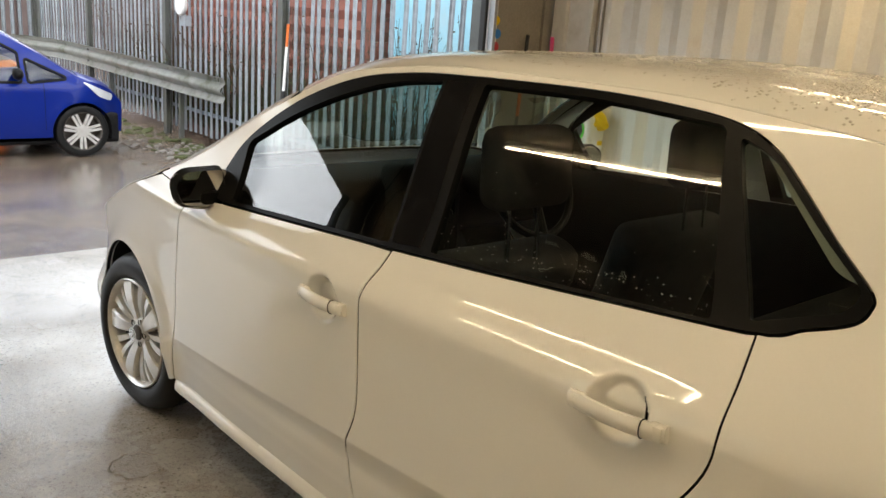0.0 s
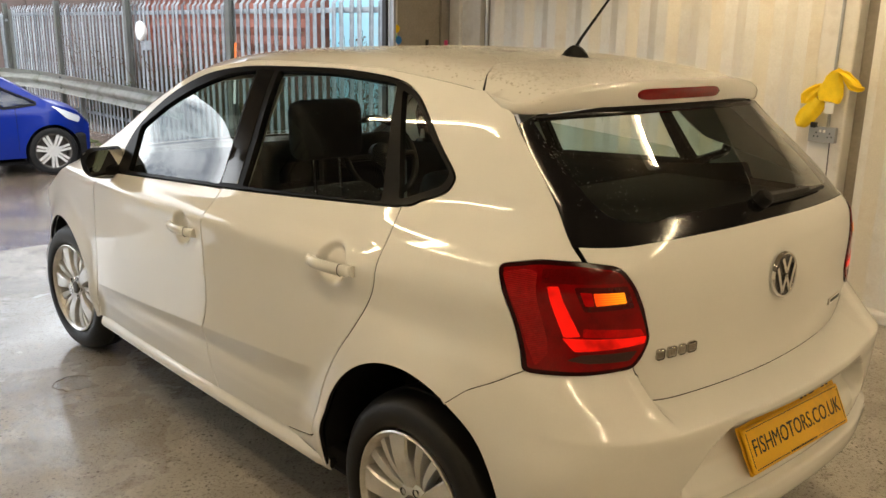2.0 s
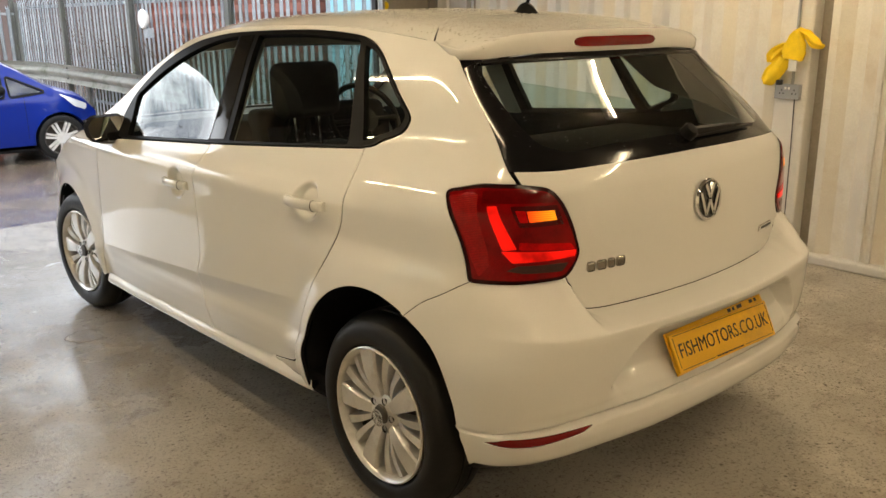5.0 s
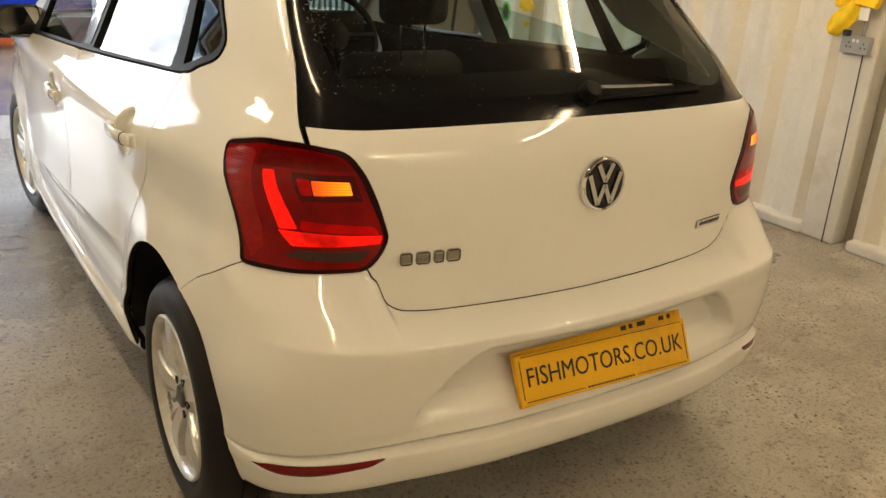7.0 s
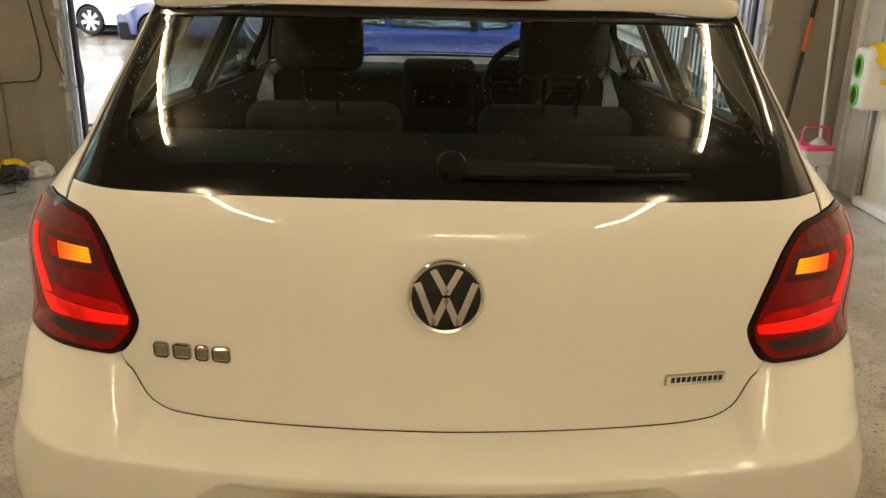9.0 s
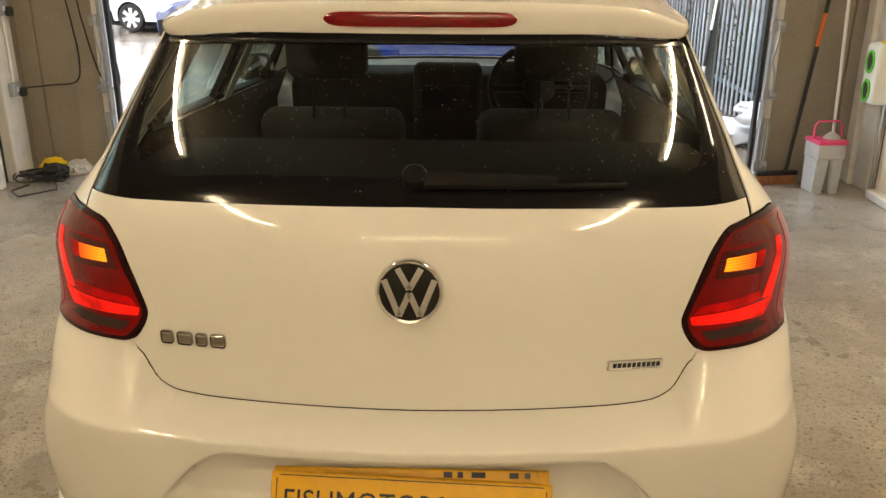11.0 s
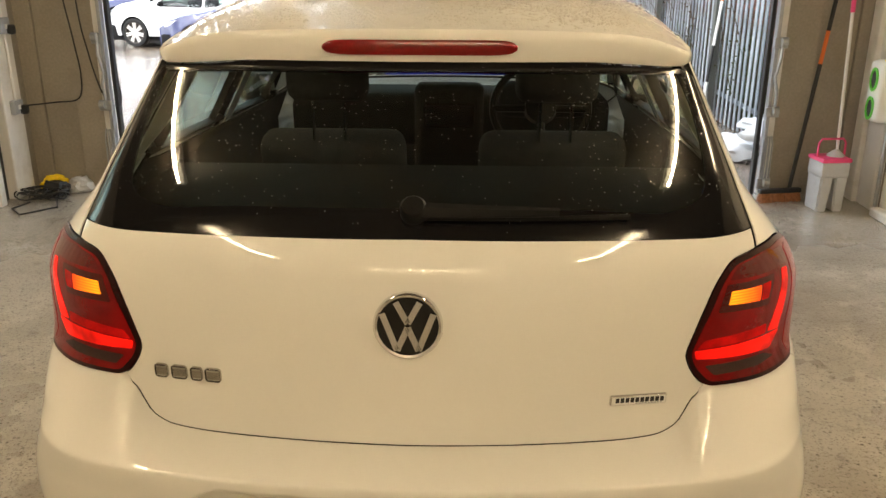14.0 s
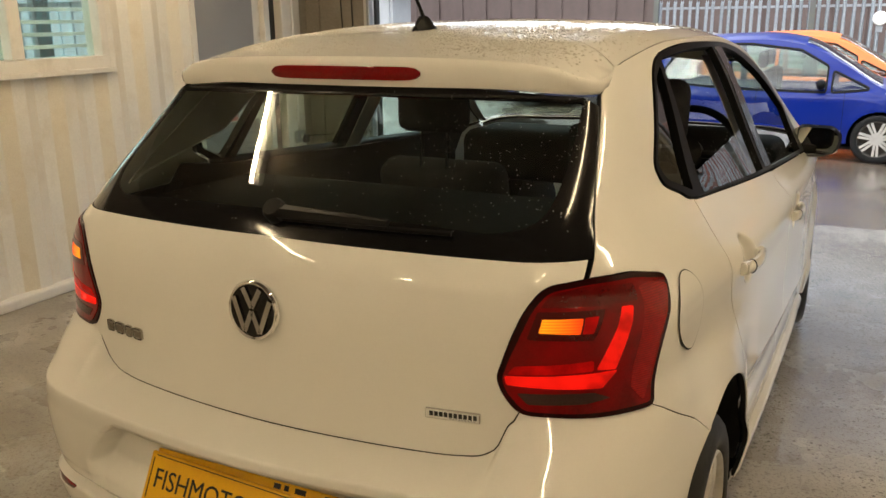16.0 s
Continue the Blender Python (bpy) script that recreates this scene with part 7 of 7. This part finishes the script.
for i, (x, y, z, s) in enumerate(((2.18, 5.70, .07, .22), (2.30, 5.95, .10, .24), (2.36, 5.62, .24, .20), (2.24, 6.25, .08, .22), (2.45, 6.05, .27, .19), (2.10, 6.05, .06, .15), (2.42, 5.4, .08, .2))):
    sack(x + .10, y + .05, z * .9 + fall(y), s * .88, i * 1.3, i + 3)

# hose lying in loops outside the doorway
bm = bmesh.new()
loops = [(-3.05, 5.17), (-2.60, 5.17), (-2.40, 5.21), (-2.23, 5.30), (-2.12, 5.37), (-2.245, 5.50), (-2.49, 5.85), (-2.75, 6.34), (-2.94, 6.50), (-3.15, 6.43), (-3.25, 6.1), (-3.10, 5.86), (-2.835, 5.825), (-2.675, 5.825), (-2.49, 5.64), (-2.30, 5.374)]
lay = along(loops, 8)
tube(bm, [(x, y, fall(y) + .012) for x, y in lay], .011, 8)
tagged(part("rubber_hose", bm, cable_black, smooth=True), "black rubber hose lying in loops on the wet yard", "hose")

# marker pole leaning on the fence
pole = thing("marker_pole", "thin white, red and black banded pole leaning on the fence", "pole")
for z0, z1, m in ((0, .42, white_plastic), (.42, .80, cable_black), (.80, 1.25, white_plastic), (1.25, 1.48, orange_plastic)):
    bm = bmesh.new()
    a, b = Vector((2.62, 8.20, fall(8.2))), Vector((2.79, 8.34, 1.34))
    tube(bm, [a.lerp(b, z0 / 1.48), a.lerp(b, z1 / 1.48)], .016, 8)
    part("pole_band", bm, m, pole)

# ---- loose things in the bay ----
# double socket with a cloth over the plug, on the white post
sock = thing("wall_socket", "grey double power socket on the white post", "socket")
XS = X_EAST - .055
bm = bmesh.new()
box(bm, XS - .035, XS, 1.185, 1.335, .845, .930, .006)
part("socket_box", bm, grey_plastic, sock)
for y in (1.215, 1.290):
    for dy, dz in ((0, .022), (-.011, .002), (.011, .002)):
        bm = bmesh.new()
        box(bm, XS - .037, XS - .034, y + dy - .003, y + dy + .003, .875 + dz - .004, .875 + dz + .004)
        part("socket_hole", bm, cable_black, sock)
for y in (1.247, 1.268):
    bm = bmesh.new()
    box(bm, XS - .040, XS - .034, y - .006, y + .006, .90, .915, .002)
    part("switch", bm, white_plastic, sock)
bm = bmesh.new()
tube(bm, [(XS - .012, 1.24, .93), (XS - .012, 1.24, 1.30), (XS - .012, 1.235, TOP)], .009, 8)
tagged(part("conduit_pipe", bm, steel, smooth=True), "grey conduit pipe fixed to the white post", "conduit")
bm = bmesh.new()
tube(bm, [(XS - .012, 1.205, -.103), (XS - .012, 1.212, .5), (XS - .012, 1.22, .845)], .003, 6)
tagged(part("thin_cable", bm, cable_black), "thin dark cable running down the white post", "cable")
# cloth: a duster knotted round the pipe, its folds gathered into lobes
def cloth_fold(bm, line, x0, thick, pleats, seed):
    """A gathered fold of cloth along a line of (y, z, width) in the wall's plane."""
    pts = along([(p[0], p[1]) for p in line], 5)
    rings, m = [], 26
    n = len(pts) - 1
    for i, p in enumerate(pts):
        t = i / n
        k = t * (len(line) - 1)
        a = min(int(k), len(line) - 2)
        w = line[a][2] + (line[a + 1][2] - line[a][2]) * (k - a)
        q0, q1 = pts[max(0, i - 1)], pts[min(n, i + 1)]
        d = Vector((q1[0] - q0[0], q1[1] - q0[1])).normalized()
        ring = []
        for h in range(m):
            c, sn = math.cos(h * math.tau / m), math.sin(h * math.tau / m)
            ridge = .010 * math.sin(pleats * c * 2.2 + seed + 1.6 * t) * (1 if sn < 0 else .3)
            off = math.copysign(abs(c) ** .8, c) * w / 2
            co = Vector((x0 + thick * sn * min(1, w / .05) + ridge, p[0] - d.y * off, p[1] + d.x * off))
            co += Vector((noise.noise(co * 22 + Vector((seed, 0, 0))) * .008, noise.noise(co * 24 + Vector((0, seed, 0))) * .007, noise.noise(co * 20 + Vector((0, 0, seed))) * .007))
            ring.append(bm.verts.new(co))
        rings.append(ring)
    for a, b in zip(rings, rings[1:]):
        for h in range(m):
            bm.faces.new((a[h], a[(h + 1) % m], b[(h + 1) % m], b[h]))
    bm.faces.new(rings[0]), bm.faces.new(rings[-1])


bm = bmesh.new()
cloth_fold(bm, [(1.207, 1.242, .02), (1.218, 1.195, .085), (1.226, 1.145, .130), (1.230, 1.100, .135), (1.234, 1.068, .110)], XS - .050, .028, 1.5, 1.0)
cloth_fold(bm, [(1.208, 1.238, .02), (1.160, 1.212, .052), (1.118, 1.172, .066), (1.082, 1.148, .042), (1.058, 1.154, .010)], XS - .058, .018, 2.6, 4.0)
cloth_fold(bm, [(1.285, 1.142, .045), (1.330, 1.120, .068), (1.362, 1.085, .076), (1.372, 1.048, .020)], XS - .040, .022, 2.4, 7.0)
cloth_fold(bm, [(1.280, 1.075, .060), (1.305, 1.030, .095), (1.345, .985, .105), (1.378, .945, .070), (1.394, .928, .015)], XS - .052, .024, 2.2, 11.0)
bmesh.ops.recalc_face_normals(bm, faces=bm.faces)
tagged(part("yellow_cloth", bm, yellow_cloth, smooth=True), "bright yellow duster cloth knotted round the grey conduit", "cloth")
bm = bmesh.new()
box(bm, XS - .086, XS - .080, 1.190, 1.240, 1.006, 1.066, .002)
tagged(part("paper_tag", bm, white_plastic), "small white paper tag on the yellow cloth", "tag")
bm = bmesh.new()
box(bm, XS - .07, XS - .035, 1.285, 1.315, .925, .955, .006)
tagged(part("power_plug", bm, cable_black), "black power plug above the grey socket", "plug")

for ob in bpy.data.objects:
    if ob.name in ("wall_socket", "conduit_pipe", "thin_cable", "yellow_cloth", "paper_tag", "power_plug"):
        ob.matrix_basis = pose(0, .022, .103)

# charging unit on the east wall
unit = thing("wall_unit", "white plastic wall unit with green ringed holes", "wall unit")
bm = bmesh.new()
box(bm, X_EAST - .19, X_EAST - .02, 3.86, 4.04, .60, .96, .03, 3)
part("unit_case", bm, white_plastic, unit, smooth=True)
for z in (.68, .85):
    turned = Matrix.Translation((X_EAST - .190, 3.95, z)) @ Matrix.Rotation(radians(-90), 4, "Y") @ Matrix.Diagonal((1.35, .95, 1, 1))
    bm = bmesh.new()
    lathe(bm, [(.050, 0), (.052, .008), (.040, .010), (.038, .002)], 24, turned)
    part("green_ring", bm, green_plastic, unit, smooth=True)
    bm = bmesh.new()
    lathe(bm, [(.040, .001), (0, .001)], 24, turned)
    part("dark_opening", bm, cable_black, unit)
bm = bmesh.new()
box(bm, X_EAST - .095, X_EAST - .050, 3.853, 3.862, .755, .785)
part("warning_label", bm, yellow_cloth, unit)
bm = bmesh.new()
for v in bmesh.ops.create_icosphere(bm, subdivisions=3, radius=1)["verts"]:
    v.co *= 1 + .35 * noise.noise(v.co * 2.1) + .2 * noise.noise(v.co * 5 + Vector((3, 0, 0)))
    v.co = Vector((X_EAST - .085 + v.co.x * .070, 3.90 + v.co.y * .085, .945 + v.co.z * .055 - .06 * max(0, -v.co.y)))
tagged(part("folded_cloth", bm, yellow_cloth, smooth=True), "crumpled lime yellow cloth draped over the wall unit", "cloth")
bm = bmesh.new()
tube(bm, [(X_EAST - .035, 4.0, 0), (X_EAST - .035, 4.0, TOP)], .012, 8)
tagged(part("wall_pipe", bm, steel, smooth=True), "thin grey pipe running up the white wall", "pipe")

# mop bucket with its mop
bucket = thing("mop_bucket", "pale grey mop bucket with a pink wringer top", "bucket", at=pose(2.375, 4.13, 0, 0, 0, 8))
bm = bmesh.new()
for sgn in (-1, 1):
    lo, hi = [], []
    for x, y in ((-.042, -.075), (.042, -.075), (.042, .075), (-.042, .075)):
        lo.append(bm.verts.new((x * .78 + sgn * .054, y, 0)))
        hi.append(bm.verts.new((x + sgn * .046, y * 1.12, .24)))
    bm.faces.new(lo[::-1]), bm.faces.new(hi)
    for i in range(4):
        bm.faces.new((lo[i], lo[(i + 1) % 4], hi[(i + 1) % 4], hi[i]))
box(bm, -.092, .092, -.088, .088, .22, .325, .01)
bmesh.ops.bevel(bm, geom=[e for e in bm.edges if e.calc_length() > .1], offset=.008, segments=2, affect="EDGES")
bmesh.ops.recalc_face_normals(bm, faces=bm.faces)
part("bucket_body", bm, bucket_grey, bucket, smooth=True)
bm = bmesh.new()
box(bm, -.098, .098, -.094, .094, .318, .345, .008)
part("bucket_top", bm, pink, bucket, "pink plastic rim", smooth=True)
bm = bmesh.new()
tube(bm, [(-.090, 0, .33), (-.088, 0, .43), (-.07, 0, .455), (.07, 0, .455), (.088, 0, .43), (.090, 0, .33)], .007, 8)
part("carry_handle", bm, pink, bucket, "pink carrying handle", smooth=True)
mop = thing("mop", "silver mop handle with a pink grip standing in the bucket", "mop")
bm = bmesh.new()
tube(bm, [(2.425, 4.16, .34), (2.392, 4.18, 1.24)], .010, 10)
part("mop_pole", bm, white_plastic, mop, smooth=True)
bm = bmesh.new()
tube(bm, [(2.393, 4.18, 1.22), (2.386, 4.185, 1.44)], .014, 10)
part("grip", bm, pink, mop, smooth=True)
bm = bmesh.new()
lathe(bm, [(.06, 0), (.05, .02), (.012, .05), (0, .05)], 20, Matrix.Translation((2.41, 4.14, .335)))
part("mop_head", bm, bucket_grey, mop, smooth=True)

# broom leaning on the boards
broom = thing("broom", "broom with brown bristles and a black and orange pole", "broom")
a, b = Vector((2.22, 4.33, .06)), Vector((2.40, 4.425, 1.44))
for t0, t1, m in ((0, .60, cable_black), (.60, .75, orange_plastic), (.75, 1.0, cable_black)):
    bm = bmesh.new()
    tube(bm, [a.lerp(b, t0), a.lerp(b, t1)], .013, 10)
    part("broom_pole", bm, m, broom, smooth=True)
bm = bmesh.new()
box(bm, -.15, .15, -.022, .022, .055, .085, .008, m=Matrix.Translation((2.15, 4.30, 0)) @ Matrix.Rotation(radians(12), 4, "Z"))
part("broom_stock", bm, cable_black, broom)
bm = bmesh.new()
rnd = random.Random(12)
for i in range(150):
    x, y = -.145 + .29 * i / 149, rnd.uniform(-.018, .018)
    p, q = (x, y, .058), (x * 1.05 + rnd.uniform(-.012, .012), y * 1.9 - .012, .0)
    tube(bm, [p, q], .0035, 4, cap=False)
bmesh.ops.transform(bm, matrix=Matrix.Translation((2.15, 4.30, 0)) @ Matrix.Rotation(radians(12), 4, "Z"), verts=bm.verts)
part("bristles", bm, bristle, broom, "brown bristles")
# hanging coloured discs on the boards
for dx, dz, m, lab in ((.0, .0, yellow_cloth, "yellow"), (-.03, -.055, green_plastic, "green"), (.02, -.085, blue_plastic, "blue"), (-.022, -.125, white_plastic, "white"), (.008, -.17, red_ink, "red")):
    bm = bmesh.new()
    lathe(bm, [(0, 0), (.032, 0), (.034, .006), (.030, .012), (0, .012)], 20, Matrix.Translation((2.10 + dx, Y_NORTH - .002, 1.52 + dz)) @ Matrix.Rotation(radians(90), 4, "X"))
    tagged(part("hanging_disc", bm, m, smooth=True), lab + " plastic disc hung on the brown boards", "disc", "hanging discs")

# cables, switch boxes and the heap by the west post
XW = X_WEST + .03
for z0, z1, y in ((.55, .64, 4.20), (1.06, 1.16, 4.19)):
    box_t = thing("switch_box", "grey switched socket on the white post", "socket", "post sockets")
    bm = bmesh.new()
    box(bm, XW, XW + .035, y - .06, y + .05, z0, z1, .006)
    part("switch_case", bm, grey_plastic, box_t)
    bm = bmesh.new()
    box(bm, XW + .034, XW + .042, y - .02, y + .01, z0 + .03, z0 + .06, .003)
    part("switch", bm, white_plastic, box_t)
    bm = bmesh.new()
    box(bm, XW + .03, XW + .075, y + .0, y + .045, z0 - .005, z0 + .055, .012)
    part("plug", bm, cable_black, box_t)
bm = bmesh.new()
tube(bm, [(XW + .012, 4.20, .64), (XW + .012, 4.20, 1.06)], .009, 8)
tube(bm, [(XW + .012, 4.19, 1.16), (XW + .012, 4.19, TOP)], .009, 8)
tagged(part("conduit_pipe", bm, white_plastic, smooth=True), "white conduit pipe on the post beside the door", "conduit")
for k, pts in enumerate(([(-2.62, 4.435, TOP), (-2.60, 4.43, 1.5), (-2.55, 4.43, 1.0), (-2.53, 4.43, .78), (-2.56, 4.42, .62), (-2.70, 4.36, .60), (XW + .06, 4.22, .60)],
                         [(-2.52, 4.43, TOP), (-2.50, 4.43, 1.3), (-2.46, 4.43, .92), (-2.40, 4.43, .66), (-2.33, 4.43, .57), (-2.27, 4.42, .60), (-2.26, 4.38, .75)])):
    bm = bmesh.new()
    line = []
    for i in range(len(pts) - 1):
        a0, b0 = Vector(pts[max(0, i - 1)]), Vector(pts[i])
        c0, d0 = Vector(pts[i + 1]), Vector(pts[min(len(pts) - 1, i + 2)])
        for t in np.linspace(0, 1, 8, endpoint=False):
            line.append(.5 * (2 * b0 + (c0 - a0) * t + (2 * a0 - 5 * b0 + 4 * c0 - d0) * t * t + (3 * b0 - a0 - 3 * c0 + d0) * t ** 3))
    tube(bm, line + [Vector(pts[-1])], .005, 6)
    tagged(part("hanging_cable", bm, cable_black, smooth=True), "black cable hanging down the brown boards", "cable", "hanging cables")
rnd = random.Random(21)
bm = bmesh.new()
line = []
for i in range(140):
    a = i * .42
    r = .10 + .05 * math.sin(i * .37)
    line.append((-2.74 + r * math.cos(a) + .12 * math.sin(i * .05), 4.10 + r * .8 * math.sin(a), .012 + .05 * abs(math.sin(i * .29))))
tube(bm, line + [(-2.55, 3.9, .006), (-2.70, 3.72, .006), (-2.82, 3.85, .006), (-2.78, 4.0, .006)], .005, 6)
tagged(part("tangled_cable", bm, cable_black, smooth=True), "tangled heap of black cable on the floor", "cable")
for nm, lab, m, x, y, s in (("cloth_heap", "crumpled lime yellow cloth on the cable heap", yellow_cloth, -2.76, 4.33, .09), ("crumpled_bag", "crumpled white and red plastic bag on the floor", litter_white, -2.58, 4.32, .085), ("black_bag", "small black bag on the floor by the boards", cable_black, -2.70, 4.21, .085)):
    bm = bmesh.new()
    vs = bmesh.ops.create_icosphere(bm, subdivisions=3, radius=1)["verts"]
    for v in vs:
        v.co *= 1 + .4 * noise.noise(v.co * 2.4 + Vector((x * 9, y, 0))) + .2 * noise.noise(v.co * 5 + Vector((0, x * 7, 0)))
        v.co.z = max(v.co.z, -.55)
    bmesh.ops.scale(bm, vec=(s, s * .8, s * .75), verts=bm.verts)
    ob = part(nm, bm, m, smooth=True)
    ob.matrix_basis = pose(x, y, .55 * s * .75)
    tagged(ob, lab, "cloth" if "cloth" in nm else "bag")

# ring-shaped crack worn into the floor beside the car
rnd = random.Random(31)
bm = bmesh.new()
ring = []
for k in range(40):
    a = k * math.tau / 40
    r = .085 * (1 + .35 * noise.noise(Vector((math.cos(a) * 2, math.sin(a) * 2, 4))))
    ring.append((-.99 + r * math.cos(a), 2.755 + r * math.sin(a)))
rows = []
for k, (x, y) in enumerate(ring):
    w = .004 * (1.0 + 1.6 * noise.noise(Vector((k * .6, 2, 1))))
    d = Vector((x + .99, y - 2.755)).normalized()
    rows.append([bm.verts.new((x + d.x * o, y + d.y * o, h)) for o, h in ((-w, .0004), (0, .0016), (w, .0004))])
for a, b in zip(rows, rows[1:] + rows[:1]):
    if noise.noise(Vector((a[1].co.x * 9, a[1].co.y * 9, 7))) < -.12:
        continue
    for k in range(2):
        bm.faces.new((a[k], a[k + 1], b[k + 1], b[k]))
structure("trim", bm, floor_dirt, "dark ring-shaped crack in the concrete floor")
